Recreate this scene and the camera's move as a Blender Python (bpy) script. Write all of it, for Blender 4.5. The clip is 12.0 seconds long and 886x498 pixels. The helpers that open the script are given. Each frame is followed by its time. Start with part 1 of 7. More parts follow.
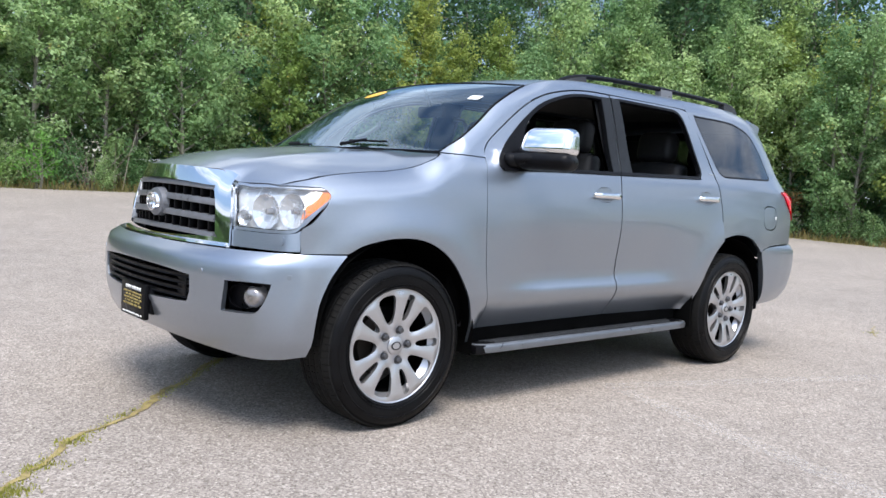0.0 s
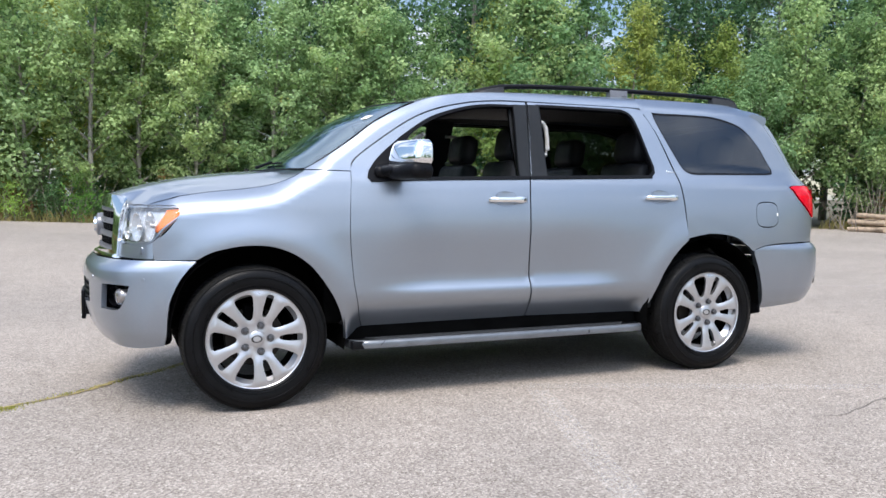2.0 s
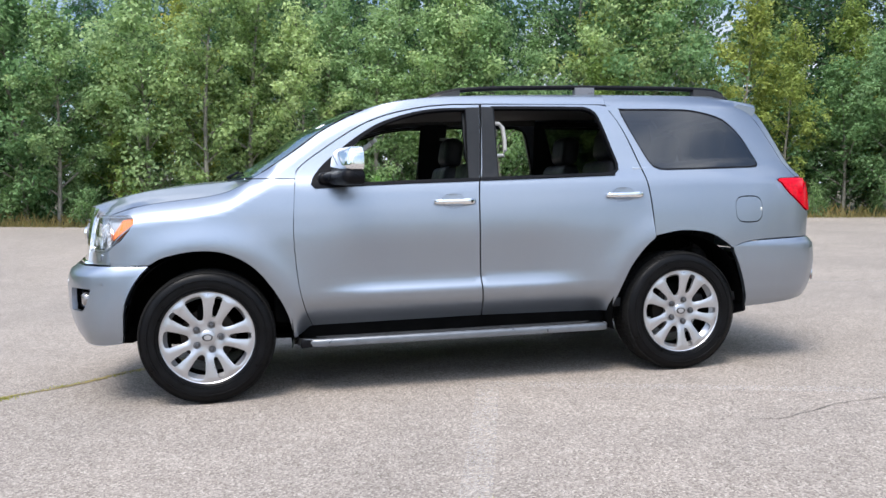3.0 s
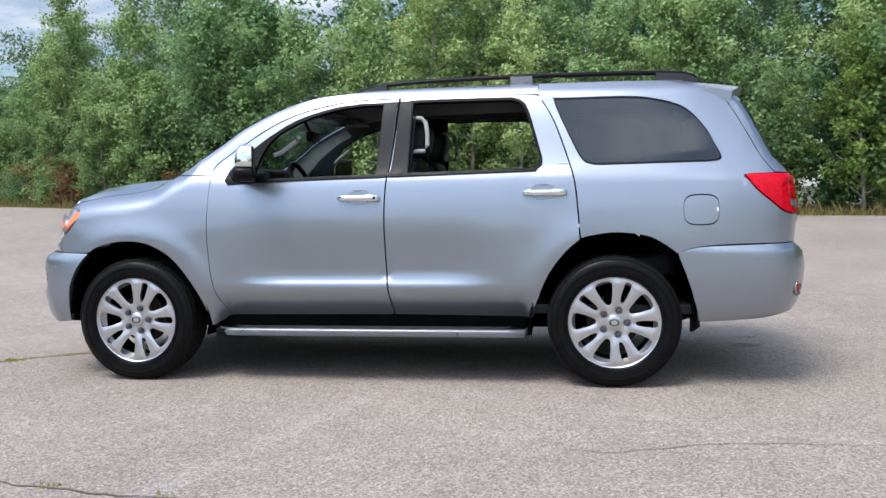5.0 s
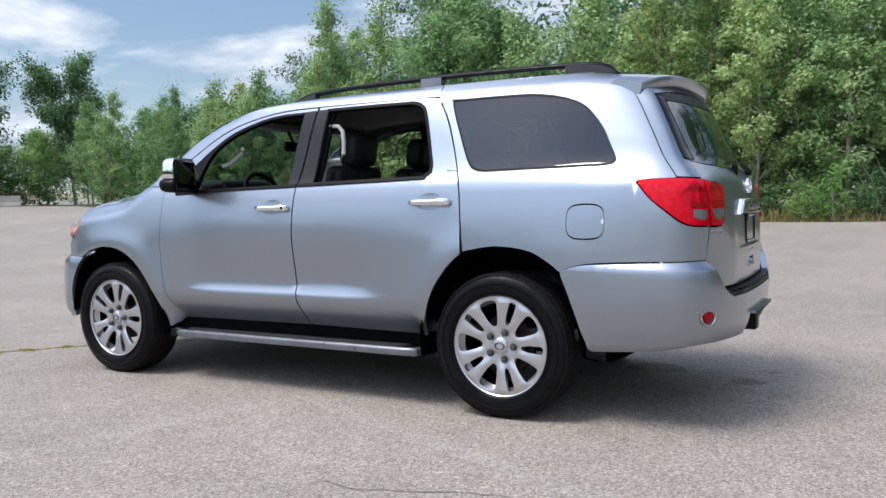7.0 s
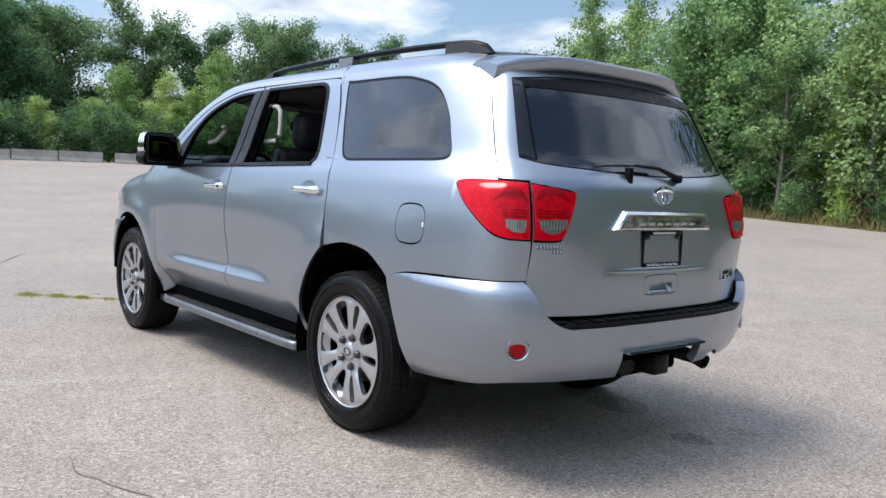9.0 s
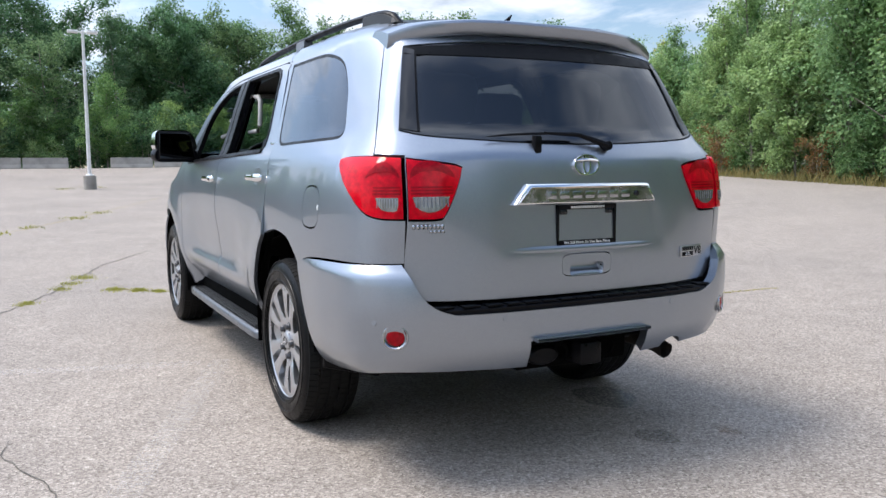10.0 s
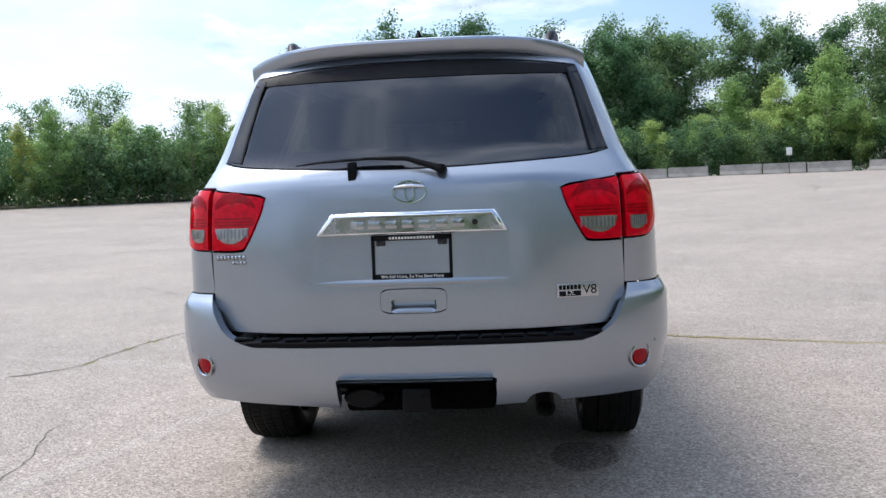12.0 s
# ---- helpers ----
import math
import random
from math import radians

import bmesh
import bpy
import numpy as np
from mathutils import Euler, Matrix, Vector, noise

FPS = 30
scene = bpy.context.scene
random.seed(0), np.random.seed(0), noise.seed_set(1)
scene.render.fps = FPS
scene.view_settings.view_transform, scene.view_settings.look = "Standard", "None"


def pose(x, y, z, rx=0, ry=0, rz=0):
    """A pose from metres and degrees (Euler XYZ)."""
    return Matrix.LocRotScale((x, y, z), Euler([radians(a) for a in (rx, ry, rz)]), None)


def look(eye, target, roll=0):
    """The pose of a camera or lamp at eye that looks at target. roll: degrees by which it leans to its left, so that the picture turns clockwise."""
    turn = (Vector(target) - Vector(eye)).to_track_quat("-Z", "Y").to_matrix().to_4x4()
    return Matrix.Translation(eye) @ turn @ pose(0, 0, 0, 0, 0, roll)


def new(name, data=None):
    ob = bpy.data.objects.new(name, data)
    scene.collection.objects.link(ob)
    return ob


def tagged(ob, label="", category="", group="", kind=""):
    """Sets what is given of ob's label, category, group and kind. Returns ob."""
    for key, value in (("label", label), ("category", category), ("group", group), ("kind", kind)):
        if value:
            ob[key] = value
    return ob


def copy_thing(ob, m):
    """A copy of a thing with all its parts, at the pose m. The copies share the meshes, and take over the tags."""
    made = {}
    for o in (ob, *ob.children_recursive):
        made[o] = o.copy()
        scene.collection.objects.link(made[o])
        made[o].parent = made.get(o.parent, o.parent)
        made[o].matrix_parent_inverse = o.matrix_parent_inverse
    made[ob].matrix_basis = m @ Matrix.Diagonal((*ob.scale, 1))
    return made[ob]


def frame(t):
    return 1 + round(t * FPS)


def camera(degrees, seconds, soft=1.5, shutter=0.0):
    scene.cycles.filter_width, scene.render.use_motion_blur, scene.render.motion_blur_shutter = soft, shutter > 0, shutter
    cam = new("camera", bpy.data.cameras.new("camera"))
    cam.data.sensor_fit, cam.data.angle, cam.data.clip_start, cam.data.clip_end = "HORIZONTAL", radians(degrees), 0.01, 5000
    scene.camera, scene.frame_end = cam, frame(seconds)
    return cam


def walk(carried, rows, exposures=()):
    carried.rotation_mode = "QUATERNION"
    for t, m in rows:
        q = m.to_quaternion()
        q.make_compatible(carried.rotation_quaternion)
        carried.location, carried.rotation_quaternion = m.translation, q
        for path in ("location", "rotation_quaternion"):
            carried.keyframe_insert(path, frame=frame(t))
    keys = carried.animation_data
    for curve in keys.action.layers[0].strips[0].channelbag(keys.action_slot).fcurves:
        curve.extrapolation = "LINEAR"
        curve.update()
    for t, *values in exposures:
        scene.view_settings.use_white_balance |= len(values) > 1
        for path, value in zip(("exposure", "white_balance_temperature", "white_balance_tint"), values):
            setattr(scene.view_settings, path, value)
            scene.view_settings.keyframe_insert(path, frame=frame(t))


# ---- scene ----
cam = camera(57.1, 12.0, soft=1.5)
PATH = [
    (0, (-3.996, -3.949, 1.199), (-2.66, -2.469, 1.036), 3.6),
    (0.5, (-3.683, -4.438, 1.21), (-2.456, -2.866, 1.056), 4.0),
    (1, (-3.22, -4.794, 1.2), (-2.149, -3.111, 1.059), 3.7),
    (1.5, (-2.767, -5.163, 1.206), (-1.85, -3.391, 1.076), 2.2),
    (2, (-2.29, -5.48, 1.193), (-1.535, -3.632, 1.066), 0.3),
    (2.5, (-1.756, -5.739, 1.216), (-1.172, -3.831, 1.082), -1.0),
    (3, (-1.198, -5.969, 1.219), (-0.77, -4.02, 1.088), -1.3),
    (3.2, (-0.939, -6.019, 1.256), (-0.57, -4.059, 1.101), -0.9),
    (4.8, (0.969, -5.982, 1.161), (0.761, -3.997, 1.036), -0.9),
    (5, (1.241, -5.936, 1.208), (0.951, -3.962, 1.069), -1.0),
    (5.5, (1.841, -5.736, 1.219), (1.36, -3.799, 1.088), -0.9),
    (6, (2.421, -5.575, 1.206), (1.748, -3.695, 1.093), -1.1),
    (6.5, (2.99, -5.34, 1.226), (2.153, -3.528, 1.107), -1.4),
    (6.7, (3.181, -5.171, 1.212), (2.289, -3.384, 1.094), -1.5),
    (8.3, (4.496, -3.957, 1.27), (3.14, -2.498, 1.093), 1.2),
    (8.5, (4.646, -3.726, 1.297), (3.238, -2.317, 1.122), 1.5),
    (9, (4.935, -3.167, 1.277), (3.402, -1.893, 1.109), 2.5),
    (9.5, (5.2, -2.614, 1.26), (3.547, -1.503, 1.08), 1.6),
    (10, (5.409, -2.071, 1.247), (3.643, -1.156, 1.046), -0.4),
    (10.5, (5.54, -1.499, 1.249), (3.682, -0.789, 1.042), -1.6),
    (11, (5.639, -0.975, 1.253), (3.716, -0.455, 1.068), -2.4),
    (11.5, (5.663, -0.329, 1.275), (3.68, -0.129, 1.106), -3.0),
    (12, (5.705, 0.345, 1.253), (3.716, 0.194, 1.107), -2.2),
]
walk(cam, [(t, look(eye, target, roll)) for t, eye, target, roll in PATH],
     exposures=[(0.0, 1.22), (2.5, 1.19), (5.5, 0.92), (6.6, 0.88), (8.5, 0.99), (10.5, 1.16), (12.0, 1.12)])

# ---- light ----
SUN_AZ, SUN_EL = radians(215), radians(60)     # compass angle from +y towards +x, height
sun_way = Vector((math.sin(SUN_AZ) * math.cos(SUN_EL), math.cos(SUN_AZ) * math.cos(SUN_EL), math.sin(SUN_EL)))
sun = new("sun", bpy.data.lights.new("sun", "SUN"))
sun.data.energy, sun.data.angle, sun.data.color = 1.75, radians(24), (1.0, 0.955, 0.90)
sun.matrix_world = look(sun_way * 50, (0, 0, 0))


def make_world():
    w = bpy.data.worlds.new("sky")
    scene.world = w
    w.use_nodes = True
    nt = w.node_tree
    nt.nodes.clear()
    N = lambda kind, **kw: node(nt, kind, **kw)
    sky = N("ShaderNodeTexSky")
    sky.sky_type, sky.sun_disc, sky.sun_elevation, sky.sun_rotation = "NISHITA", False, SUN_EL, SUN_AZ
    sky.air_density, sky.dust_density, sky.ozone_density = 1.0, 0.8, 1.3
    co = N("ShaderNodeTexCoord")
    sep = N("ShaderNodeSeparateXYZ")
    nt.links.new(co.outputs["Generated"], sep.inputs[0])
    # clouds lie on a flat sheet overhead: direction divided by its height
    up = N("ShaderNodeMath", operation="ADD", v1=0.16)
    nt.links.new(sep.outputs[2], up.inputs[0])
    up2 = N("ShaderNodeMath", operation="MAXIMUM", v1=0.05)
    nt.links.new(up.outputs[0], up2.inputs[0])
    div = N("ShaderNodeVectorMath", operation="DIVIDE")
    nt.links.new(co.outputs["Generated"], div.inputs[0])
    comb = N("ShaderNodeCombineXYZ")
    for k in range(3):
        nt.links.new(up2.outputs[0], comb.inputs[k])
    nt.links.new(comb.outputs[0], div.inputs[1])
    n1 = N("ShaderNodeTexNoise", Scale=1.15, Detail=9.0, Roughness=0.58, Distortion=0.35)
    nt.links.new(div.outputs[0], n1.inputs["Vector"])
    n2 = N("ShaderNodeTexNoise", Scale=2.6, Detail=6.0, Roughness=0.6)
    nt.links.new(div.outputs[0], n2.inputs["Vector"])
    cover = ramp(nt, n1.outputs[0], [(0.465, (0, 0, 0, 1)), (0.60, (1, 1, 1, 1))])
    shade = ramp(nt, n2.outputs[0], [(0.36, (3.15, 3.72, 4.7, 1)), (0.50, (5.3, 5.85, 6.85, 1)), (0.70, (7.7, 8.15, 9.0, 1))])
    # the sheet closes towards the sun
    dot = N("ShaderNodeVectorMath", operation="DOT_PRODUCT")
    nt.links.new(co.outputs["Generated"], dot.inputs[0])
    dot.inputs[1].default_value = tuple(sun_way)
    veil = N("ShaderNodeMapRange")
    nt.links.new(dot.outputs["Value"], veil.inputs[0])
    veil.interpolation_type = "SMOOTHSTEP"
    for k, v in enumerate((0.35, 0.8, 0.0, 0.28)):
        veil.inputs[k + 1].default_value = v
    closed = N("ShaderNodeMath", operation="MAXIMUM")
    nt.links.new(cover, closed.inputs[0])
    nt.links.new(veil.outputs[0], closed.inputs[1])
    mix = N("ShaderNodeMix", data_type="RGBA")
    nt.links.new(closed.outputs[0], mix.inputs[0])
    nt.links.new(sky.outputs[0], mix.inputs[6])
    nt.links.new(shade, mix.inputs[7])
    # the cloud sheet is a little dimmer near the horizon
    high = N("ShaderNodeMapRange")
    nt.links.new(sep.outputs[2], high.inputs[0])
    high.interpolation_type = "SMOOTHSTEP"
    for k, v in enumerate((0.10, 0.6, 0.72, 1.0)):
        high.inputs[k + 1].default_value = v
    lift = N("ShaderNodeVectorMath", operation="SCALE")
    nt.links.new(mix.outputs[2], lift.inputs[0])
    nt.links.new(high.outputs[0], lift.inputs["Scale"])
    # and brighter towards the sun behind it
    glow = N("ShaderNodeMapRange")
    nt.links.new(dot.outputs["Value"], glow.inputs[0])
    glow.interpolation_type = "SMOOTHSTEP"
    for k, v in enumerate((0.15, 1.0, 0.89, 1.6)):
        glow.inputs[k + 1].default_value = v
    lift2 = N("ShaderNodeVectorMath", operation="SCALE")
    nt.links.new(lift.outputs[0], lift2.inputs[0])
    nt.links.new(glow.outputs[0], lift2.inputs["Scale"])
    bg = N("ShaderNodeBackground", Strength=0.112)
    nt.links.new(lift2.outputs[0], bg.inputs[0])
    out = N("ShaderNodeOutputWorld")
    nt.links.new(bg.outputs[0], out.inputs[0])


# ---- materials ----
def node(nt, kind, v0=None, v1=None, operation=None, data_type=None, blend_type=None, **kw):
    n = nt.nodes.new(kind)
    if operation:
        n.operation = operation
    if data_type:
        n.data_type = data_type
    if blend_type:
        n.blend_type = blend_type
    for k, v in kw.items():
        n.inputs[k].default_value = v
    for i, v in ((0, v0), (1, v1)):
        if v is not None:
            n.inputs[i].default_value = v
    return n


def ramp(nt, src, stops):
    r = nt.nodes.new("ShaderNodeValToRGB")
    while len(r.color_ramp.elements) < len(stops):
        r.color_ramp.elements.new(0.5)
    for e, (p, c) in zip(r.color_ramp.elements, stops):
        e.position, e.color = p, c
    nt.links.new(src, r.inputs[0])
    return r.outputs[0]


def base_mat(name, color=(0.5, 0.5, 0.5), rough=0.5, metal=0.0, **more):
    m = bpy.data.materials.new(name)
    m.use_nodes = True
    nt = m.node_tree
    b = nt.nodes["Principled BSDF"]
    b.inputs["Base Color"].default_value = (*color, 1)
    b.inputs["Roughness"].default_value = rough
    b.inputs["Metallic"].default_value = metal
    for k, v in more.items():
        b.inputs[k.replace("_", " ")].default_value = v
    return m, nt, b


def varied(name, color, rough, metal=0.0, scale=8.0, amount=0.25, bump=0.0, bump_scale=200.0, rough_amount=0.15, **more):
    """A surface with large soft stains and fine grain, at the size of the object's own metres."""
    m, nt, b = base_mat(name, color, rough, metal, **more)
    co = node(nt, "ShaderNodeTexCoord")
    n1 = node(nt, "ShaderNodeTexNoise", Scale=scale, Detail=5.0, Roughness=0.6)
    n2 = node(nt, "ShaderNodeTexNoise", Scale=bump_scale, Detail=3.0, Roughness=0.6)
    for n in (n1, n2):
        nt.links.new(co.outputs["Object"], n.inputs["Vector"])
    lo = tuple(c * (1 - amount) for c in color)
    hi = tuple(min(1, c * (1 + amount)) for c in color)
    col = ramp(nt, n1.outputs[0], [(0.3, (*lo, 1)), (0.7, (*hi, 1))])
    nt.links.new(col, b.inputs["Base Color"])
    mr = node(nt, "ShaderNodeMapRange")
    nt.links.new(n1.outputs[0], mr.inputs[0])
    mr.inputs[1].default_value, mr.inputs[2].default_value = 0.3, 0.7
    mr.inputs[3].default_value, mr.inputs[4].default_value = max(0, rough - rough_amount), min(1, rough + rough_amount)
    nt.links.new(mr.outputs[0], b.inputs["Roughness"])
    if bump:
        bp = node(nt, "ShaderNodeBump", Strength=bump, Distance=0.002)
        nt.links.new(n2.outputs[0], bp.inputs["Height"])
        nt.links.new(bp.outputs[0], b.inputs["Normal"])
    return m


def paint_mat():
    """Silver metallic lacquer: fine flakes under a clear coat, a little dust."""
    m, nt, b = base_mat("silver_paint", (0.36, 0.385, 0.42), 0.35, 0.92, Coat_Weight=0.8, Coat_Roughness=0.02)
    co = node(nt, "ShaderNodeTexCoord")
    v = node(nt, "ShaderNodeTexVoronoi", Scale=900.0)
    n = node(nt, "ShaderNodeTexNoise", Scale=3.0, Detail=4.0)
    nt.links.new(co.outputs["Object"], v.inputs["Vector"])
    nt.links.new(co.outputs["Object"], n.inputs["Vector"])
    flake = ramp(nt, v.outputs["Color"], [(0.2, (0.286, 0.317, 0.365, 1)), (0.8, (0.350, 0.386, 0.438, 1))])
    nt.links.new(flake, b.inputs["Base Color"])
    mr = node(nt, "ShaderNodeMapRange")
    nt.links.new(n.outputs[0], mr.inputs[0])
    mr.inputs[1].default_value, mr.inputs[2].default_value = 0.3, 0.7
    mr.inputs[3].default_value, mr.inputs[4].default_value = 0.34, 0.38
    nt.links.new(mr.outputs[0], b.inputs["Roughness"])
    return m


def glass_mat(name, tint, clear, rough=0.0, through_tint=(0.78, 0.86, 0.84), sheen=(1, 1, 1)):
    """A pane: mirror-like by its gloss, with a share of light let straight through."""
    m, nt, b = base_mat(name, tint, rough, 0.0, IOR=1.52)
    tr = node(nt, "ShaderNodeBsdfTransparent")
    tr.inputs[0].default_value = (*through_tint, 1)
    gl = node(nt, "ShaderNodeBsdfGlossy", Roughness=0.0)
    gl.inputs[0].default_value = (*sheen, 1)
    lw = node(nt, "ShaderNodeLayerWeight", Blend=0.5)
    steep = node(nt, "ShaderNodeMath", operation="POWER", v1=4.5)
    nt.links.new(lw.outputs["Facing"], steep.inputs[0])
    fr = node(nt, "ShaderNodeMath", operation="MULTIPLY_ADD", v1=0.95)
    nt.links.new(steep.outputs[0], fr.inputs[0])
    fr.inputs[2].default_value = 0.045
    mix0 = node(nt, "ShaderNodeMixShader", v0=clear)
    nt.links.new(b.outputs[0], mix0.inputs[1])
    nt.links.new(tr.outputs[0], mix0.inputs[2])
    mix = node(nt, "ShaderNodeMixShader")
    nt.links.new(fr.outputs[0], mix.inputs[0])
    nt.links.new(mix0.outputs[0], mix.inputs[1])
    nt.links.new(gl.outputs[0], mix.inputs[2])
    nt.links.new(mix.outputs[0], nt.nodes["Material Output"].inputs[0])
    return m


def asphalt_mat():
    m, nt, b = base_mat("worn_asphalt", (0.3, 0.28, 0.265), 0.9)
    co = node(nt, "ShaderNodeTexCoord")
    stones = node(nt, "ShaderNodeTexVoronoi", Scale=105.0)
    fine = node(nt, "ShaderNodeTexVoronoi", Scale=300.0)
    big = node(nt, "ShaderNodeTexNoise", Scale=0.35, Detail=6.0, Roughness=0.6)
    mid = node(nt, "ShaderNodeTexNoise", Scale=3.2, Detail=5.0, Roughness=0.65)
    for n in (stones, fine, big, mid):
        nt.links.new(co.outputs["Object"], n.inputs["Vector"])
    c1 = ramp(nt, stones.outputs["Color"], [(0.05, (0.07, 0.055, 0.045, 1)), (0.35, (0.262, 0.225, 0.193, 1)), (0.7, (0.428, 0.375, 0.328, 1)), (0.97, (0.74, 0.665, 0.59, 1))])
    c2 = ramp(nt, fine.outputs["Color"], [(0.1, (0.15, 0.127, 0.108, 1)), (0.6, (0.36, 0.315, 0.275, 1)), (0.95, (0.63, 0.565, 0.505, 1))])
    m1 = node(nt, "ShaderNodeMix", data_type="RGBA")
    m1.inputs[0].default_value = 0.36
    nt.links.new(c1, m1.inputs[6])
    nt.links.new(c2, m1.inputs[7])
    k = ramp(nt, big.outputs[0], [(0.3, (0.86, 0.86, 0.86, 1)), (0.7, (1.12, 1.1, 1.08, 1))])
    k2 = ramp(nt, mid.outputs[0], [(0.3, (0.735, 0.73, 0.722, 1)), (0.7, (0.885, 0.88, 0.87, 1))])
    src = m1.outputs[2]
    for kk in (k, k2):
        mm = node(nt, "ShaderNodeMix", data_type="RGBA", blend_type="MULTIPLY")
        mm.inputs[0].default_value = 1.0
        nt.links.new(src, mm.inputs[6])
        nt.links.new(kk, mm.inputs[7])
        src = mm.outputs[2]
    nt.links.new(src, b.inputs["Base Color"])
    bp = node(nt, "ShaderNodeBump", Strength=0.55, Distance=0.004)
    nt.links.new(stones.outputs["Distance"], bp.inputs["Height"])
    nt.links.new(bp.outputs[0], b.inputs["Normal"])
    return m


def leaf_mat(name, dark, light, odd=None):
    """Leaves that differ one by one and from tree to tree, a little light passing through."""
    m, nt, b = base_mat(name, light, 0.6, Specular_IOR_Level=0.3)
    geo = node(nt, "ShaderNodeNewGeometry")
    info = node(nt, "ShaderNodeObjectInfo")
    stops = [(0.0, (*dark, 1)), (0.75, (*light, 1))]
    if odd:
        stops += [(0.93, (*light, 1)), (1.0, (*odd, 1))]
    co = node(nt, "ShaderNodeTexCoord")
    patch = node(nt, "ShaderNodeTexNoise", Scale=0.9, Detail=3.0, Roughness=0.6)
    nt.links.new(co.outputs["Object"], patch.inputs["Vector"])
    blend = node(nt, "ShaderNodeMath", operation="MULTIPLY_ADD", v1=0.5)
    nt.links.new(geo.outputs["Random Per Island"], blend.inputs[0])
    nt.links.new(patch.outputs[0], blend.inputs[2])
    spread = node(nt, "ShaderNodeMapRange")
    nt.links.new(blend.outputs[0], spread.inputs[0])
    spread.inputs[1].default_value, spread.inputs[2].default_value = 0.42, 1.14
    col = ramp(nt, spread.outputs[0], stops)
    hsv = node(nt, "ShaderNodeHueSaturation")
    mr = node(nt, "ShaderNodeMapRange")
    nt.links.new(info.outputs["Random"], mr.inputs[0])
    mr.inputs[3].default_value, mr.inputs[4].default_value = 0.465, 0.52
    nt.links.new(mr.outputs[0], hsv.inputs["Hue"])
    mv = node(nt, "ShaderNodeMapRange")
    nt.links.new(info.outputs["Random"], mv.inputs[0])
    mv.inputs[3].default_value, mv.inputs[4].default_value = 1.25, 0.8
    nt.links.new(mv.outputs[0], hsv.inputs["Value"])
    nt.links.new(col, hsv.inputs["Color"])
    nt.links.new(hsv.outputs[0], b.inputs["Base Color"])
    tl = node(nt, "ShaderNodeBsdfTranslucent")
    nt.links.new(hsv.outputs[0], tl.inputs[0])
    mx = node(nt, "ShaderNodeMixShader", v0=0.5)
    nt.links.new(b.outputs[0], mx.inputs[1])
    nt.links.new(tl.outputs[0], mx.inputs[2])
    nt.links.new(mx.outputs[0], nt.nodes["Material Output"].inputs[0])
    return m


make_world()
PAINT = paint_mat()
CHROME = varied("chrome", (0.86, 0.87, 0.88), 0.05, 1.0, scale=6, amount=0.04, rough_amount=0.03)
ALLOY = varied("machined_alloy", (0.51, 0.51, 0.525), 0.3, 0.8, scale=5, amount=0.04, rough_amount=0.03)
ALLOY_DARK = varied("shaded_alloy", (0.10, 0.10, 0.105), 0.35, 0.8, scale=20, amount=0.2)
RUBBER = varied("tyre_rubber", (0.0035, 0.0035, 0.004), 0.38, scale=14, amount=0.35, bump=0.2, bump_scale=300, Specular_IOR_Level=0.14)
BLACK = varied("black_plastic", (0.004, 0.004, 0.005), 0.4, scale=25, amount=0.25, bump=0.08, bump_scale=500, Specular_IOR_Level=0.13)
GREY_TRIM = varied("grey_pillar_trim", (0.012, 0.013, 0.0145), 0.45, scale=18, amount=0.2, bump=0.05, bump_scale=500, Specular_IOR_Level=0.25)
GLOSS_BLACK = varied("gloss_black", (0.012, 0.012, 0.014), 0.08, scale=10, amount=0.2, rough_amount=0.03)
GREY_BAR = varied("satin_grey_plastic", (0.17, 0.175, 0.19), 0.38, 0.35, scale=12, amount=0.15)
# near-black colour stands in for deep shade in recesses and under the car
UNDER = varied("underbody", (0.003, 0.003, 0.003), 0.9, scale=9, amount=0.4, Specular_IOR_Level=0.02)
LEATHER = varied("grey_leather", (0.022, 0.022, 0.024), 0.5, scale=12, amount=0.2, bump=0.3, bump_scale=260, Specular_IOR_Level=0.3)
TREAD = varied("lighter_tread_rubber", (0.010, 0.0098, 0.0095), 0.75, scale=30, amount=0.4, bump=0.2, bump_scale=300, Specular_IOR_Level=0.15)
SATIN_CHROME = varied("satin_chrome", (0.42, 0.43, 0.45), 0.2, 1.0, scale=14, amount=0.12)
HANDLE_GREY = varied("pale_grey_plastic", (0.46, 0.45, 0.43), 0.6, scale=20, amount=0.1)
CABIN_LIGHT = varied("grey_headliner", (0.10, 0.098, 0.094), 0.9, scale=20, amount=0.1, bump=0.2, bump_scale=500)
RED_LENS = varied("red_lens", (0.56, 0.001, 0.012), 0.06, scale=40, amount=0.3, rough_amount=0.02, Specular_IOR_Level=0.22)
RED_DARK = varied("dark_red_lens", (0.30, 0.001, 0.007), 0.12, scale=60, amount=0.4, rough_amount=0.05, Specular_IOR_Level=0.2)
CLEAR_LENS = varied("clear_lens", (0.27, 0.25, 0.24), 0.15, 0.6, scale=35, amount=0.35, rough_amount=0.08, Coat_Weight=1.0)
AMBER = varied("amber_lens", (0.82, 0.17, 0.008), 0.12, scale=40, amount=0.2, Specular_IOR_Level=0.3)
LAMP_GLASS = glass_mat("lamp_glass", (0.8, 0.82, 0.84), 0.95, through_tint=(0.97, 0.98, 0.98))
LAMP_BACK = varied("lamp_reflector", (0.62, 0.63, 0.65), 0.22, 0.4, scale=22, amount=0.25, rough_amount=0.1)
BOARD_SILVER = varied("silver_plastic", (0.17, 0.18, 0.195), 0.38, 0.7, scale=14, amount=0.12)
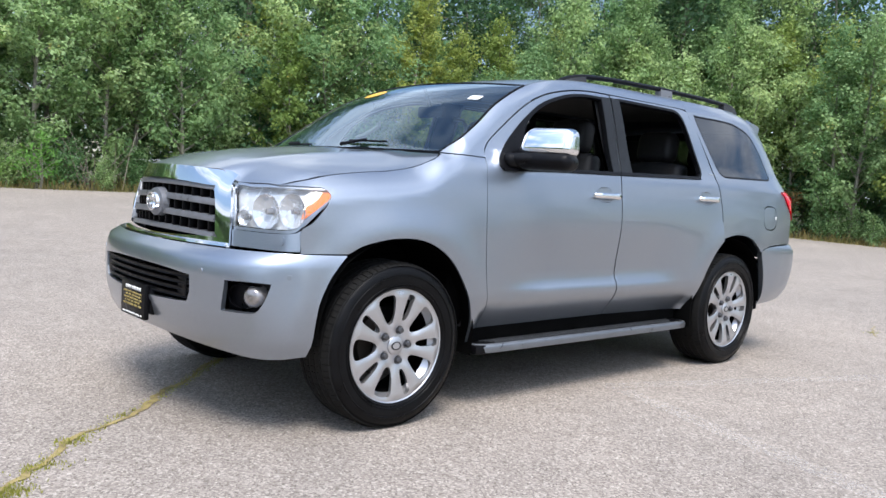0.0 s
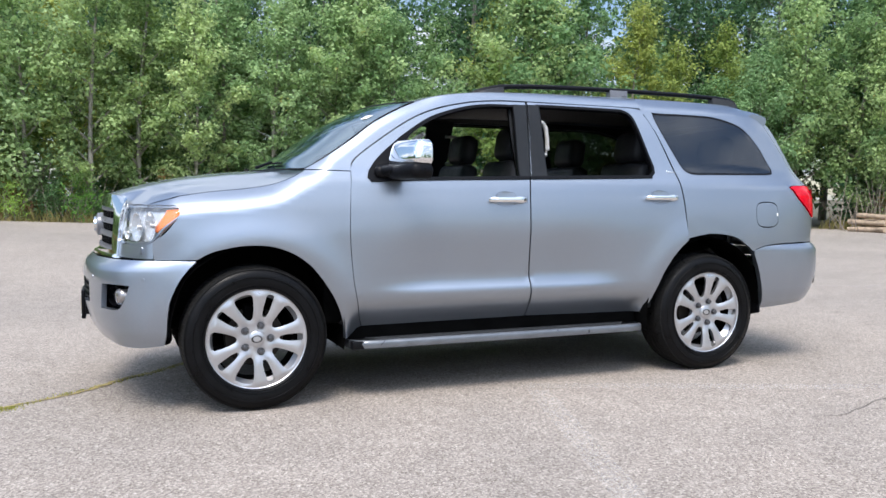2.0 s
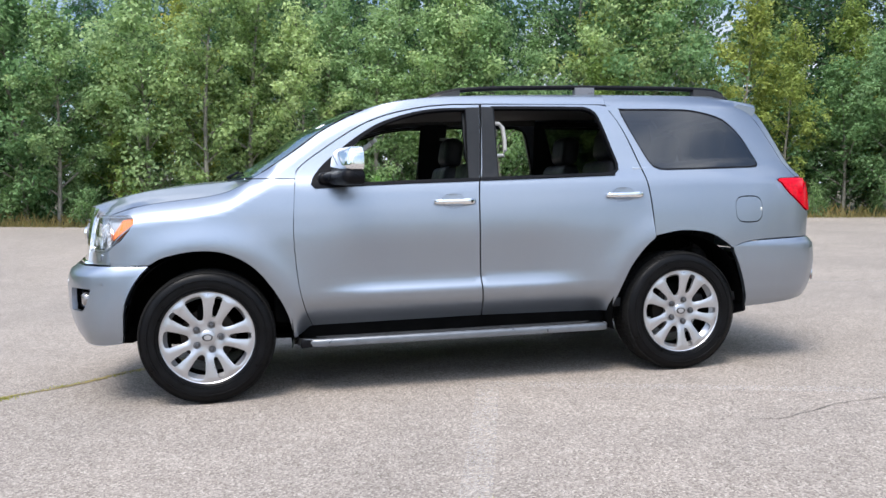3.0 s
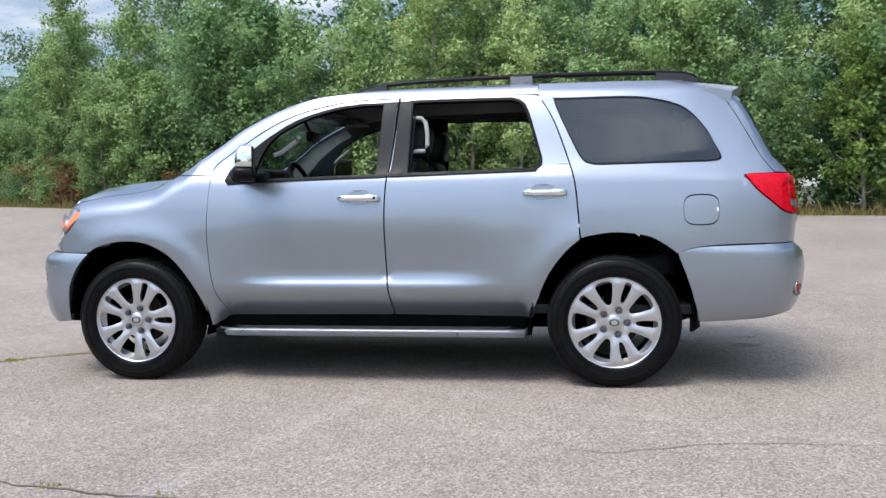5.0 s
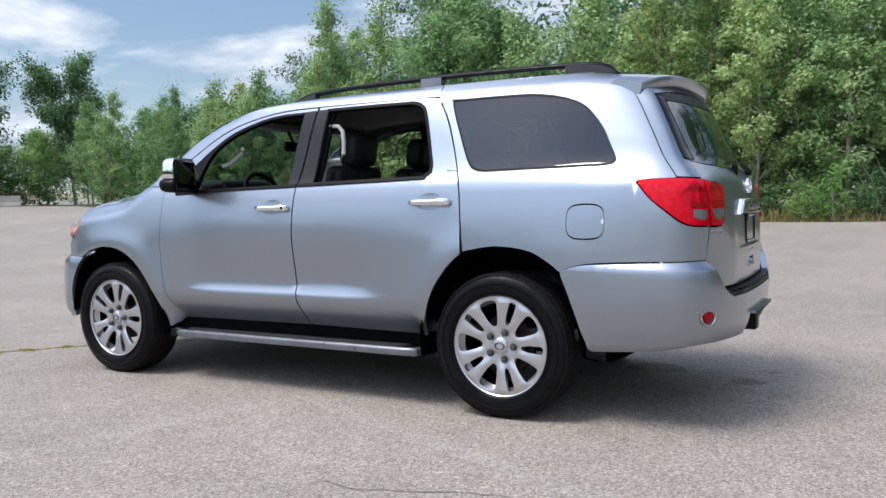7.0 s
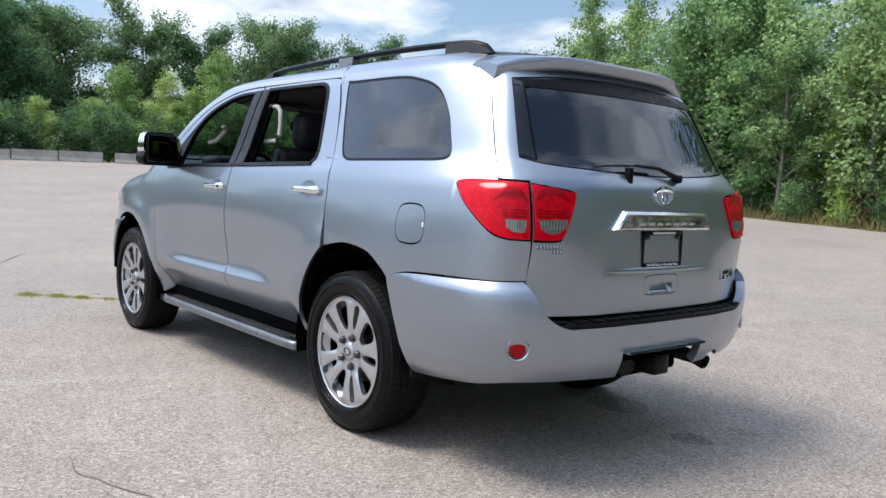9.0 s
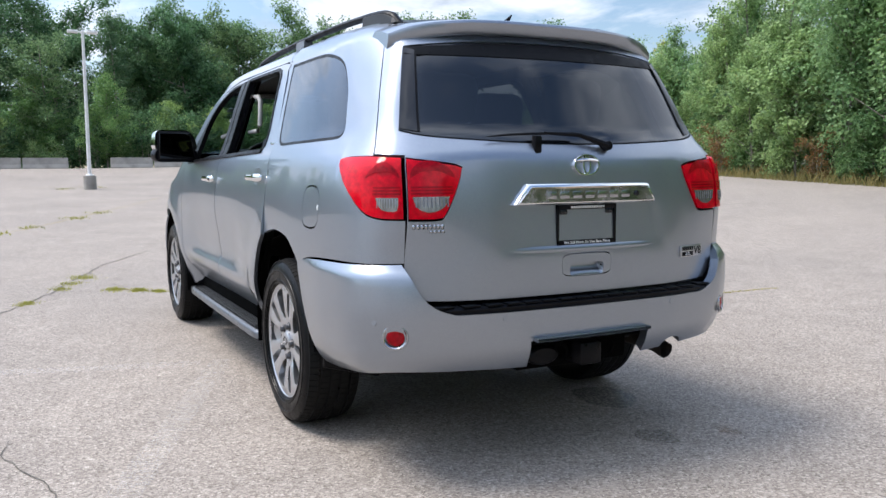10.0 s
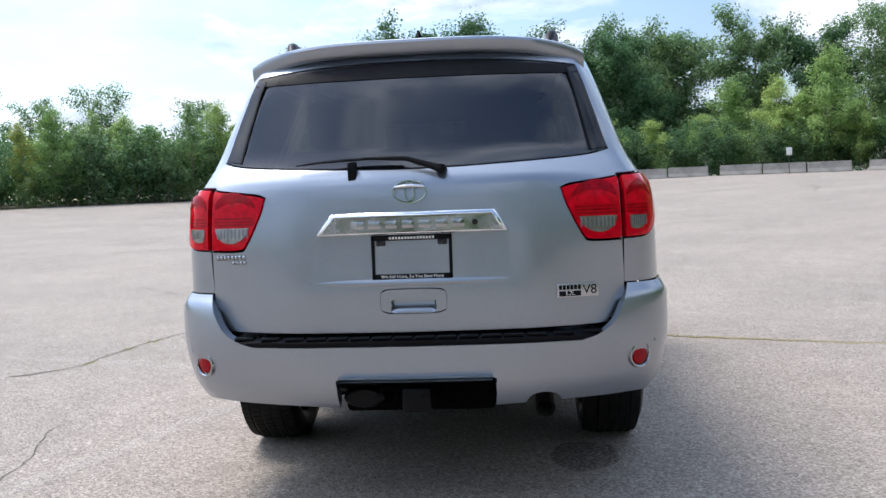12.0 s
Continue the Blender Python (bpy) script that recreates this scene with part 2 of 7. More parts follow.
LAMP_BOWL = varied("faceted_reflector", (0.70, 0.71, 0.73), 0.2, 0.7, scale=30, amount=0.15)
MIRROR = varied("mirror_silver", (0.07, 0.072, 0.075), 0.02, 1.0, scale=3, amount=0.03, rough_amount=0.01)
SCREEN = glass_mat("windscreen_glass", (0.006, 0.016, 0.024), 0.7, through_tint=(0.60, 0.72, 0.69), sheen=(0.68, 0.84, 1.0))
PRIVACY = glass_mat("privacy_glass", (0.004, 0.005, 0.007), 0.07, sheen=(0.60, 0.62, 0.66))
RIB = varied("worn_tread_rubber", (0.03, 0.031, 0.033), 0.5, scale=20, amount=0.3, Specular_IOR_Level=0.3)
RUST = varied("rusty_steel", (0.022, 0.016, 0.012), 0.7, 0.3, scale=25, amount=0.5, bump=0.3, bump_scale=150)
WHITE = varied("white_print", (0.78, 0.78, 0.76), 0.5, scale=20, amount=0.06)
YELLOW = varied("yellow_sticker", (0.72, 0.42, 0.02), 0.4, scale=20, amount=0.1)
GOLD = varied("faded_gold_print", (0.30, 0.23, 0.07), 0.5, scale=30, amount=0.3)
ASPHALT = asphalt_mat()
SOIL = varied("weedy_soil", (0.085, 0.075, 0.04), 0.95, scale=1.5, amount=0.5, bump=0.6, bump_scale=30)
CONCRETE = varied("weathered_concrete", (0.30, 0.28, 0.25), 0.9, scale=1.2, amount=0.3, bump=0.3, bump_scale=60)
BARK = varied("grey_bark", (0.24, 0.22, 0.18), 0.9, scale=5, amount=0.45, bump=0.5, bump_scale=60)
LEAF_FRONT = leaf_mat("poplar_leaves", (0.07, 0.155, 0.052), (0.33, 0.495, 0.21), (0.42, 0.39, 0.11))
LEAF_YELLOW = leaf_mat("yellowing_leaves", (0.16, 0.24, 0.06), (0.36, 0.45, 0.12), (0.50, 0.36, 0.07))
LEAF_FRESH = leaf_mat("pale_poplar_leaves", (0.13, 0.24, 0.09), (0.42, 0.58, 0.27), (0.50, 0.50, 0.18))
# lime hue, kept pale so the backlit western saplings look better lit
LEAF_LIME = leaf_mat("lime_green_leaves", (0.15, 0.27, 0.075), (0.34, 0.50, 0.18), (0.50, 0.46, 0.14))
LEAF_DARK = leaf_mat("oak_leaves", (0.036, 0.092, 0.042), (0.175, 0.31, 0.135))
LEAF_PINE = leaf_mat("pine_needles", (0.045, 0.105, 0.055), (0.10, 0.20, 0.095))
LEAF_MID = leaf_mat("thicket_leaves", (0.07, 0.155, 0.06), (0.18, 0.32, 0.125), (0.32, 0.33, 0.11))
LEAF_SUMAC = leaf_mat("bright_shrub_leaves", (0.13, 0.29, 0.05), (0.25, 0.46, 0.10))
LEAF_RUST = leaf_mat("turning_shrub_leaves", (0.15, 0.13, 0.05), (0.30, 0.19, 0.07), (0.40, 0.09, 0.05))
WEED = leaf_mat("dry_weeds", (0.17, 0.18, 0.06), (0.36, 0.31, 0.12), (0.46, 0.33, 0.08))


# ---- mesh helpers ----
def finish(me, mat, smooth=True):
    for m in mat if isinstance(mat, (list, tuple)) else [mat]:
        me.materials.append(m)
    if smooth:
        me.polygons.foreach_set("use_smooth", [True] * len(me.polygons))
    me.update()


def part(name, bm, mat, parent, label="", smooth=True, sharp=40):
    me = bpy.data.meshes.new(name)
    if smooth:
        bm.normal_update()
        for e in bm.edges:
            e.smooth = len(e.link_faces) == 2 and e.calc_face_angle(0) < radians(sharp)
    bm.to_mesh(me)
    bm.free()
    finish(me, mat, smooth)
    ob = new(name, me)
    ob.parent = parent
    if label:
        tagged(ob, label)
    return ob


def empty(name, at=(0, 0, 0), **tags):
    ob = new(name)
    ob.location = at
    return tagged(ob, **tags)


def box(bm, lo, hi, bevel=0.0, m=None, seg=2):
    vs = [bm.verts.new((x, y, z)) for x in (lo[0], hi[0]) for y in (lo[1], hi[1]) for z in (lo[2], hi[2])]
    fs = [bm.faces.new([vs[i] for i in f]) for f in ((0, 1, 3, 2), (4, 6, 7, 5), (0, 4, 5, 1), (2, 3, 7, 6), (0, 2, 6, 4), (1, 5, 7, 3))]
    if bevel:
        es = list({e for f in fs for e in f.edges})
        r = bmesh.ops.bevel(bm, geom=es, offset=bevel, segments=seg, affect="EDGES", profile=0.5)
        vs = list({v for f in r["faces"] for v in f.verts} | {v for v in vs if v.is_valid})
    if m is not None:
        for v in {v for v in vs if v.is_valid}:
            v.co = m @ v.co
    return vs


def lathe(bm, profile, n=48, axis="y", m=None, closed=False):
    """Turns (radius, along) points round an axis."""
    rings = []
    for r, a in profile:
        ring = []
        for k in range(n):
            t = 2 * math.pi * k / n
            p = Vector((r * math.cos(t), a, r * math.sin(t))) if axis == "y" else Vector((r * math.cos(t), r * math.sin(t), a)) if axis == "z" else Vector((a, r * math.cos(t), r * math.sin(t)))
            ring.append(bm.verts.new(m @ p if m is not None else p))
        rings.append(ring)
    pairs = list(zip(rings, rings[1:] + rings[:1])) if closed else list(zip(rings, rings[1:]))
    for a, b in pairs:
        for k in range(n):
            bm.faces.new((a[k], a[(k + 1) % n], b[(k + 1) % n], b[k]))
    return rings


def tube(bm, pts, radii, n=8, squash=1.0, cap=True):
    """A tube along points with a radius at each."""
    rings = []
    pts = [Vector(p) for p in pts]
    for i, p in enumerate(pts):
        d = (pts[min(i + 1, len(pts) - 1)] - pts[max(i - 1, 0)]).normalized()
        a = d.cross(Vector((0, 0, 1)) if abs(d.z) < 0.9 else Vector((1, 0, 0))).normalized()
        b = a.cross(d)
        r = radii[i] if isinstance(radii, (list, tuple)) else radii
        rings.append([bm.verts.new(p + r * (math.cos(2 * math.pi * k / n) * a + squash * math.sin(2 * math.pi * k / n) * b)) for k in range(n)])
    for a, b in zip(rings, rings[1:]):
        for k in range(n):
            bm.faces.new((a[k], a[(k + 1) % n], b[(k + 1) % n], b[k]))
    if cap:
        bm.faces.new(rings[0][::-1])
        bm.faces.new(rings[-1])
    return rings


def catmull(p0, p1, p2, p3, t):
    return tuple(0.5 * (2 * b + (c - a) * t + (2 * a - 5 * b + 4 * c - d) * t * t + (3 * b - a - 3 * c + d) * t ** 3) for a, b, c, d in zip(p0, p1, p2, p3))


def outline(pts, step=0.03):
    """A closed outline: points with a third entry are corners, the others lie on smooth bends."""
    n, out = len(pts), []
    P = [p[:2] for p in pts]
    for i in range(n):
        a, b = P[i], P[(i + 1) % n]
        pre = a if len(pts[i]) > 2 else P[i - 1]
        post = b if len(pts[(i + 1) % n]) > 2 else P[(i + 2) % n]
        if pre is a:
            pre = (2 * a[0] - b[0], 2 * a[1] - b[1])
        if post is b:
            post = (2 * b[0] - a[0], 2 * b[1] - a[1])
        k = max(1, int(math.hypot(b[0] - a[0], b[1] - a[1]) / step + 0.5))
        out += [catmull(pre, a, b, post, j / k) for j in range(k)]
    return out


def inset(poly, gap):
    area = sum(a[0] * b[1] - b[0] * a[1] for a, b in zip(poly, poly[1:] + poly[:1]))
    s, out, n = (1 if area > 0 else -1), [], len(poly)
    for i, p in enumerate(poly):
        a, b = poly[i - 1], poly[(i + 1) % n]
        d1, d2 = Vector((p[0] - a[0], p[1] - a[1])), Vector((b[0] - p[0], b[1] - p[1]))
        if d1.length < 1e-7 or d2.length < 1e-7:
            out.append(p)
            continue
        n1, n2 = Vector((-d1.y, d1.x)).normalized(), Vector((-d2.y, d2.x)).normalized()
        q = n1 + n2
        q = q / max(q.length_squared / 2, 0.5)
        out.append((p[0] + s * gap * q.x, p[1] + s * gap * q.y))
    return out


def inside(p, poly):
    hit, x, y = False, p[0], p[1]
    j = len(poly) - 1
    for i in range(len(poly)):
        (xi, yi), (xj, yj) = poly[i], poly[j]
        if (yi > y) != (yj > y) and x < (xj - xi) * (y - yi) / (yj - yi) + xi:
            hit = not hit
        j = i
    return hit


def panel(name, pts, where, mat, parent, out, holes=(), step=0.05, gap=0.002, flange=0.02, label="", rim=0.03, lift=0.0):
    """A thin skin cut to an outline in its own two coordinates and laid on the surface where(u, v), with turned-in edges."""
    from mathutils.geometry import delaunay_2d_cdt
    loops = [inset(outline(pts, rim), gap)] + [inset(outline(h, rim), -gap) for h in holes]
    vs, es = [], []
    for lp in loops:
        k = len(vs)
        vs += [Vector(p) for p in lp]
        es += [(k + i, k + (i + 1) % len(lp)) for i in range(len(lp))]
    edge = np.array([tuple(v) for v in vs])
    (x0, y0), (x1, y1) = edge.min(0), edge.max(0)
    for i in range(1, int((x1 - x0) / step) + 1):
        for j in range(1, int((y1 - y0) / step) + 1):
            p = (x0 + i * step, y0 + j * step)
            if ((edge - p) ** 2).sum(1).min() > (0.45 * step) ** 2 and inside(p, loops[0]) and not any(inside(p, h) for h in loops[1:]):
                vs.append(Vector(p))
    co, _, faces, *_ = delaunay_2d_cdt(vs, es, [], 0, 1e-6)
    keep = []
    for f in faces:
        c = sum((co[i] for i in f), Vector((0, 0))) / len(f)
        p, q = co[f[1]] - co[f[0]], co[f[2]] - co[f[0]]
        if abs(p.x * q.y - p.y * q.x) > 2e-7 and inside(c, loops[0]) and not any(inside(c, h) for h in loops[1:]):
            keep.append(list(f))

    def normal(u, v):
        e = 2e-3
        a = Vector(where(u + e, v)) - Vector(where(u - e, v))
        b = Vector(where(u, v + e)) - Vector(where(u, v - e))
        q = a.cross(b).normalized()
        o = Vector(out(where(u, v)) if callable(out) else out)
        return q if q.dot(o) > 0 else -q

    nrm = [normal(*p) for p in co]
    pos = [Vector(where(*p)) + lift * q for p, q in zip(co, nrm)]
    tri = []
    for f in keep:
        a, b, c = (pos[i] for i in f[:3])
        if (b - a).cross(c - a).dot(nrm[f[0]]) < 0:
            f.reverse()
        tri.append(tuple(f))
    # turned-in edges
    count = {}
    for f in tri:
        for a, b in zip(f, f[1:] + f[:1]):
            count[(a, b)] = count.get((a, b), 0) + 1
    rims = [(a, b) for a, b in count if (b, a) not in count]
    verts, norms, faces3 = list(pos), list(nrm), list(tri)
    if flange:
        for a, b in rims:
            side = (pos[b] - pos[a]).cross(nrm[a]).normalized()
            k = len(verts)
            verts += [pos[a], pos[b], pos[b] - flange * nrm[b], pos[a] - flange * nrm[a]]
            norms += [side] * 4
            faces3.append((k, k + 3, k + 2, k + 1))
    me = bpy.data.meshes.new(name)
    me.from_pydata([tuple(v) for v in verts], [], faces3)
    finish(me, mat)
    me.normals_split_custom_set_from_vertices([tuple(q) for q in norms])
    ob = new(name, me)
    ob.parent = parent
    if label:
        tagged(ob, label)
    return ob


def table(keys, values):
    """A smooth curve through points."""
    k, v = list(keys), list(values)
    d = [(v[i + 1] - v[i]) / (k[i + 1] - k[i]) for i in range(len(k) - 1)]
    s = [d[0]] + [0.0 if d[i - 1] * d[i] <= 0 else 2 / (1 / d[i - 1] + 1 / d[i]) for i in range(1, len(d))] + [d[-1]]

    def f(x):
        if x <= k[0]:
            return v[0] + s[0] * (x - k[0])
        if x >= k[-1]:
            return v[-1] + s[-1] * (x - k[-1])
        i = 0
        while x > k[i + 1]:
            i += 1
        h = k[i + 1] - k[i]
        t = (x - k[i]) / h
        return v[i] * (1 + 2 * t) * (1 - t) ** 2 + h * s[i] * t * (1 - t) ** 2 + v[i + 1] * t * t * (3 - 2 * t) + h * s[i + 1] * t * t * (t - 1)
    return f


def loft(levels):
    """A surface from plan curves at heights: levels of (z, points). Gives where(u, z), u running from point to point."""
    zs = [z for z, _ in levels]
    n = len(levels[0][1])
    fx = [table(zs, [pts[i][0] for _, pts in levels]) for i in range(n)]
    fy = [table(zs, [pts[i][1] for _, pts in levels]) for i in range(n)]

    def where(u, z):
        P = [(fx[i](z), fy[i](z)) for i in range(n)]
        i = min(max(int(u), 0), n - 2)
        pre = P[i - 1] if i else (2 * P[0][0] - P[1][0], 2 * P[0][1] - P[1][1])
        post = P[i + 2] if i + 2 < n else (P[-2][0], -P[-2][1])
        return catmull(pre, P[i], P[i + 1], post, u - i)
    return where



# ---- the car: front towards -x, its left side towards -y, axles at x = -1.55 and 1.55 ----
SUV = empty("suv_car", label="silver metallic full-size SUV parked on the worn asphalt lot", category="car")
AXLE, HUB_Z, TYRE_R = 1.55, 0.402, 0.402

half_width = table([0.2, 0.36, 0.45, 0.55, 0.64, 0.8, 0.95, 1.1, 1.25, 1.30, 1.345, 1.81, 1.86, 1.90], [0.86, 0.905, 0.932, 0.955, 0.972, 0.98, 0.983, 0.972, 0.948, 0.935, 0.912, 0.748, 0.715, 0.64])
roof_z = table([-1.30, -1.22, -1.13, -0.97, -0.80, -0.54, -0.29, 0.07, 0.64, 1.36, 1.8, 2.0, 2.2], [1.335, 1.375, 1.43, 1.54, 1.66, 1.783, 1.842, 1.872, 1.884, 1.886, 1.882, 1.879, 1.872])
hood_side_z = table([-2.3, -2.2, -1.967, -1.573, -1.43, -1.282, -1.15], [1.09, 1.12, 1.198, 1.238, 1.264, 1.332, 1.40])
hood_mid_z = table([-2.40, -2.30, -2.2, -2.02, -1.82, -1.55, -1.23], [1.165, 1.205, 1.238, 1.285, 1.32, 1.35, 1.365])


def clamp(v, lo=0.0, hi=1.0):
    return lo if v < lo else hi if v > hi else v


def ease(v):
    v = clamp(v)
    return v * v * (3 - 2 * v)


def side_y(x, z):
    """Half the width of the body at a place on its side."""
    y = half_width(z)
    if x < -1.3:
        y -= 0.11 * ((-1.3 - x) / 0.9) ** 2
    # the ledge low on the doors
    y -= 0.032 * ease((z - 0.626) / 0.075) * (1 - ease((z - 0.69) / 0.40)) * ease((x + 0.98) / 0.5) * (1 - ease((x - 0.5) / 0.48))
    y -= 0.085 * ease((0.61 - z) / 0.21) * ease((x + 1.05) / 0.12) * (1 - ease((x - 0.98) / 0.12))
    # swollen wheel arches
    for ax in (-AXLE, AXLE):
        r = math.hypot(x - ax, z - HUB_Z)
        if z > 0.3 and 0.4 < r < 0.9:
            y += 0.02 * math.exp(-((r - 0.54) / 0.11) ** 2) * ease((z - 0.35) / 0.3)
    # the fender rolls over towards the bonnet, the pillar towards the windscreen
    if x < -1.05 and z > 1.0:
        d = clamp(1 - (hood_side_z(x) - z) / 0.13, 0, 1.2)
        y -= (0.10 + 0.07 * ease((-1.95 - x) / 0.15) - 0.04 * ease((x + 1.45) / 0.2)) * d * d * (1 - ease((x + 1.25) / 0.15))
    if z > 1.3 and x > -1.25:
        d = clamp(1 - (roof_z(x) - z) / 0.08, 0, 1.2)
        y -= 0.030 * d * d * (1 - ease((roof_z(x) - 1.78) / 0.07)) * ease((x + 1.25) / 0.12)
    return y


def side(s):
    return lambda x, z: (x, s * side_y(x, z), z)


def mirrored(where, n):
    """From one half (side to middle line) to the whole way round: left side, middle, right side."""
    def whole(u, z):
        x, y = where(min(u, 2 * n - u), z)
        return (x, -y if u <= n else y, z)
    return whole


FRONT_UP = mirrored(loft([
    (0.84, [(-1.86, 0.955), (-2.08, 0.905), (-2.17, 0.80), (-2.252, 0.60), (-2.33, 0.30), (-2.36, 0)]),
    (1.00, [(-1.86, 0.955), (-2.06, 0.895), (-2.15, 0.79), (-2.235, 0.57), (-2.315, 0.30), (-2.345, 0)]),
    (1.12, [(-1.80, 0.945), (-1.99, 0.88), (-2.11, 0.75), (-2.215, 0.53), (-2.305, 0.28), (-2.335, 0)]),
    (1.20, [(-1.80, 0.88), (-1.95, 0.82), (-2.07, 0.70), (-2.18, 0.50), (-2.28, 0.27), (-2.315, 0)])]), 5)
FRONT_LOW = mirrored(loft([
    (0.37, [(-2.04, 0.905), (-2.14, 0.87), (-2.24, 0.77), (-2.30, 0.58), (-2.34, 0.32), (-2.35, 0)]),
    (0.46, [(-2.02, 0.945), (-2.16, 0.905), (-2.27, 0.80), (-2.35, 0.60), (-2.40, 0.33), (-2.415, 0)]),
    (0.60, [(-2.01, 0.96), (-2.13, 0.925), (-2.275, 0.825), (-2.375, 0.62), (-2.43, 0.34), (-2.45, 0)]),
    (0.72, [(-1.965, 0.962), (-2.10, 0.93), (-2.265, 0.83), (-2.375, 0.63), (-2.435, 0.35), (-2.455, 0)]),
    (0.81, [(-1.90, 0.962), (-2.09, 0.925), (-2.25, 0.825), (-2.355, 0.63), (-2.415, 0.35), (-2.435, 0)]),
    (0.85, [(-1.86, 0.955), (-2.08, 0.905), (-2.205, 0.80), (-2.30, 0.61), (-2.365, 0.33), (-2.39, 0)])]), 5)
REAR_UP = mirrored(loft([
    (0.70, [(1.1, 0.972), (1.6, 0.988), (1.95, 0.990), (2.25, 0.975), (2.49, 0.925), (2.61, 0.80), (2.685, 0.50), (2.70, 0.25), (2.705, 0)]),
    (0.88, [(1.1, 0.984), (1.6, 0.990), (1.95, 0.988), (2.25, 0.972), (2.50, 0.922), (2.615, 0.79), (2.69, 0.50), (2.705, 0.25), (2.71, 0)]),
    (1.05, [(1.1, 0.977), (1.6, 0.980), (1.95, 0.976), (2.25, 0.965), (2.505, 0.918), (2.63, 0.79), (2.685, 0.50), (2.70, 0.25), (2.705, 0)]),
    (1.25, [(1.1, 0.948), (1.6, 0.950), (1.95, 0.945), (2.25, 0.940), (2.51, 0.893), (2.605, 0.785), (2.66, 0.50), (2.685, 0.25), (2.69, 0)]),
    (1.29, [(1.1, 0.938), (1.6, 0.939), (1.95, 0.934), (2.25, 0.915), (2.49, 0.86), (2.585, 0.775), (2.65, 0.50), (2.675, 0.25), (2.68, 0)]),
    (1.39, [(1.1, 0.896), (1.6, 0.898), (1.95, 0.885), (2.20, 0.86), (2.42, 0.815), (2.51, 0.735), (2.57, 0.50), (2.60, 0.25), (2.61, 0)]),
    (1.55, [(1.1, 0.840), (1.6, 0.842), (1.90, 0.832), (2.13, 0.81), (2.34, 0.765), (2.432, 0.695), (2.487, 0.48), (2.52, 0.24), (2.53, 0)]),
    (1.735, [(1.1, 0.775), (1.6, 0.775), (1.85, 0.768), (2.05, 0.75), (2.24, 0.70), (2.335, 0.645), (2.393, 0.45), (2.42, 0.22), (2.43, 0)]),
    (1.83, [(1.1, 0.740), (1.6, 0.735), (1.83, 0.725), (2.0, 0.705), (2.16, 0.655), (2.245, 0.59), (2.30, 0.41), (2.325, 0.20), (2.335, 0)]),
    (1.88, [(1.1, 0.685), (1.6, 0.672), (1.80, 0.655), (1.95, 0.63), (2.08, 0.57), (2.13, 0.50), (2.17, 0.36), (2.19, 0.18), (2.195, 0)])]), 8)
REAR_LOW = mirrored(loft([
    (0.38, [(2.02, 0.90), (2.25, 0.875), (2.42, 0.80), (2.53, 0.68), (2.60, 0.45), (2.62, 0.22), (2.625, 0)]),
    (0.45, [(2.02, 0.95), (2.26, 0.94), (2.48, 0.895), (2.61, 0.75), (2.69, 0.47), (2.715, 0.23), (2.72, 0)]),
    (0.55, [(2.00, 0.98), (2.26, 0.978), (2.51, 0.935), (2.655, 0.775), (2.73, 0.48), (2.75, 0.24), (2.755, 0)]),
    (0.72, [(1.95, 0.994), (2.26, 0.998), (2.53, 0.955), (2.68, 0.785), (2.745, 0.49), (2.76, 0.24), (2.765, 0)]),
    (0.82, [(1.92, 0.994), (2.26, 0.998), (2.53, 0.952), (2.67, 0.785), (2.74, 0.49), (2.755, 0.24), (2.76, 0)]),
    (0.88, [(1.92, 0.988), (2.26, 0.972), (2.495, 0.924), (2.615, 0.79), (2.69, 0.49), (2.705, 0.24), (2.71, 0)])]), 6)


def along(where, x, z, lo=0.0, hi=4.6):
    """The first coordinate at which a wrapped surface reaches a given x."""
    for _ in range(40):
        mid = (lo + hi) / 2
        if where(mid, z)[0] < x:
            lo = mid
        else:
            hi = mid
    return (lo + hi) / 2


def on_rear(pts):
    return [(along(REAR_UP, p[0], p[1]), *p[1:]) for p in pts]


def swap(pts, s, n):
    """The same outline on the other side of the car."""
    return pts if s < 0 else [(2 * n - p[0], *p[1:]) for p in pts]


def hood_raw(x, y):
    k = clamp(abs(y) / 0.845, 0, 1.05)
    z = hood_side_z(x) + (hood_mid_z(x) - hood_side_z(x)) * (1 - k ** 2.3)
    return z + 0.009 * math.exp(-((abs(y) - 0.52 - 0.06 * (x + 1.4)) / 0.08) ** 2) * ease((x + 2.2) / 0.3)


hood_front = table([0, 0.28, 0.5, 0.74, 0.867], [-2.325, -2.29, -2.212, -2.105, -1.985])


seam_z = table([-2.108, -2.0, -1.9, -1.75, -1.573, -1.43, -1.282, -1.25], [1.141, 1.174, 1.199, 1.220, 1.238, 1.264, 1.328, 1.345])


def hood_free(x, y):
    front = hood_front(abs(y))
    q = max(x, front)
    d = clamp(1 - (q - front) / 0.20)
    nose = 1.198 - 0.058 * ease((abs(y) - 0.42) / 0.12)
    return hood_raw(q, y) - d * d * max(0.0, hood_raw(front, y) - nose)


def hood(x, y):
    """The bonnet: it bends down to the grille and the lamps' upper edge, and meets the fenders along the seam."""
    q = max(x, -2.108)
    ys = side_y(q, seam_z(q))
    k = ease((abs(y) - ys + 0.16) / 0.16)
    return (x, y, hood_free(x, y) + k * (seam_z(q) - hood_free(q, ys)))


SEAM = [(x, side_y(x, seam_z(x)), seam_z(x)) for x in (-2.108, -2.06, -2.0, -1.93, -1.85, -1.75, -1.66, -1.573, -1.43, -1.34, -1.282)]


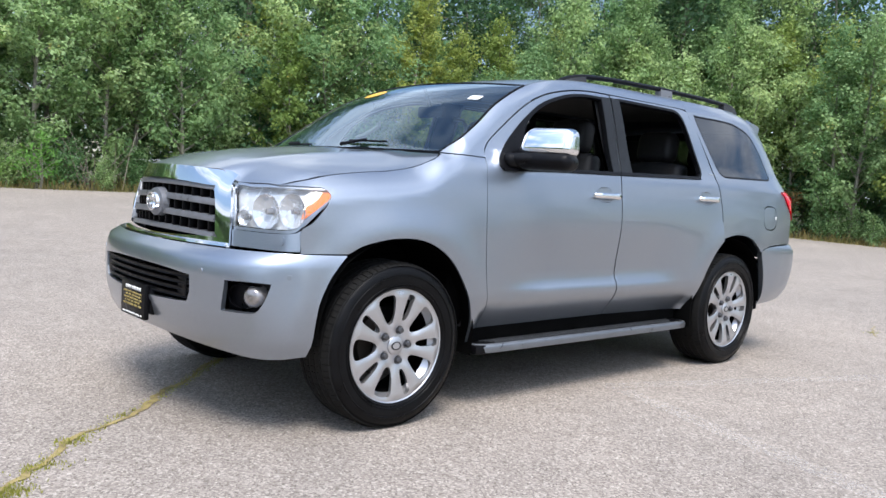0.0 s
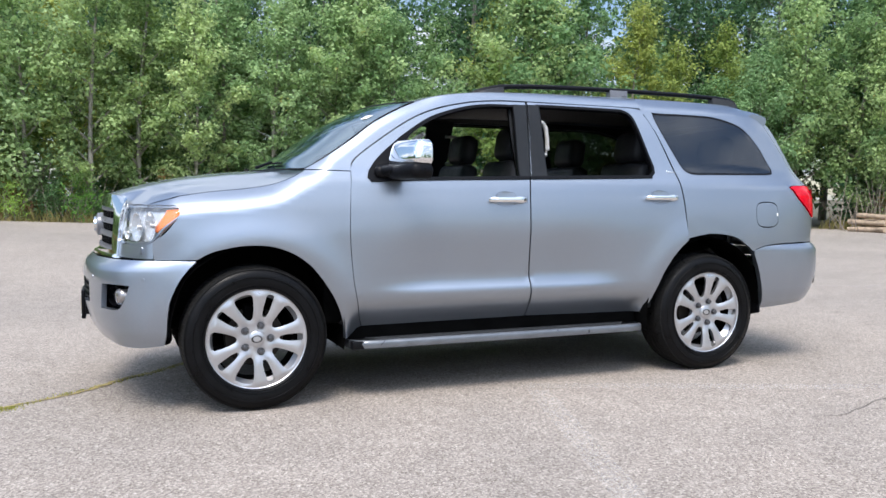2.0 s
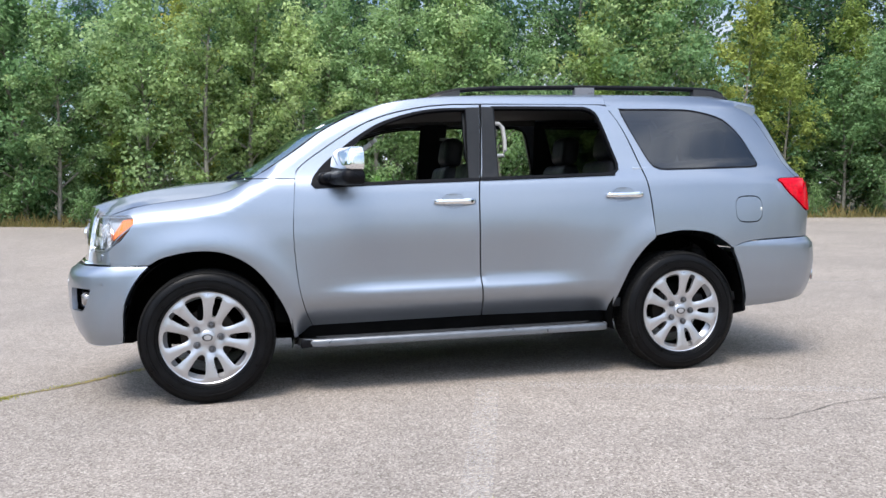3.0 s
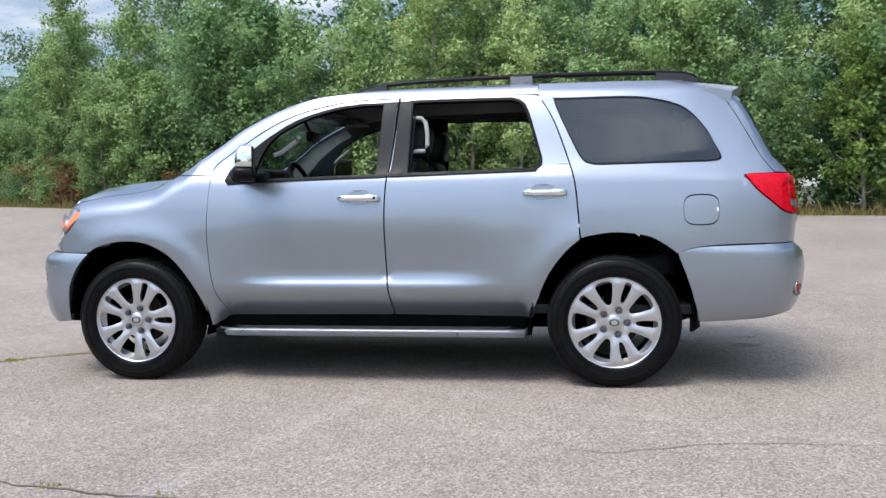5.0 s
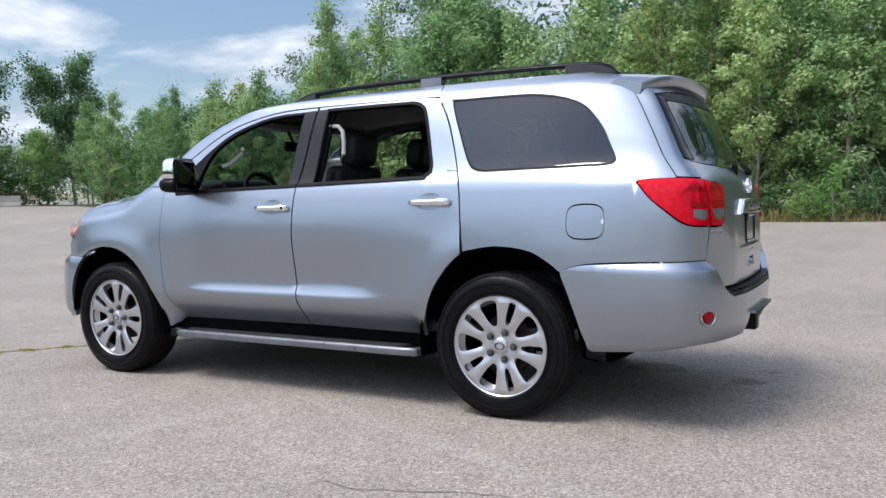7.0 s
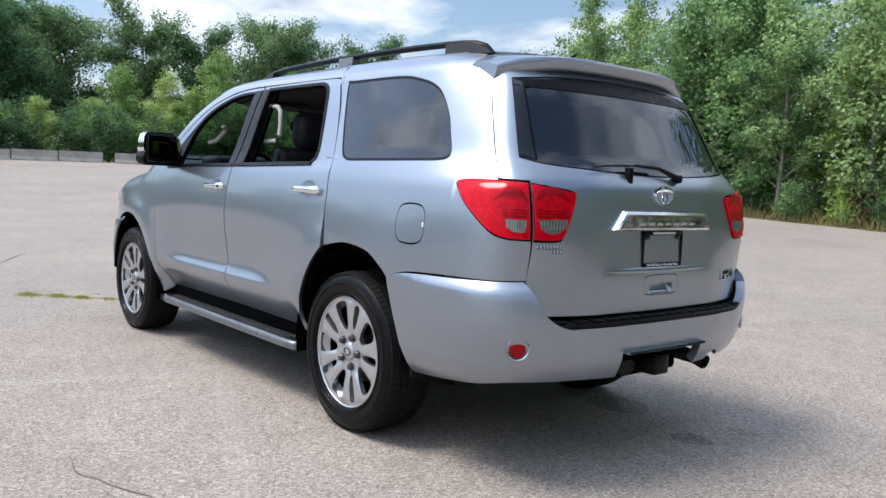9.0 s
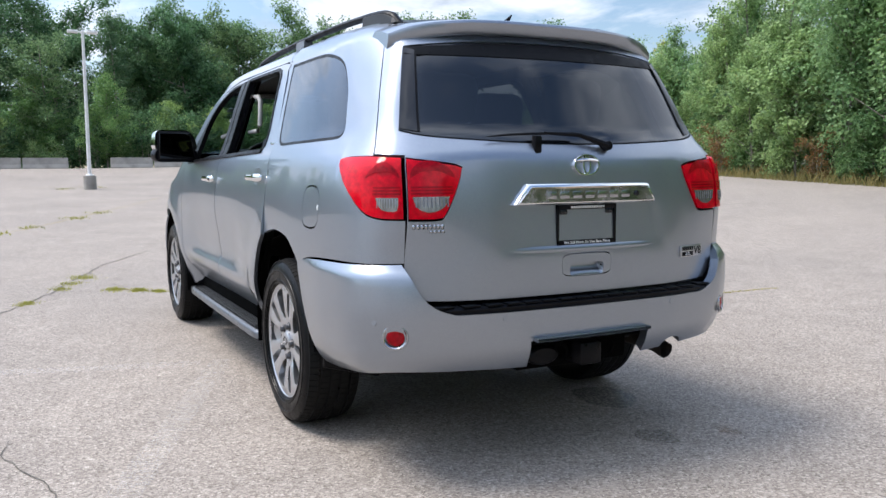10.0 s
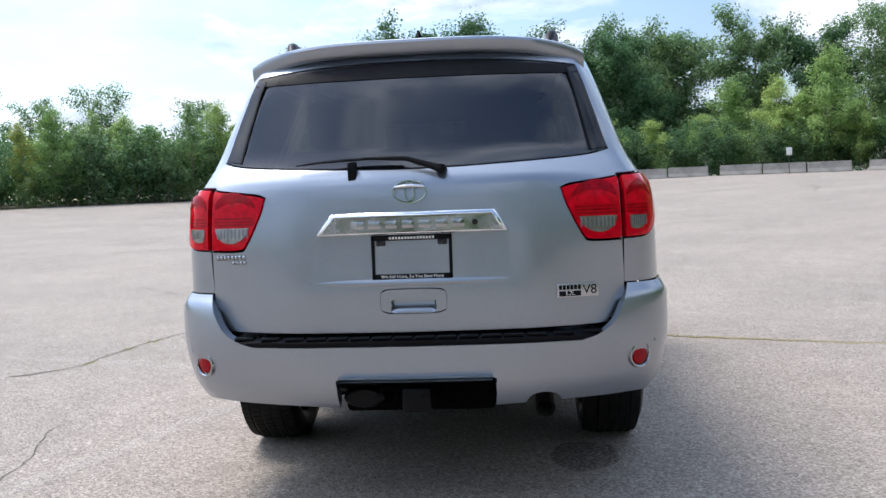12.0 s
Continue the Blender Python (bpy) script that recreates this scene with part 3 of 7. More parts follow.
ARCH_F = [(-1.04, 0.37), (-1.075, 0.52), (-1.155, 0.675), (-1.275, 0.82), (-1.43, 0.905), (-1.60, 0.922), (-1.77, 0.893), (-1.865, 0.848, 1)]
DOOR_A = [(-0.975, 1.405), (-1.005, 1.30), (-1.022, 1.045), (-1.017, 0.86), (-0.998, 0.675), (-0.96, 0.525), (-0.92, 0.425, 1)]
DOOR_B = [(0.17, 0.432, 1), (0.168, 0.489), (0.15, 0.652), (0.142, 0.864), (0.142, 1.108), (0.152, 1.282), (0.173, 1.387), (0.213, 1.81, 1)]
DOOR_TOP = [(0.0, 1.806), (-0.2, 1.785), (-0.42, 1.735), (-0.60, 1.66), (-0.80, 1.535)]
DOOR_C = [(1.345, 0.912, 1), (1.339, 1.0), (1.335, 1.064), (1.314, 1.262), (1.267, 1.43), (1.192, 1.638), (1.12, 1.765), (1.06, 1.808)]
WIN_F = [(-0.715, 1.309, 1), (0.085, 1.325, 1), (0.113, 1.772, 1), (-0.069, 1.766), (-0.24, 1.738), (-0.45, 1.668), (-0.61, 1.565), (-0.69, 1.43)]
WIN_R = [(0.29, 1.332, 1), (0.6, 1.337), (1.0, 1.344), (1.075, 1.349), (1.104, 1.372), (1.106, 1.41), (1.09, 1.47), (1.036, 1.661), (1.0, 1.745), (0.94, 1.774), (0.85, 1.778), (0.55, 1.78), (0.308, 1.78, 1)]
WIN_Q = [(1.197, 1.77), (1.26, 1.78), (1.738, 1.771), (1.963, 1.71), (2.088, 1.589), (2.152, 1.47), (2.182, 1.41), (2.178, 1.378), (2.13, 1.366), (2.0, 1.363), (1.6, 1.358), (1.46, 1.357), (1.40, 1.369), (1.351, 1.411), (1.261, 1.601)]


def ring(pts, k):
    """An outline pushed outwards by k."""
    o = inset(outline(pts, 0.03), -k)
    return o


def cup(cx, cz, rx, rz, deep, s):
    """A shallow round bowl sunk into the side."""
    def where(u, v):
        r = clamp(((u - cx) / rx) ** 2 + ((v - cz) / rz) ** 2)
        return (u, s * (side_y(u, v) - deep * (1 - r) ** 0.6), v)
    return where


def ellipse(cx, cz, rx, rz, n=14, power=2.0):
    out = []
    for k in range(n):
        c, q = math.cos(2 * math.pi * k / n), math.sin(2 * math.pi * k / n)
        out.append((cx + rx * math.copysign(abs(c) ** (2 / power), c), cz + rz * math.copysign(abs(q) ** (2 / power), q)))
    return out


def door_handle(cx, cz, s, parent):
    """A flat, rounded bar standing off the door, thicker at its rear end."""
    bm = bmesh.new()
    y = side_y(cx, cz)
    rows = []
    for k in range(19):
        t = k / 18
        end = 1 - abs(2 * t - 1) ** 10
        stand = 0.012 + 0.022 * min(1, 6 * min(t, 1 - t) + 0.1)
        hz = 0.0165 * (0.55 + 0.45 * end) + (0.004 if t > 0.72 else 0)
        deep = 0.010 * (0.4 + 0.6 * end)
        rows.append([bm.verts.new((cx - 0.135 + 0.27 * t, s * (y + stand + a * deep), cz + b * hz)) for a, b in [(math.cos(w), math.copysign(abs(math.sin(w)) ** 0.8, math.sin(w))) for w in [2 * math.pi * i / 14 for i in range(14)]]])
    for p, q in zip(rows, rows[1:]):
        for i in range(14):
            bm.faces.new((p[i], p[(i + 1) % 14], q[(i + 1) % 14], q[i]))
    bm.faces.new(rows[0])
    bm.faces.new(rows[-1])
    for t in (0.05, 0.93):
        box(bm, (cx - 0.135 + 0.27 * t - 0.012, min(s * (y - 0.01), s * (y + 0.02)), cz - 0.011), (cx - 0.135 + 0.27 * t + 0.012, max(s * (y - 0.01), s * (y + 0.02)), cz + 0.011))
    bmesh.ops.recalc_face_normals(bm, faces=bm.faces)
    h = part("door_handle", bm, CHROME, parent, "chrome pull handle", sharp=65)
    if s < 0 and cx < 0.5:
        bm = bmesh.new()
        lathe(bm, [(0.0, 0.004), (0.008, 0.004), (0.010, 0.0)], 14, "y", Matrix.Translation((cx + 0.103, s * (y + 0.037), cz)) @ Matrix.Diagonal((1, s, 1, 1)))
        part("key_lock", bm, BLACK, h)


def build_side(s):
    out = (0, s, 0.15)
    S = side(s)
    # front fender
    fender = [(-1.943, 1.111), (-1.965, 1.139), (-2.0, 1.141), (-2.108, SEAM[0][2], 1)] + [(x, z) for x, y, z in SEAM[1:]] + [(-1.255, 1.346, 1), (-1.0, 1.34, 1)] + DOOR_A[1:] + [(-1.03, 0.36, 1)] + ARCH_F + [(-2.08, 0.846, 1), (-2.085, 0.945), (-2.032, 0.985), (-1.968, 1.06)]
    panel("front_fender", fender, S, PAINT, SUV, out, step=0.026, rim=0.02, flange=0.014)
    # front door
    fd = empty("front_door")
    fd.parent = SUV
    cupf = ellipse(-0.022, 1.184, 0.072, 0.044, 18, 2.6)
    panel("door_skin", DOOR_A + DOOR_B + DOOR_TOP, S, PAINT, fd, out, holes=[ring(WIN_F, 0.007), cupf], step=0.045)
    panel("handle_cup", cupf, cup(-0.022, 1.184, 0.072, 0.044, 0.004, s), PAINT, fd, out, step=0.012, gap=0, flange=0, rim=0.012)
    frame_f = [(-0.890, 1.2835, 1), (0.10, 1.310, 1), (0.118, 1.786, 1), (-0.069, 1.782), (-0.25, 1.754), (-0.465, 1.685), (-0.63, 1.586), (-0.73, 1.51), (-0.83, 1.425), (-0.895, 1.345), (-0.908, 1.305)]
    panel("window_trim", frame_f, S, BLACK, fd, out, holes=[WIN_F], step=0.05, gap=0, flange=0.03, lift=0.004)
    panel("pillar_trim", [(0.088, 1.318, 1), (0.156, 1.319, 1), (0.172, 1.40), (0.208, 1.790, 1), (0.118, 1.788, 1)], S, GREY_TRIM, fd, out, step=0.05, gap=0.001, flange=0.006, lift=0.006)
    panel("belt_seal", [(-0.885, 1.278, 1), (-0.4, 1.296), (0.158, 1.307, 1), (0.158, 1.324, 1), (-0.4, 1.313), (-0.885, 1.294, 1)], S, BLACK, fd, out, step=0.2, gap=0, flange=0.012, lift=0.009)
    door_handle(-0.016, 1.180, s, fd)
    inner = lambda x, z: (x, s * (side_y(x, z) - 0.085), z)
    panel("door_lining", [(-0.93, 0.56, 1), (0.17, 0.56, 1), (0.17, 1.322, 1), (-0.93, 1.31, 1)], inner, LEATHER, fd, (0, -s, 0), step=0.1, flange=-0.05)
    # rear door
    rd = empty("rear_door")
    rd.parent = SUV
    cupr = ellipse(1.132, 1.200, 0.072, 0.044, 18, 2.6)
    rear_edge = [(0.225, 1.812, 1)] + [(x + 0.005, z) for x, z, *_ in DOOR_B[::-1][1:-1]] + [(0.178, 0.432, 1), (1.052, 0.42, 1), (1.083, 0.525), (1.157, 0.70), (1.259, 0.836), (1.335, 0.902)] + DOOR_C
    panel("door_skin", rear_edge, S, PAINT, rd, out, holes=[ring(WIN_R, 0.007), cupr], step=0.045)
    panel("handle_cup", cupr, cup(1.132, 1.200, 0.072, 0.044, 0.004, s), PAINT, rd, out, step=0.012, gap=0, flange=0, rim=0.012)
    frame_r = [(0.275, 1.318, 1), (0.6, 1.323), (1.0, 1.330), (1.09, 1.335), (1.122, 1.362), (1.125, 1.405), (1.106, 1.475), (1.052, 1.668), (1.014, 1.757), (0.95, 1.791), (0.85, 1.795), (0.55, 1.797), (0.29, 1.797, 1)]
    panel("window_trim", frame_r, S, BLACK, rd, out, holes=[WIN_R], step=0.05, gap=0, flange=0.03, lift=0.004)
    panel("pillar_trim", [(0.166, 1.319, 1), (0.285, 1.323, 1), (0.30, 1.792, 1), (0.222, 1.792, 1), (0.186, 1.40)], S, GREY_TRIM, rd, out, step=0.05, gap=0.001, flange=0.006, lift=0.006)
    panel("belt_seal", [(0.164, 1.308, 1), (0.7, 1.319), (1.09, 1.327, 1), (1.085, 1.345, 1), (0.7, 1.337), (0.164, 1.325, 1)], S, BLACK, rd, out, step=0.2, gap=0, flange=0.012, lift=0.009)
    door_handle(1.138, 1.197, s, rd)
    panel("door_lining", [(0.19, 0.56, 1), (1.02, 0.56, 1), (1.30, 0.95), (1.30, 1.345, 1), (0.19, 1.325, 1)], inner, LEATHER, rd, (0, -s, 0), step=0.1, flange=-0.05)
    # roof side and windscreen pillar
    panel("roof_side", [(-1.258, 1.350, 1), (-1.19, 1.388), (-1.13, 1.425), (-0.97, 1.532), (-0.80, 1.652), (-0.54, 1.777), (-0.29, 1.837), (0.07, 1.868), (0.64, 1.881), (1.10, 1.883, 1), (1.10, 1.806, 1), (1.06, 1.812), (0.22, 1.816, 1)] + [(x, z + 0.006) for x, z in DOOR_TOP] + [(-0.975, 1.412), (-1.0, 1.342, 1)], S, PAINT, SUV, out, step=0.014, gap=0.001, flange=0.012, rim=0.012)
    lining = lambda x, z: (x, s * (side_y(x, z) - 0.04), z)
    panel("pillar_lining", [(-1.08, 1.36, 1), (-0.97, 1.50), (-0.80, 1.62), (-0.54, 1.745, 1), (-0.50, 1.68, 1), (-0.60, 1.635), (-0.78, 1.51), (-0.93, 1.36, 1)], lining, HANDLE_GREY, SUV, (0, -s, 0), step=0.05, flange=0, label="pale grey pillar lining")
    panel("roof_lining", [(-0.535, 1.747, 1), (-0.29, 1.802), (0.2, 1.832), (1.1, 1.842, 1), (1.1, 1.79, 1), (0.2, 1.795), (-0.2, 1.765), (-0.495, 1.682, 1)], lining, CABIN_LIGHT, SUV, (0, -s, 0), step=0.05, flange=0, label="grey roof edge lining")
    panel("pillar_lining", [(0.10, 1.30, 1), (0.30, 1.30, 1), (0.315, 1.56), (0.325, 1.81, 1), (0.10, 1.81, 1), (0.09, 1.56)], lining, GREY_TRIM, SUV, (0, -s, 0), step=0.05, flange=-0.02)
    # rear quarter with its window and fuel flap
    R = REAR_UP
    flap = ellipse(2.053, 1.08, 0.102, 0.091, 16, 3.2)
    lamp_cut = [(3.25, 1.254), (3.19, 1.277), (3.4, 1.288), (4.0, 1.288, 1), (4.98, 1.282, 1), (4.99, 1.048, 1), (4.4, 1.052), (4.0, 1.08), (3.5, 1.175)]
    q = on_rear([(1.10, 1.883, 1), (1.10, 1.808, 1)] + [(x + 0.006, z) for x, z, *_ in DOOR_C[::-1][1:-1]] + [(1.352, 0.918, 1), (1.391, 0.928), (1.55, 0.95), (1.743, 0.927), (1.86, 0.865), (1.915, 0.822, 1)])
    q += [(2.15, 0.852), (2.5, 0.868), (3.2, 0.876), (4.2, 0.878), (5.0, 0.880, 1), (5.0, 1.046, 1)] + lamp_cut[6:] + lamp_cut[:3] + [(4.0, 1.290, 1), (4.0, 1.55), (4.0, 1.80), (4.0, 1.875, 1), (2.0, 1.882)]
    panel("quarter_panel", swap(q, s, 8), R, PAINT, SUV, out, holes=[swap(on_rear(WIN_Q), s, 8), swap(on_rear(flap), s, 8)], step=0.06)
    panel("quarter_window", swap(on_rear(WIN_Q), s, 8), R, PRIVACY, SUV, out, step=0.08, gap=0.006, flange=0.004, lift=-0.002, label="dark tinted fixed side window")
    panel("window_seal", swap(inset(on_rear(WIN_Q), -0.004), s, 8), R, BLACK, SUV, out, holes=[swap(inset(outline(on_rear(WIN_Q), 0.03), 0.012), s, 8)], step=0.1, gap=0, flange=0.004, lift=-0.001)
    inside_r = lambda u, z: tuple(Vector(R(u, z)) + Vector((-0.01, -s * 0.045, 0)))
    panel("rear_lining", swap(on_rear([(1.13, 1.30, 1), (2.33, 1.30, 1), (2.12, 1.80, 1), (1.06, 1.83, 1)]), s, 8), inside_r, GREY_TRIM, SUV, (0, -s, 0), holes=[swap(on_rear(WIN_Q), s, 8)], step=0.08, flange=0)
    fl = panel("fuel_flap", swap(on_rear(flap), s, 8), R, PAINT, SUV, out, step=0.05, gap=0.006, flange=0.012) if s < 0 else panel("flank_filler", swap(on_rear(flap), s, 8), R, PAINT, SUV, out, step=0.05, gap=-0.002, flange=0)
    if s < 0:
        bm = bmesh.new()
        p = Vector(R(along(REAR_UP, 2.146, 1.08), 1.08))
        box(bm, p + Vector((-0.006, -0.004, -0.011)), p + Vector((0.006, 0.008, 0.011)), 0.003)
        # dark notch coloured white for the light that catches it
        part("flap_tab", bm, WHITE, fl)
    # badge on the rear door pillar: small plain chrome bars
    bm = bmesh.new()
    for k in range(9):
        x = 1.225 + 0.0135 * k
        y = side_y(x, 1.372)
        h = 0.010 if k else 0.014
        box(bm, (x, s * y - 0.004, 1.366), (x + 0.0085, s * y + 0.004, 1.366 + h), 0.001)
    part("trim_badge", bm, CHROME, SUV, "small chrome script badge")
    # door mirror
    mir = empty("door_mirror")
    mir.parent = SUV
    M = Matrix.Translation((-0.722, s * 1.082, 1.405)) @ Matrix.Rotation(s * radians(-17), 4, "Z")

    def housing(name, lo, hi, bevel, mat, label="", flat=1.0):
        """A rounded shell: narrower towards the front, its inner upper corner cut back."""
        b = bmesh.new()
        for v in box(b, lo, hi, bevel, None, 7):
            v.co.x = min(v.co.x, flat)
            f = clamp((0.06 - v.co.x) / 0.18)
            up = clamp((v.co.z + 0.03) / 0.14)
            if v.co.y * -s > 0:
                v.co.y *= 1 - 0.30 * up * up - 0.10 * f
            else:
                v.co.y *= 1 - 0.05 * up - 0.14 * f * f
            v.co.z = (v.co.z - 0.01) * (1 - 0.16 * f * f) + 0.01
            v.co.x += 0.1 * abs(v.co.y) ** 1.5 + 0.45 * max(0.0, v.co.z + 0.036) * f * f
            v.co = M @ v.co
        return part(name, b, mat, mir, label, sharp=80)

    housing("mirror_cap", (-0.050, -0.162, -0.036), (0.105, 0.162, 0.114), 0.045, CHROME, "chrome upper cap", 0.06)
    housing("mirror_shell", (-0.062, -0.162, -0.112), (0.098, 0.162, -0.018), 0.045, BLACK, "black plastic lower shell", 0.063)
    housing("mirror_rim", (0.040, -0.143, -0.098), (0.066, 0.143, 0.104), 0.008, BLACK)
    housing("mirror_glass", (0.058, -0.131, -0.088), (0.0685, 0.131, 0.094), 0.004, MIRROR)
    bm = bmesh.new()
    box(bm, (-0.865, min(s * 0.88, s * 0.965), 1.300), (-0.71, max(s * 0.88, s * 0.965), 1.378), 0.036, None, 5)
    tube(bm, [(-0.79, s * 0.93, 1.345), (-0.76, s * 1.0, 1.348), (-0.73, s * 1.06, 1.35)], [0.055, 0.055, 0.05], 16, 0.66)
    part("mirror_arm", bm, BLACK, mir, sharp=70)
    # running board: a silver edge round a black ribbed tread
    step = empty("running_board")
    step.parent = SUV
    bm = bmesh.new()
    pts = [(-1.02, s * 0.80), (-1.01, s * 0.88), (-0.965, s * 0.935), (-0.88, s * 0.955), (0.0, s * 0.962), (0.9, s * 0.962), (1.0, s * 0.955), (1.022, s * 0.93), (1.025, s * 0.80)]
    rows = [[bm.verts.new((x * k, y - s * d, z)) for x, y in pts] for k, d, z in ((0.985, 0.02, 0.302), (1.0, 0.004, 0.306), (1.0, 0.0, 0.335), (0.998, 0.006, 0.349), (0.99, 0.022, 0.353))]
    for a, b in zip(rows, rows[1:]):
        for i in range(len(pts) - 1):
            bm.faces.new((a[i], a[i + 1], b[i + 1], b[i]))
    part("board_edge", bm, BOARD_SILVER, step, "silver painted edge strip", sharp=60)
    bm = bmesh.new()
    box(bm, (-1.0, min(s * 0.72, s * 0.94), 0.30), (1.005, max(s * 0.72, s * 0.94), 0.349), 0.006)
    part("tread_base", bm, BLACK, step)
    for k in range(7):
        bm = bmesh.new()
        y = 0.79 + 0.021 * k
        box(bm, (-0.90 + 0.02 * abs(k - 3), s * y - 0.006, 0.348), (0.92 - 0.02 * abs(k - 3), s * y + 0.006, 0.356), 0.002)
        part("tread_rib", bm, RIB, step)
    # sill under the doors
    bm = bmesh.new()
    box(bm, (-1.0, min(s * 0.6, s * 0.85), 0.30), (1.03, max(s * 0.6, s * 0.85), 0.44), 0.03)
    part("sill", bm, UNDER, SUV)
    # mud flaps behind the wheels
    for x, z0, z1, w1 in ((-1.02, 0.28, 0.50, 0.885), (2.045, 0.30, 0.52, 0.925)):
        bm = bmesh.new()
        for v in box(bm, (x - 0.012, min(s * 0.66, s * w1), z0), (x + 0.012, max(s * 0.66, s * w1), z1), 0.008):
            if abs(v.co.y) > 0.8 and v.co.z < 0.4:
                v.co.z += 0.07
        part("mud_flap", bm, BLACK, SUV)
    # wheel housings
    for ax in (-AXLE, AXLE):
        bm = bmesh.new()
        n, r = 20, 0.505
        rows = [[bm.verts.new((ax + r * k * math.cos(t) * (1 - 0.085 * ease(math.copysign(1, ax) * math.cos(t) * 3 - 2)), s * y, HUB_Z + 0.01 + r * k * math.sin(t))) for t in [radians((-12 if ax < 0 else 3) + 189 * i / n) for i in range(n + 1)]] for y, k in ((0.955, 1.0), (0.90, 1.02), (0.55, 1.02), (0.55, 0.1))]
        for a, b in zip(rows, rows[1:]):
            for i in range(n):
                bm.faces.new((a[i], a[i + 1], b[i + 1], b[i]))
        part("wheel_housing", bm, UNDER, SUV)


for s in (-1, 1):
    build_side(s)


# bonnet, roof, windscreen
half_hood = [(-2.325, 0.0), (-2.292, 0.28), (-2.212, 0.50), (-2.172, 0.60), (-2.135, 0.68), (SEAM[0][0], SEAM[0][1], 1)] + [(x, y) for x, y, z in SEAM[1:]] + [(-1.255, 0.84, 1), (-1.30, 0.55), (-1.345, 0.28)]
hood_pts = half_hood + [(-1.365, 0.0)] + [(p[0], -p[1], *p[2:]) for p in half_hood[::-1][:-1]]
panel("bonnet", hood_pts, hood, PAINT, SUV, (0, 0, 1), step=0.035, flange=0.012, gap=0.0035, rim=0.025)


def roof(x, y):
    edge = max(0.3, side_y(x, roof_z(x) - 0.004)) if x < 1.2 else 0.68
    k = clamp(abs(y) / edge, 0, 1.05)
    return (x, y, roof_z(x) + 0.026 * (1 - k * k) - 0.001)


def roof_edge(x):
    return side_y(x, roof_z(x) - 0.004) - 0.001


half_roof = [(-0.665, 0.0), (-0.645, 0.3), (-0.60, 0.55), (-0.555, roof_edge(-0.555), 1)] + [(x, roof_edge(x)) for x in (-0.4, -0.2, 0.1, 0.6, 1.05)] + [(1.6, 0.672), (1.80, 0.655), (1.95, 0.63), (2.08, 0.57), (2.13, 0.50), (2.17, 0.36), (2.19, 0.18)]
roof_pts = half_roof + [(2.195, 0.0)] + [(p[0], -p[1], *p[2:]) for p in half_roof[::-1][:-1]]
panel("roof", roof_pts, roof, PAINT, SUV, (0, 0, 1), step=0.06, gap=0.001, flange=0.012)
liner_pts = [(-0.45, -0.6, 1), (2.0, -0.58, 1), (2.0, 0.58, 1), (-0.45, 0.6, 1)]
panel("headliner", liner_pts, lambda x, y: (x, y, roof_z(x) - 0.055), CABIN_LIGHT, SUV, (0, 0, -1), step=0.15, flange=0.0)


def screen(v, w):
    x = -1.20 + 0.65 * v
    z = roof_z(x) - 0.004
    y = (side_y(x, z) - 0.004) * w
    k = 1 - w * w
    return (x - (0.17 - 0.07 * v) * k, y, z + (0.006 + 0.022 * v) * k)


panel("windscreen", [(-0.09, -1.0, 1), (1.0, -1.0, 1), (1.0, 1.0, 1), (-0.09, 1.0, 1)], screen, SCREEN, SUV, (-0.6, 0, 0.8), step=0.08, gap=0.012, flange=0.005, rim=0.05, label="windscreen with a dark tinted band")
bm = bmesh.new()
bead = [screen(-0.09, -1 + k / 10) for k in range(20)] + [screen(k / 10, 1.0) for k in range(10)] + [screen(1.0, 1 - k / 10) for k in range(20)] + [screen(1 - k / 10, -1.0) for k in range(11)]
tube(bm, bead, 0.005, 6)
part("screen_seal", bm, BLACK, SUV)
for v, w, a, b, mat, lb in ((0.66, -0.80, 0.035, 0.05, WHITE, "small white inspection sticker"),):
    panel("sticker", ellipse(v, w, a, b, 16, 8.0), screen, mat, SUV, (-0.6, 0, 0.8), step=0.05, gap=0, flange=0, rim=0.02, lift=0.003, label=lb)
panel("sticker", ellipse(0.80, 0.50, 0.075, 0.16, 20), screen, YELLOW, SUV, (-0.6, 0, 0.8), step=0.05, gap=0, flange=0, rim=0.03, lift=0.003, label="yellow oval dealer sticker")
bm = bmesh.new()
rows = []
for k in range(25):
    w = -1 + k / 12
    p = screen(0.0, w)
    rows.append([bm.verts.new((p[0] + 0.02, p[1], p[2] - 0.02)), bm.verts.new((p[0] - 0.02, p[1] * 0.985, p[2] - 0.04)), bm.verts.new((p[0] - 0.08, p[1] * 0.97, p[2] - 0.07))])
for a, b in zip(rows, rows[1:]):
    for i in range(2):
        bm.faces.new((a[i], b[i], b[i + 1], a[i + 1]))
part("cowl", bm, BLACK, SUV)
for y0, y1 in ((-0.58, -0.25), (0.1, 0.42)):
    bm = bmesh.new()
    pts = [screen(0.015 if y0 < 0 else -0.06, y0 + (y1 - y0) * k / 8) for k in range(9)]
    tube(bm, [(x - 0.016, y, z + 0.004) for x, y, z in pts], [0.006] * 9, 6)
    p = screen(-0.05, y1)
    tube(bm, [(p[0] - 0.03, p[1], p[2] + 0.005), (pts[4][0] - 0.02, pts[4][1], pts[4][2] + 0.012)], [0.011, 0.007], 6)
    part("wiper", bm, BLACK, SUV)

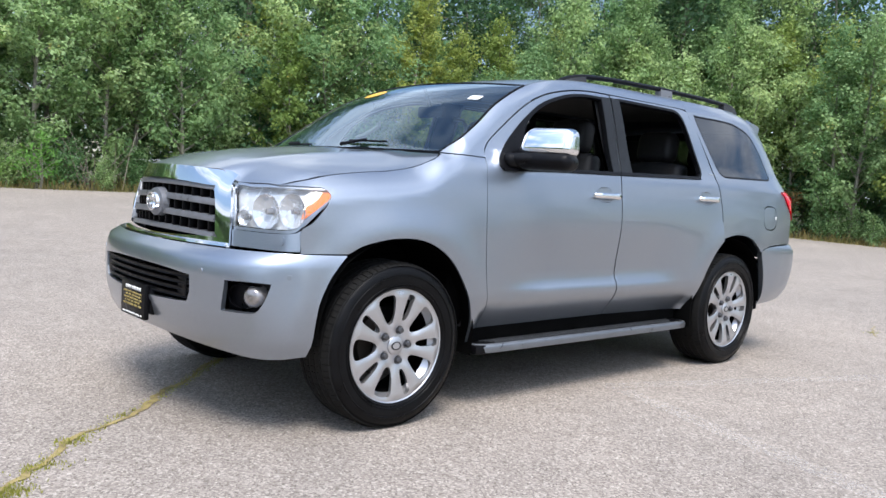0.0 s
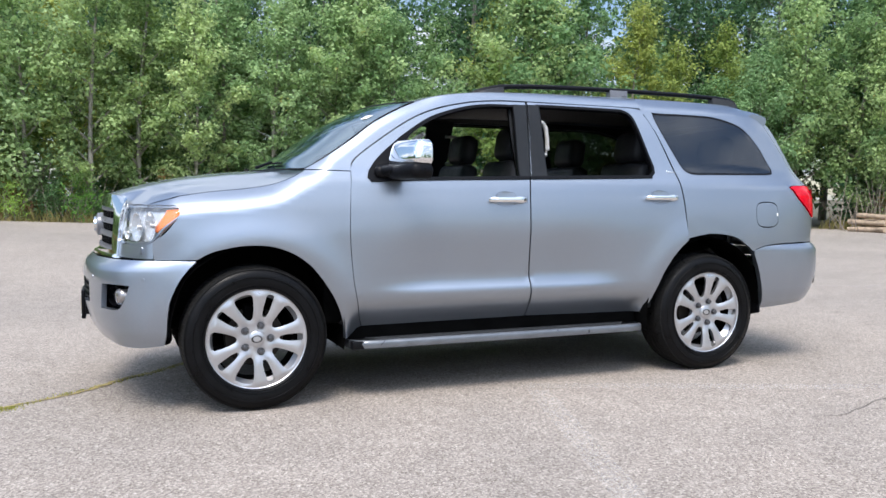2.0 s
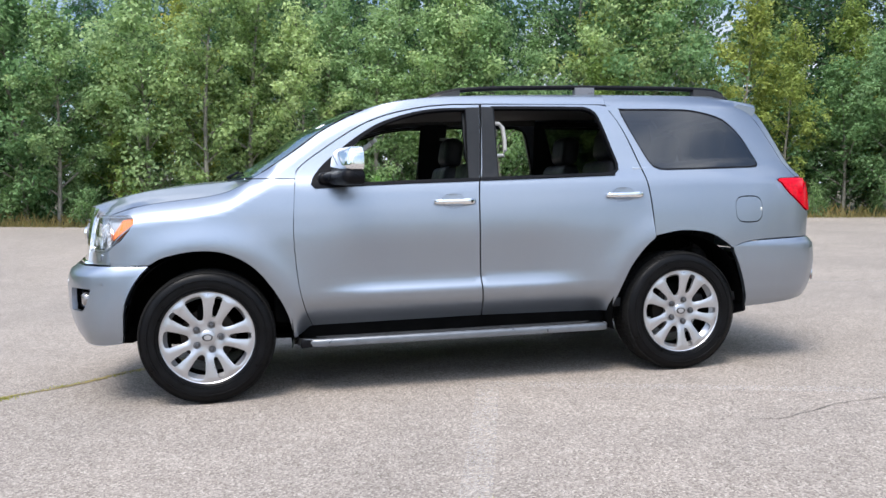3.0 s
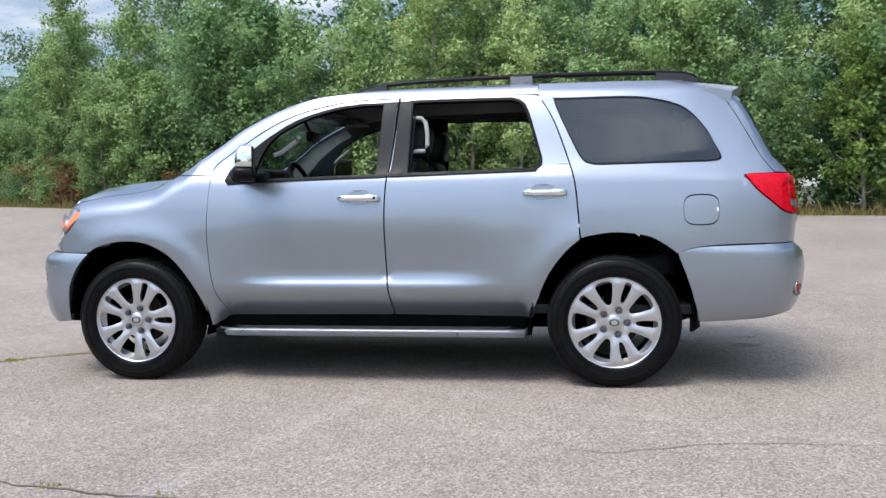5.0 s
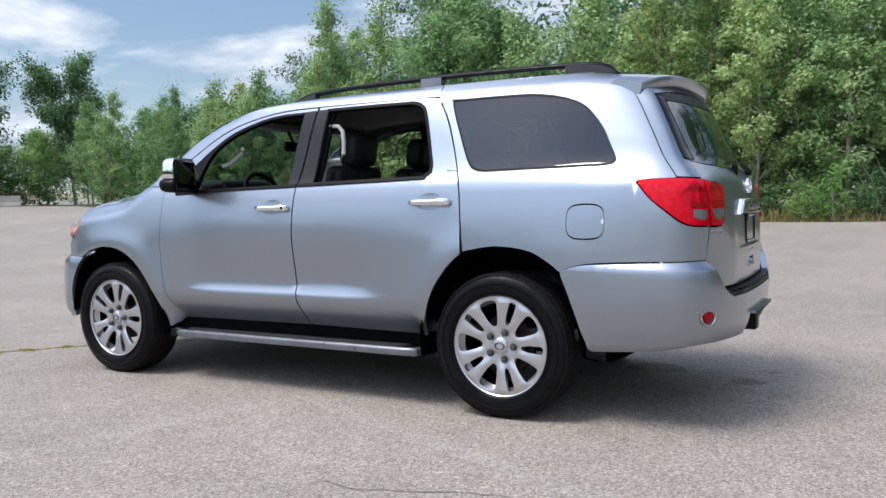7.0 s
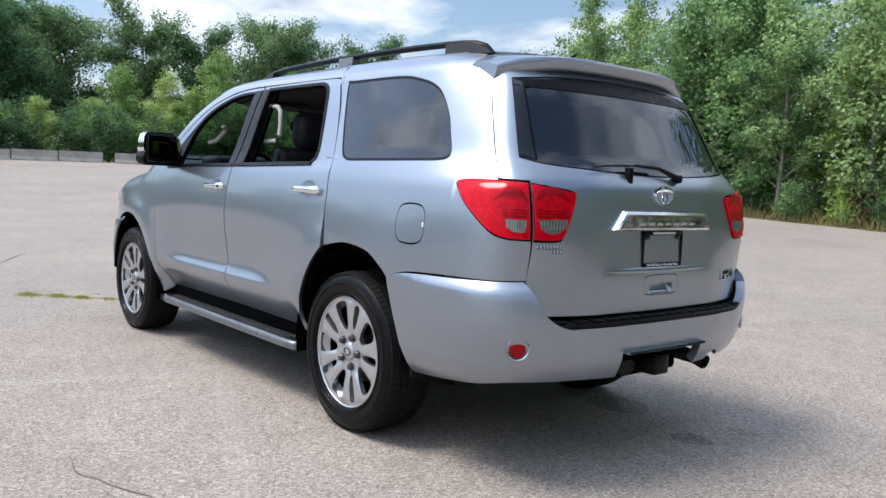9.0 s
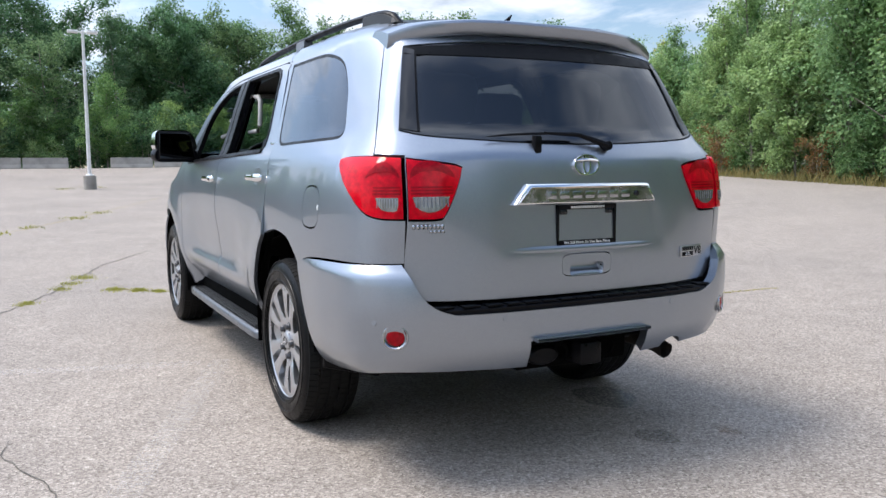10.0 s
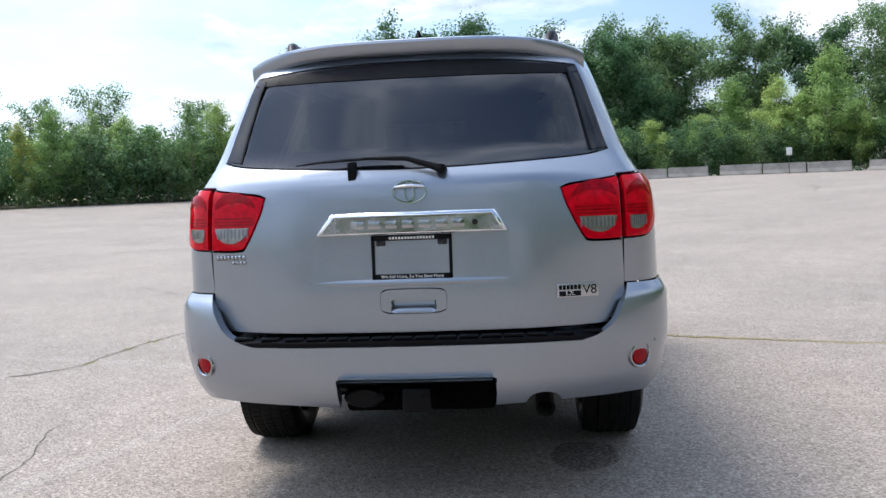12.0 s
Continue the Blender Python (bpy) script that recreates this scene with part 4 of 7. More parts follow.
# front: lamps, grille, bumper
FOUT = lambda p: (-1.0, 4.0 * p[1], 0.0)
lamp = [(3.0, 0.937, 1), (3.0, 1.12), (2.6, 1.134), (2.0, 1.139), (1.2, 1.140), (0.74, 1.138), (0.62, 1.112), (0.74, 1.06), (1.0, 0.985), (1.3, 0.946), (2.0, 0.937)]
for s in (-1, 1):
    hl = empty("headlamp")
    hl.parent = SUV
    o = (-0.7, s, 0)
    panel("lamp_lens", swap(lamp, s, 5), FRONT_UP, LAMP_GLASS, hl, o, step=0.1, gap=0.0015, flange=0.006, label="clear lens").visible_shadow = False
    back = lambda u, z: tuple(Vector(FRONT_UP(u, z)) + Vector((0.04, -0.02 * (1 if u > 5 else -1), 0)))
    panel("reflector", swap(lamp, s, 5), back, LAMP_BACK, hl, o, step=0.1, gap=0.006, flange=-0.014)
    panel("turn_lamp", swap([(0.72, 1.122), (0.66, 1.108), (0.78, 1.055), (1.0, 1.005), (1.12, 1.0, 1), (1.12, 1.118, 1)], s, 5), FRONT_UP, AMBER, hl, o, step=0.06, gap=0, flange=0.03, lift=-0.006, label="amber turn signal")
    for u, z, r in ((2.35, 1.02, 0.072), (1.62, 1.03, 0.07), (2.85, 0.985, 0.032)):
        c = Vector(FRONT_UP(u if s < 0 else 10 - u, z)) + Vector((0.02, 0, 0))
        bm = bmesh.new()
        lathe(bm, [(0.0, 0.030), (r * 0.3, 0.028), (r * 0.7, 0.017), (r * 1.12, -0.002)], 12, "x", Matrix.Translation(c) @ Matrix.Rotation(s * radians(-18), 4, "Z"))
        bl = part("lamp_bowl", bm, LAMP_BOWL, hl, smooth=False)
        bm = bmesh.new()
        lathe(bm, [(0.0, -0.002), (0.012, 0.0), (0.016, 0.03)], 12, "x", Matrix.Translation(c))
        part("bulb", bm, CLEAR_LENS, bl)
    panel("lamp_surround", swap(ring(lamp, 0.007), s, 5), FRONT_UP, PAINT, hl, o, holes=[swap(ring(lamp, -0.006), s, 5)], step=0.2, gap=0, flange=0.004, lift=-0.007)
    panel("lamp_filler", swap([(3.02, 0.852, 1), (3.02, 0.932, 1), (2.0, 0.931), (1.3, 0.938), (1.06, 0.952, 1), (1.03, 0.852, 1), (2.0, 0.85)], s, 5), FRONT_UP, PAINT, SUV, o, step=0.1, gap=0.004, flange=0.015)
    panel("washer_cap", swap(ellipse(1.80, 0.898, 0.20, 0.019, 16, 5), s, 5), FRONT_UP, PAINT, SUV, o, step=0.05, gap=0, flange=0.010, rim=0.02, lift=0.009)

grille = empty("grille")
grille.parent = SUV
panel("grille_surround", [(3.03, 0.852, 1), (6.97, 0.852, 1), (6.97, 1.13, 1), (6.9, 1.185), (5.0, 1.205), (3.1, 1.185), (3.03, 1.13, 1)], FRONT_UP, CHROME, grille, FOUT, holes=[[(3.42, 0.888), (3.36, 0.90), (3.42, 1.10), (3.52, 1.115), (5.0, 1.135), (6.48, 1.115), (6.58, 1.10), (6.64, 0.90), (6.58, 0.888), (5.0, 0.872)]], step=0.1, gap=0.002, flange=0.05, lift=0.012, label="chrome surround")
deeper = lambda u, z: tuple(Vector(FRONT_UP(u, z)) + Vector((0.07, 0, 0)))
panel("grille_back", [(3.2, 0.86, 1), (6.8, 0.86, 1), (6.8, 1.15, 1), (3.2, 1.15, 1)], deeper, UNDER, grille, FOUT, step=0.2, flange=0)


def strip(name, where, u0, u1, z0, z1, deep, mat, parent, front=0.0, n=28, bow=0.0):
    bm = bmesh.new()
    rows = []
    for k in range(n + 1):
        u = u0 + (u1 - u0) * k / n
        b = bow * (1 - (2 * k / n - 1) ** 2)
        a, c = Vector(where(u, z0 + b)), Vector(where(u, z1 + b))
        d, f = Vector((deep, 0, 0)), Vector((-front, 0, 0))
        r = (z1 - z0) * 0.25
        e = Vector((0, 0, r))
        rows.append([bm.verts.new(p) for p in (a + d, a + f * 0.6, a + e + f, c - e + f, c + f * 0.6, c + d)])
    for p, q in zip(rows, rows[1:]):
        for i in range(5):
            bm.faces.new((p[i], q[i], q[i + 1], p[i + 1]))
    bm.faces.new(rows[0])
    bm.faces.new(rows[-1][::-1])
    bmesh.ops.recalc_face_normals(bm, faces=bm.faces)
    return part(name, bm, mat, parent)


for z0, z1 in ((0.880, 0.902), (0.952, 0.980), (1.027, 1.055), (1.098, 1.120)):
    strip("grille_bar", FRONT_UP, 3.42, 6.58, z0, z1, 0.05, GREY_BAR, grille, 0.004, bow=0.012)
strip("grille_lip", FRONT_UP, 3.05, 6.95, 0.846, 0.866, 0.05, CHROME, grille, 0.03)
for row in ((0.90, 0.96), (0.975, 1.035), (1.05, 1.105)):
    for k in range(13):
        u = 3.6 + 2.8 * k / 12
        p = Vector(FRONT_UP(u, row[0]))
        bm = bmesh.new()
        box(bm, (p.x + 0.012, p.y - 0.006, row[0]), (p.x + 0.06, p.y + 0.006, row[1] + 0.012), 0.003)
        part("grille_fin", bm, BLACK, grille)


def emblem(c, turn, w, h, parent):
    """A plain chrome oval with a plain inner bar, standing in for a maker's mark."""
    M = Matrix.Translation(c) @ turn
    bm = bmesh.new()
    n = 40
    for rx, ry, dx in ((w, h, 0.0), (w * 0.34, h * 0.86, 0.001)):
        rings = []
        for k in range(n):
            t = 2 * math.pi * k / n
            cx, cy = math.cos(t), math.sin(t)
            rings.append([bm.verts.new(M @ Vector((dx + p, rx * cx - q * cx, ry * cy - q * cy))) for p, q in ((0.008, 0), (-0.006, 0.003), (-0.006, w * 0.12), (0.008, w * 0.15))])
        for k in range(n):
            for j in range(3):
                bm.faces.new((rings[k][j], rings[(k + 1) % n][j], rings[(k + 1) % n][j + 1], rings[k][j + 1]))
    pts = [M @ Vector((-0.004, -w * 0.85 + 1.7 * w * k / 10, h * 0.38 + 0.10 * h * math.sin(math.pi * k / 10))) for k in range(11)]
    tube(bm, pts, [0.004 + 0.002 * math.sin(math.pi * k / 10) for k in range(11)], 6)
    bmesh.ops.recalc_face_normals(bm, faces=bm.faces)
    return part("maker_emblem", bm, CHROME, parent, "plain chrome oval emblem")


bm = bmesh.new()
lathe(bm, [(0.0, -0.012), (0.06, -0.012), (0.085, -0.004), (0.09, 0.03)], 32, "x", Matrix.Translation((-2.36, 0, 1.018)) @ Matrix.Diagonal((1, 1.0, 0.8, 1)))
part("emblem_mount", bm, GREY_BAR, grille)
emblem((-2.378, 0, 1.018), Matrix.Identity(4), 0.066, 0.047, grille)

bumper = empty("front_bumper")
bumper.parent = SUV
fog = [(2.66, 0.585, 1), (2.05, 0.585), (1.84, 0.595), (1.70, 0.64), (1.62, 0.712, 1), (2.10, 0.716), (2.63, 0.714, 1)]
low = [(3.5, 0.60), (3.45, 0.64), (3.47, 0.715, 1), (4.2, 0.73), (5.0, 0.735), (5.8, 0.73), (6.53, 0.715, 1), (6.55, 0.64), (6.5, 0.60), (5.8, 0.585), (5.0, 0.58), (4.2, 0.585)]
FL = FRONT_LOW
arch_u = [(0.0, 0.845, 1), (0.02, 0.75), (0.03, 0.62), (0.04, 0.50), (0.0, 0.385, 1)]
bp = [(0.0, 0.385, 1), (1.5, 0.372), (3.0, 0.388), (4.0, 0.402), (5.0, 0.406), (6.0, 0.402), (7.0, 0.388), (8.5, 0.372), (10.0, 0.385, 1)] + [(10 - u, z, *c) for u, z, *c in arch_u[::-1]][1:-1] + [(10.0, 0.845, 1), (8.5, 0.85), (7.0, 0.85), (5.0, 0.85), (3.0, 0.85), (1.5, 0.85)] + arch_u[:-1]
panel("bumper_skin", bp, FL, PAINT, bumper, FOUT, holes=[fog, swap(fog, 1, 5), low], step=0.034, gap=0.003, flange=0.03, rim=0.05)
inner_fl = lambda u, z: tuple(Vector(FL(u, z)) + Vector((0.06, -0.03 if u > 7 else 0.03 if u < 3 else 0, 0)))
panel("intake_back", [(3.3, 0.56, 1), (6.7, 0.56, 1), (6.7, 0.75, 1), (3.3, 0.75, 1)], inner_fl, UNDER, bumper, FOUT, step=0.2, flange=0)
for z0 in (0.605, 0.637, 0.669, 0.70):
    strip("intake_slat", FL, 3.47, 6.53, z0, z0 + 0.016, 0.05, BLACK, bumper, -0.012)
for s in (-1, 1):
    panel("fog_recess", swap(fog, s, 5), inner_fl, BLACK, bumper, (-0.7, s, 0), step=0.1, gap=-0.02, flange=-0.05)
    c = Vector(inner_fl(1.93 if s < 0 else 8.07, 0.650)) + Vector((-0.062, 0, 0))
    bm = bmesh.new()
    lathe(bm, [(0.0, -0.004), (0.03, -0.001), (0.044, 0.010), (0.049, 0.03), (0.056, 0.06)], 24, "x", Matrix.Translation(c) @ Matrix.Rotation(s * radians(-25), 4, "Z"))
    part("fog_lamp", bm, CLEAR_LENS, bumper, "round clear fog lamp")
    c2 = Vector(inner_fl(2.35 if s < 0 else 7.65, 0.648))
    bm = bmesh.new()
    lathe(bm, [(0.050, -0.028), (0.056, -0.024), (0.060, 0.03)], 24, "x", Matrix.Translation(c2) @ Matrix.Rotation(s * radians(-30), 4, "Z") @ Matrix.Diagonal((1, 1.25, 1, 1)))
    part("fog_bezel", bm, BLACK, bumper)
    for u in (1.25, 3.2):
        c = Vector(FL(u if s < 0 else 10 - u, 0.745))
        bm = bmesh.new()
        lathe(bm, [(0.0, -0.0015), (0.011, -0.0015), (0.012, 0.002)], 20, "x", Matrix.Translation(c) @ Matrix.Rotation(s * radians(-60 if u < 2 else -15), 4, "Z"))
        part("parking_sensor", bm, PAINT, bumper)
for s in (-1, 1):
    p = Vector(FL(3.72 if s < 0 else 6.28, 0.65))
    bm = bmesh.new()
    box(bm, (p.x + 0.012, p.y - 0.045, 0.612), (p.x + 0.07, p.y + 0.045, 0.706), 0.008)
    part("intake_end", bm, BLACK, bumper)
bm = bmesh.new()
box(bm, (-2.462, -0.150, 0.450), (-2.437, 0.150, 0.622), 0.006)
plate = part("front_plate", bm, BLACK, bumper, "black dealer plate in a dark frame with faded gold print")
for y0 in (-0.17, 0.10):
    bm = bmesh.new()
    box(bm, (-2.439, y0, 0.478), (-2.39, y0 + 0.07, 0.615), 0.01)
    part("plate_bracket", bm, BLACK, plate)
g = random.Random(3)
for z, h, mat, spread in ((0.566, 0.016, WHITE, 0.10), (0.545, 0.009, GOLD, 0.11), (0.530, 0.009, GOLD, 0.10), (0.515, 0.009, GOLD, 0.11), (0.500, 0.009, GOLD, 0.09), (0.484, 0.010, GOLD, 0.11), (0.443, 0.008, WHITE, 0.12)):
    y = -spread
    while y < spread - 0.01:
        w = g.uniform(0.012, 0.04)
        bm = bmesh.new()
        box(bm, (-2.4645, y, z + 0.018), (-2.4615, min(y + w, spread), z + h + 0.018), 0.0)
        part("print_bar", bm, mat, plate)
        y += w + g.uniform(0.005, 0.014)
bm = bmesh.new()
box(bm, (-2.22, -0.72, 0.355), (-1.98, 0.72, 0.46), 0.03)
part("front_undertray", bm, UNDER, SUV)


# ---- rear of the car ----
ROUT = lambda p: (1.0, 4.0 * p[1], 0.0)
RU = REAR_UP
hatch = empty("tailgate")
hatch.parent = SUV
glass_pts = [(4.86, 1.390, 1), (5.6, 1.362), (7.0, 1.342), (8.0, 1.337), (9.0, 1.342), (10.4, 1.362), (11.14, 1.390, 1), (11.12, 1.55), (11.08, 1.735, 1), (9.5, 1.765), (8.0, 1.77), (6.5, 1.765), (4.92, 1.735, 1), (4.88, 1.55)]
hs = [(4.03, 1.865, 1), (4.03, 1.55), (4.03, 1.294, 1), (5.03, 1.288, 1), (5.03, 1.05), (5.0, 0.88), (5.05, 0.80), (5.25, 0.745), (5.6, 0.727)]
hatch_pts = [(8.0, 1.875)] + hs + [(8.0, 0.722)] + [(16 - p[0], *p[1:]) for p in hs[::-1]]
lamp_in = [(5.05, 1.280, 1), (5.72, 1.254), (5.78, 1.228), (5.69, 1.15), (5.55, 1.065), (5.45, 1.045), (5.05, 1.045, 1)]
pull = ellipse(8.0, 0.843, 0.50, 0.045, 20, 5.0)


def gate(u, z):
    """The tailgate: a ledge over the number plate's hollow, which is sunk between slanting sides."""
    p = Vector(RU(u, z))
    k = abs(p.y)
    hollow = (1 - ease((k - 0.34 - 0.12 * (1.10 - z)) / 0.10)) * ease((z - 0.895) / 0.06) * (1 - ease((z - 1.085) / 0.03))
    p.x -= 0.005 * hollow
    return tuple(p)


panel("gate_skin", hatch_pts, gate, PAINT, hatch, ROUT, holes=[glass_pts, lamp_in, swap(lamp_in, 1, 8), pull], step=0.045, gap=0.004, flange=0.02)
panel("rear_window", glass_pts, RU, PRIVACY, hatch, ROUT, step=0.09, gap=0.003, flange=0.004, lift=-0.001, label="dark tinted rear window")
for s in (-1, 1):
    panel("window_band", swap([(4.885, 1.396, 1), (5.25, 1.384, 1), (5.23, 1.55), (5.22, 1.72, 1), (4.94, 1.732, 1), (4.90, 1.55)], s, 8), RU, GLOSS_BLACK, hatch, ROUT, step=0.09, gap=0, flange=0.003, lift=0.003, label="gloss black window edge")
    panel("window_line", swap([(5.255, 1.384, 1), (5.295, 1.383, 1), (5.27, 1.55), (5.26, 1.72, 1), (5.225, 1.72, 1), (5.235, 1.55)], s, 8), RU, BLACK, hatch, ROUT, step=0.09, gap=0, flange=0.003, lift=0.004)
# black strip painting the spoiler's shade and reflection on the upper glass
panel("window_band", [(4.96, 1.70, 1), (11.04, 1.70, 1), (11.07, 1.733, 1), (8.0, 1.766), (4.93, 1.733, 1)], RU, BLACK, hatch, ROUT, step=0.09, gap=0, flange=0.003, lift=0.002)
for s in (-1, 1):
    tl = empty("tail_lamp")
    tl.parent = SUV
    o = (1, s, 0)
    outer = [(3.27, 1.254), (3.22, 1.275), (3.4, 1.284), (4.0, 1.284), (4.96, 1.279, 1), (4.97, 1.050, 1), (4.4, 1.056), (4.0, 1.086), (3.5, 1.18)]
    panel("outer_lens", swap(outer, s, 8), RU, RED_LENS, tl, o, step=0.08, gap=0.002, flange=0.03, lift=0.008, label="glossy red lens")
    panel("inner_lens", swap(lamp_in, s, 8), RU, RED_LENS, tl, o, step=0.08, gap=0.006, flange=0.03, lift=0.008, label="glossy red lens")
    panel("reversing_lens", swap([(5.12, 1.133, 1), (5.60, 1.133, 1), (5.53, 1.095), (5.40, 1.076), (5.27, 1.078), (5.16, 1.10)], s, 8), RU, CLEAR_LENS, tl, o, step=0.05, gap=0, flange=0.004, rim=0.03, lift=0.0105, label="clear reversing lens")
    panel("side_lens", swap([(4.38, 1.131, 1), (4.88, 1.131, 1), (4.86, 1.085), (4.62, 1.082), (4.46, 1.10)], s, 8), RU, CLEAR_LENS, tl, o, step=0.05, gap=0, flange=0.004, rim=0.03, lift=0.0105, label="clear ribbed lens")
    panel("lamp_dome", swap([(5.10, 1.205), (5.16, 1.245), (5.36, 1.268), (5.58, 1.250), (5.68, 1.205), (5.5, 1.228), (5.28, 1.228)], s, 8), RU, RED_DARK, tl, o, step=0.08, gap=0, flange=0.002, rim=0.03, lift=0.0095)
    panel("lamp_dome", swap([(4.05, 1.205), (4.2, 1.24), (4.5, 1.262), (4.8, 1.246), (4.92, 1.205), (4.7, 1.225), (4.3, 1.225)], s, 8), RU, RED_DARK, tl, o, step=0.08, gap=0, flange=0.002, rim=0.03, lift=0.0095)
    for c0, c1, n in ((5.14, 5.60, 9), (4.40, 4.86, 8)):
        for k in range(n):
            u = c0 + (c1 - c0) * (k + 0.5) / n
            panel("lens_flute", swap([(u - 0.009, 1.128, 1), (u - 0.009, 1.094, 1), (u + 0.009, 1.094, 1), (u + 0.009, 1.128, 1)], s, 8), RU, GREY_BAR, tl, o, step=0.2, gap=0, flange=0.001, rim=0.1, lift=0.0112)
    for k in range(3):
        strip_z = 1.142 + 0.012 * k
        panel("lens_rib", swap([(4.3, strip_z, 1), (4.93, strip_z, 1), (4.93, strip_z + 0.006, 1), (4.3, strip_z + 0.006, 1)], s, 8), RU, RED_DARK, tl, o, step=0.2, gap=0, flange=0.002, rim=0.1, lift=0.0095)
        panel("lens_rib", swap([(5.1, strip_z, 1), (5.64, strip_z, 1), (5.65, strip_z + 0.006, 1), (5.1, strip_z + 0.006, 1)], s, 8), RU, RED_DARK, tl, o, step=0.2, gap=0, flange=0.002, rim=0.1, lift=0.0095)
slot = ellipse(8.0, 0.824, 0.345, 0.0255, 20, 6.0)
panel("handle_plate", pull, RU, PAINT, hatch, ROUT, holes=[slot], step=0.05, gap=0.001, flange=0.012, rim=0.02)
bowl = lambda u, z: tuple(Vector(RU(u, z)) - Vector((0.034 * clamp(2.2 * (1 - ((u - 8) / 0.345) ** 6)) * clamp((z - 0.7985) / 0.03), 0, 0)))
panel("pull_bowl", slot, bowl, PAINT, hatch, ROUT, step=0.02, gap=-0.002, flange=0, rim=0.012)
bm = bmesh.new()
rows = []
for k in range(41):
    y = -0.41 + 0.82 * k / 40
    fade = 1 - (abs(y) / 0.41) ** 3
    px = RU(along(lambda u, z: (RU(u, z)[1],), y, 0.914, 4.5, 11.5), 0.914)[0] - 0.007
    rows.append([bm.verts.new((px + d, y, z)) for d, z in ((0.0, 0.934), (0.003 + 0.004 * fade, 0.921), (0.004 + 0.0085 * fade, 0.911), (0.003 + 0.0075 * fade, 0.905), (0.0, 0.886))])
for p, q in zip(rows, rows[1:]):
    for i in range(4):
        bm.faces.new((p[i], q[i], q[i + 1], p[i + 1]))
bmesh.ops.recalc_face_normals(bm, faces=bm.faces)
part("gate_ledge", bm, PAINT, hatch, sharp=80)
# chrome bar over the plate, slanting ends; its raised letters are plain bars
bm = bmesh.new()
prof = [(-0.365, 1.092), (-0.30, 1.176), (0.32, 1.176), (0.365, 1.092)]
rows = []
for d, k in ((0.0, 1.0), (0.022, 0.985), (0.03, 0.95)):
    rows.append([bm.verts.new((2.70 - 0.25 * y * y * 0.3 + d + 0.03 * (1.134 - z) * (d > 0), y * k, 1.134 + (z - 1.134) * (k if k > 0.96 else 0.8))) for y, z in prof])
for a, b in zip(rows, rows[1:]):
    for i in range(4):
        bm.faces.new((a[i], a[(i + 1) % 4], b[(i + 1) % 4], b[i]))
bm.faces.new(rows[-1])
bmesh.ops.recalc_face_normals(bm, faces=bm.faces)
bmesh.ops.bevel(bm, geom=[e for e in bm.edges if e.calc_face_angle(0) > 0.4], offset=0.004, segments=2, affect="EDGES")
bar = part("chrome_garnish", bm, CHROME, hatch, "chrome garnish with raised plain bars")
bm = bmesh.new()
cols = []
for k in range(15):
    t = k / 14
    y0, y1 = -0.330 + 0.668 * t, -0.290 + 0.590 * t
    cols.append([bm.verts.new((2.7325 - 0.075 * y * y + 0.03 * (1.134 - z), y, z)) for y, z in ((y0, 1.104), (y1, 1.156))])
for p, q in zip(cols, cols[1:]):
    bm.faces.new((p[0], q[0], q[1], p[1]))
part("garnish_face", bm, SATIN_CHROME, bar, "satin grey inset face", smooth=False)
for k in range(7):
    bm = bmesh.new()
    y = -0.215 + 0.062 * k
    for v in box(bm, (2.728, y, 1.116), (2.7338, y + 0.044, 1.145), 0.002):
        v.co.x += 0.03 * (1.134 - v.co.z) - 0.075 * v.co.y ** 2
    part("raised_bar", bm, SATIN_CHROME, bar)
bm = bmesh.new()
lathe(bm, [(0.0, 0.004), (0.010, 0.004), (0.012, -0.006)], 16, "x", Matrix.Translation((2.7315, 0.240, 1.131)))
part("camera_eye", bm, GLOSS_BLACK, bar)
emblem((2.697, 0, 1.250), Matrix.Rotation(math.pi, 4, "Z") @ Matrix.Rotation(radians(3), 4, "Y"), 0.066, 0.046, hatch)
# plate frame with its slogan
pf = empty("plate_frame")
pf.parent = hatch
for lo, hi in (((2.690, -0.151, 0.925), (2.708, -0.139, 1.09)), ((2.690, 0.139, 0.925), (2.708, 0.151, 1.09)), ((2.690, -0.151, 0.925), (2.708, 0.151, 0.945)), ((2.690, -0.151, 1.070), (2.708, 0.151, 1.09))):
    bm = bmesh.new()
    box(bm, lo, hi, 0.003)
    part("frame_rail", bm, BLACK, pf, "black plastic plate frame")
for y in (-0.115, 0.115):
    bm = bmesh.new()
    box(bm, (2.691, y - 0.018, 1.05), (2.705, y + 0.018, 1.07), 0.004)
    lathe(bm, [(0.0, 0.7095), (0.005, 0.7095), (0.007, 0.707)], 12, "x", Matrix.Translation((2.0, y, 1.06)))
    part("frame_lug", bm, GLOSS_BLACK, pf)


def words(text, size, at, turn, mat, parent, name):
    c = bpy.data.curves.new(name, "FONT")
    c.body, c.size, c.align_x, c.align_y, c.extrude = text, size, "CENTER", "CENTER", 0.0008
    tmp = bpy.data.objects.new(name, c)
    scene.collection.objects.link(tmp)
    me = bpy.data.meshes.new_from_object(tmp.evaluated_get(bpy.context.evaluated_depsgraph_get()))
    bpy.data.objects.remove(tmp)
    me.transform(Matrix.Translation(at) @ turn)
    me.materials.clear()
    finish(me, mat, False)
    ob = new(name, me)
    ob.parent = parent
    return ob


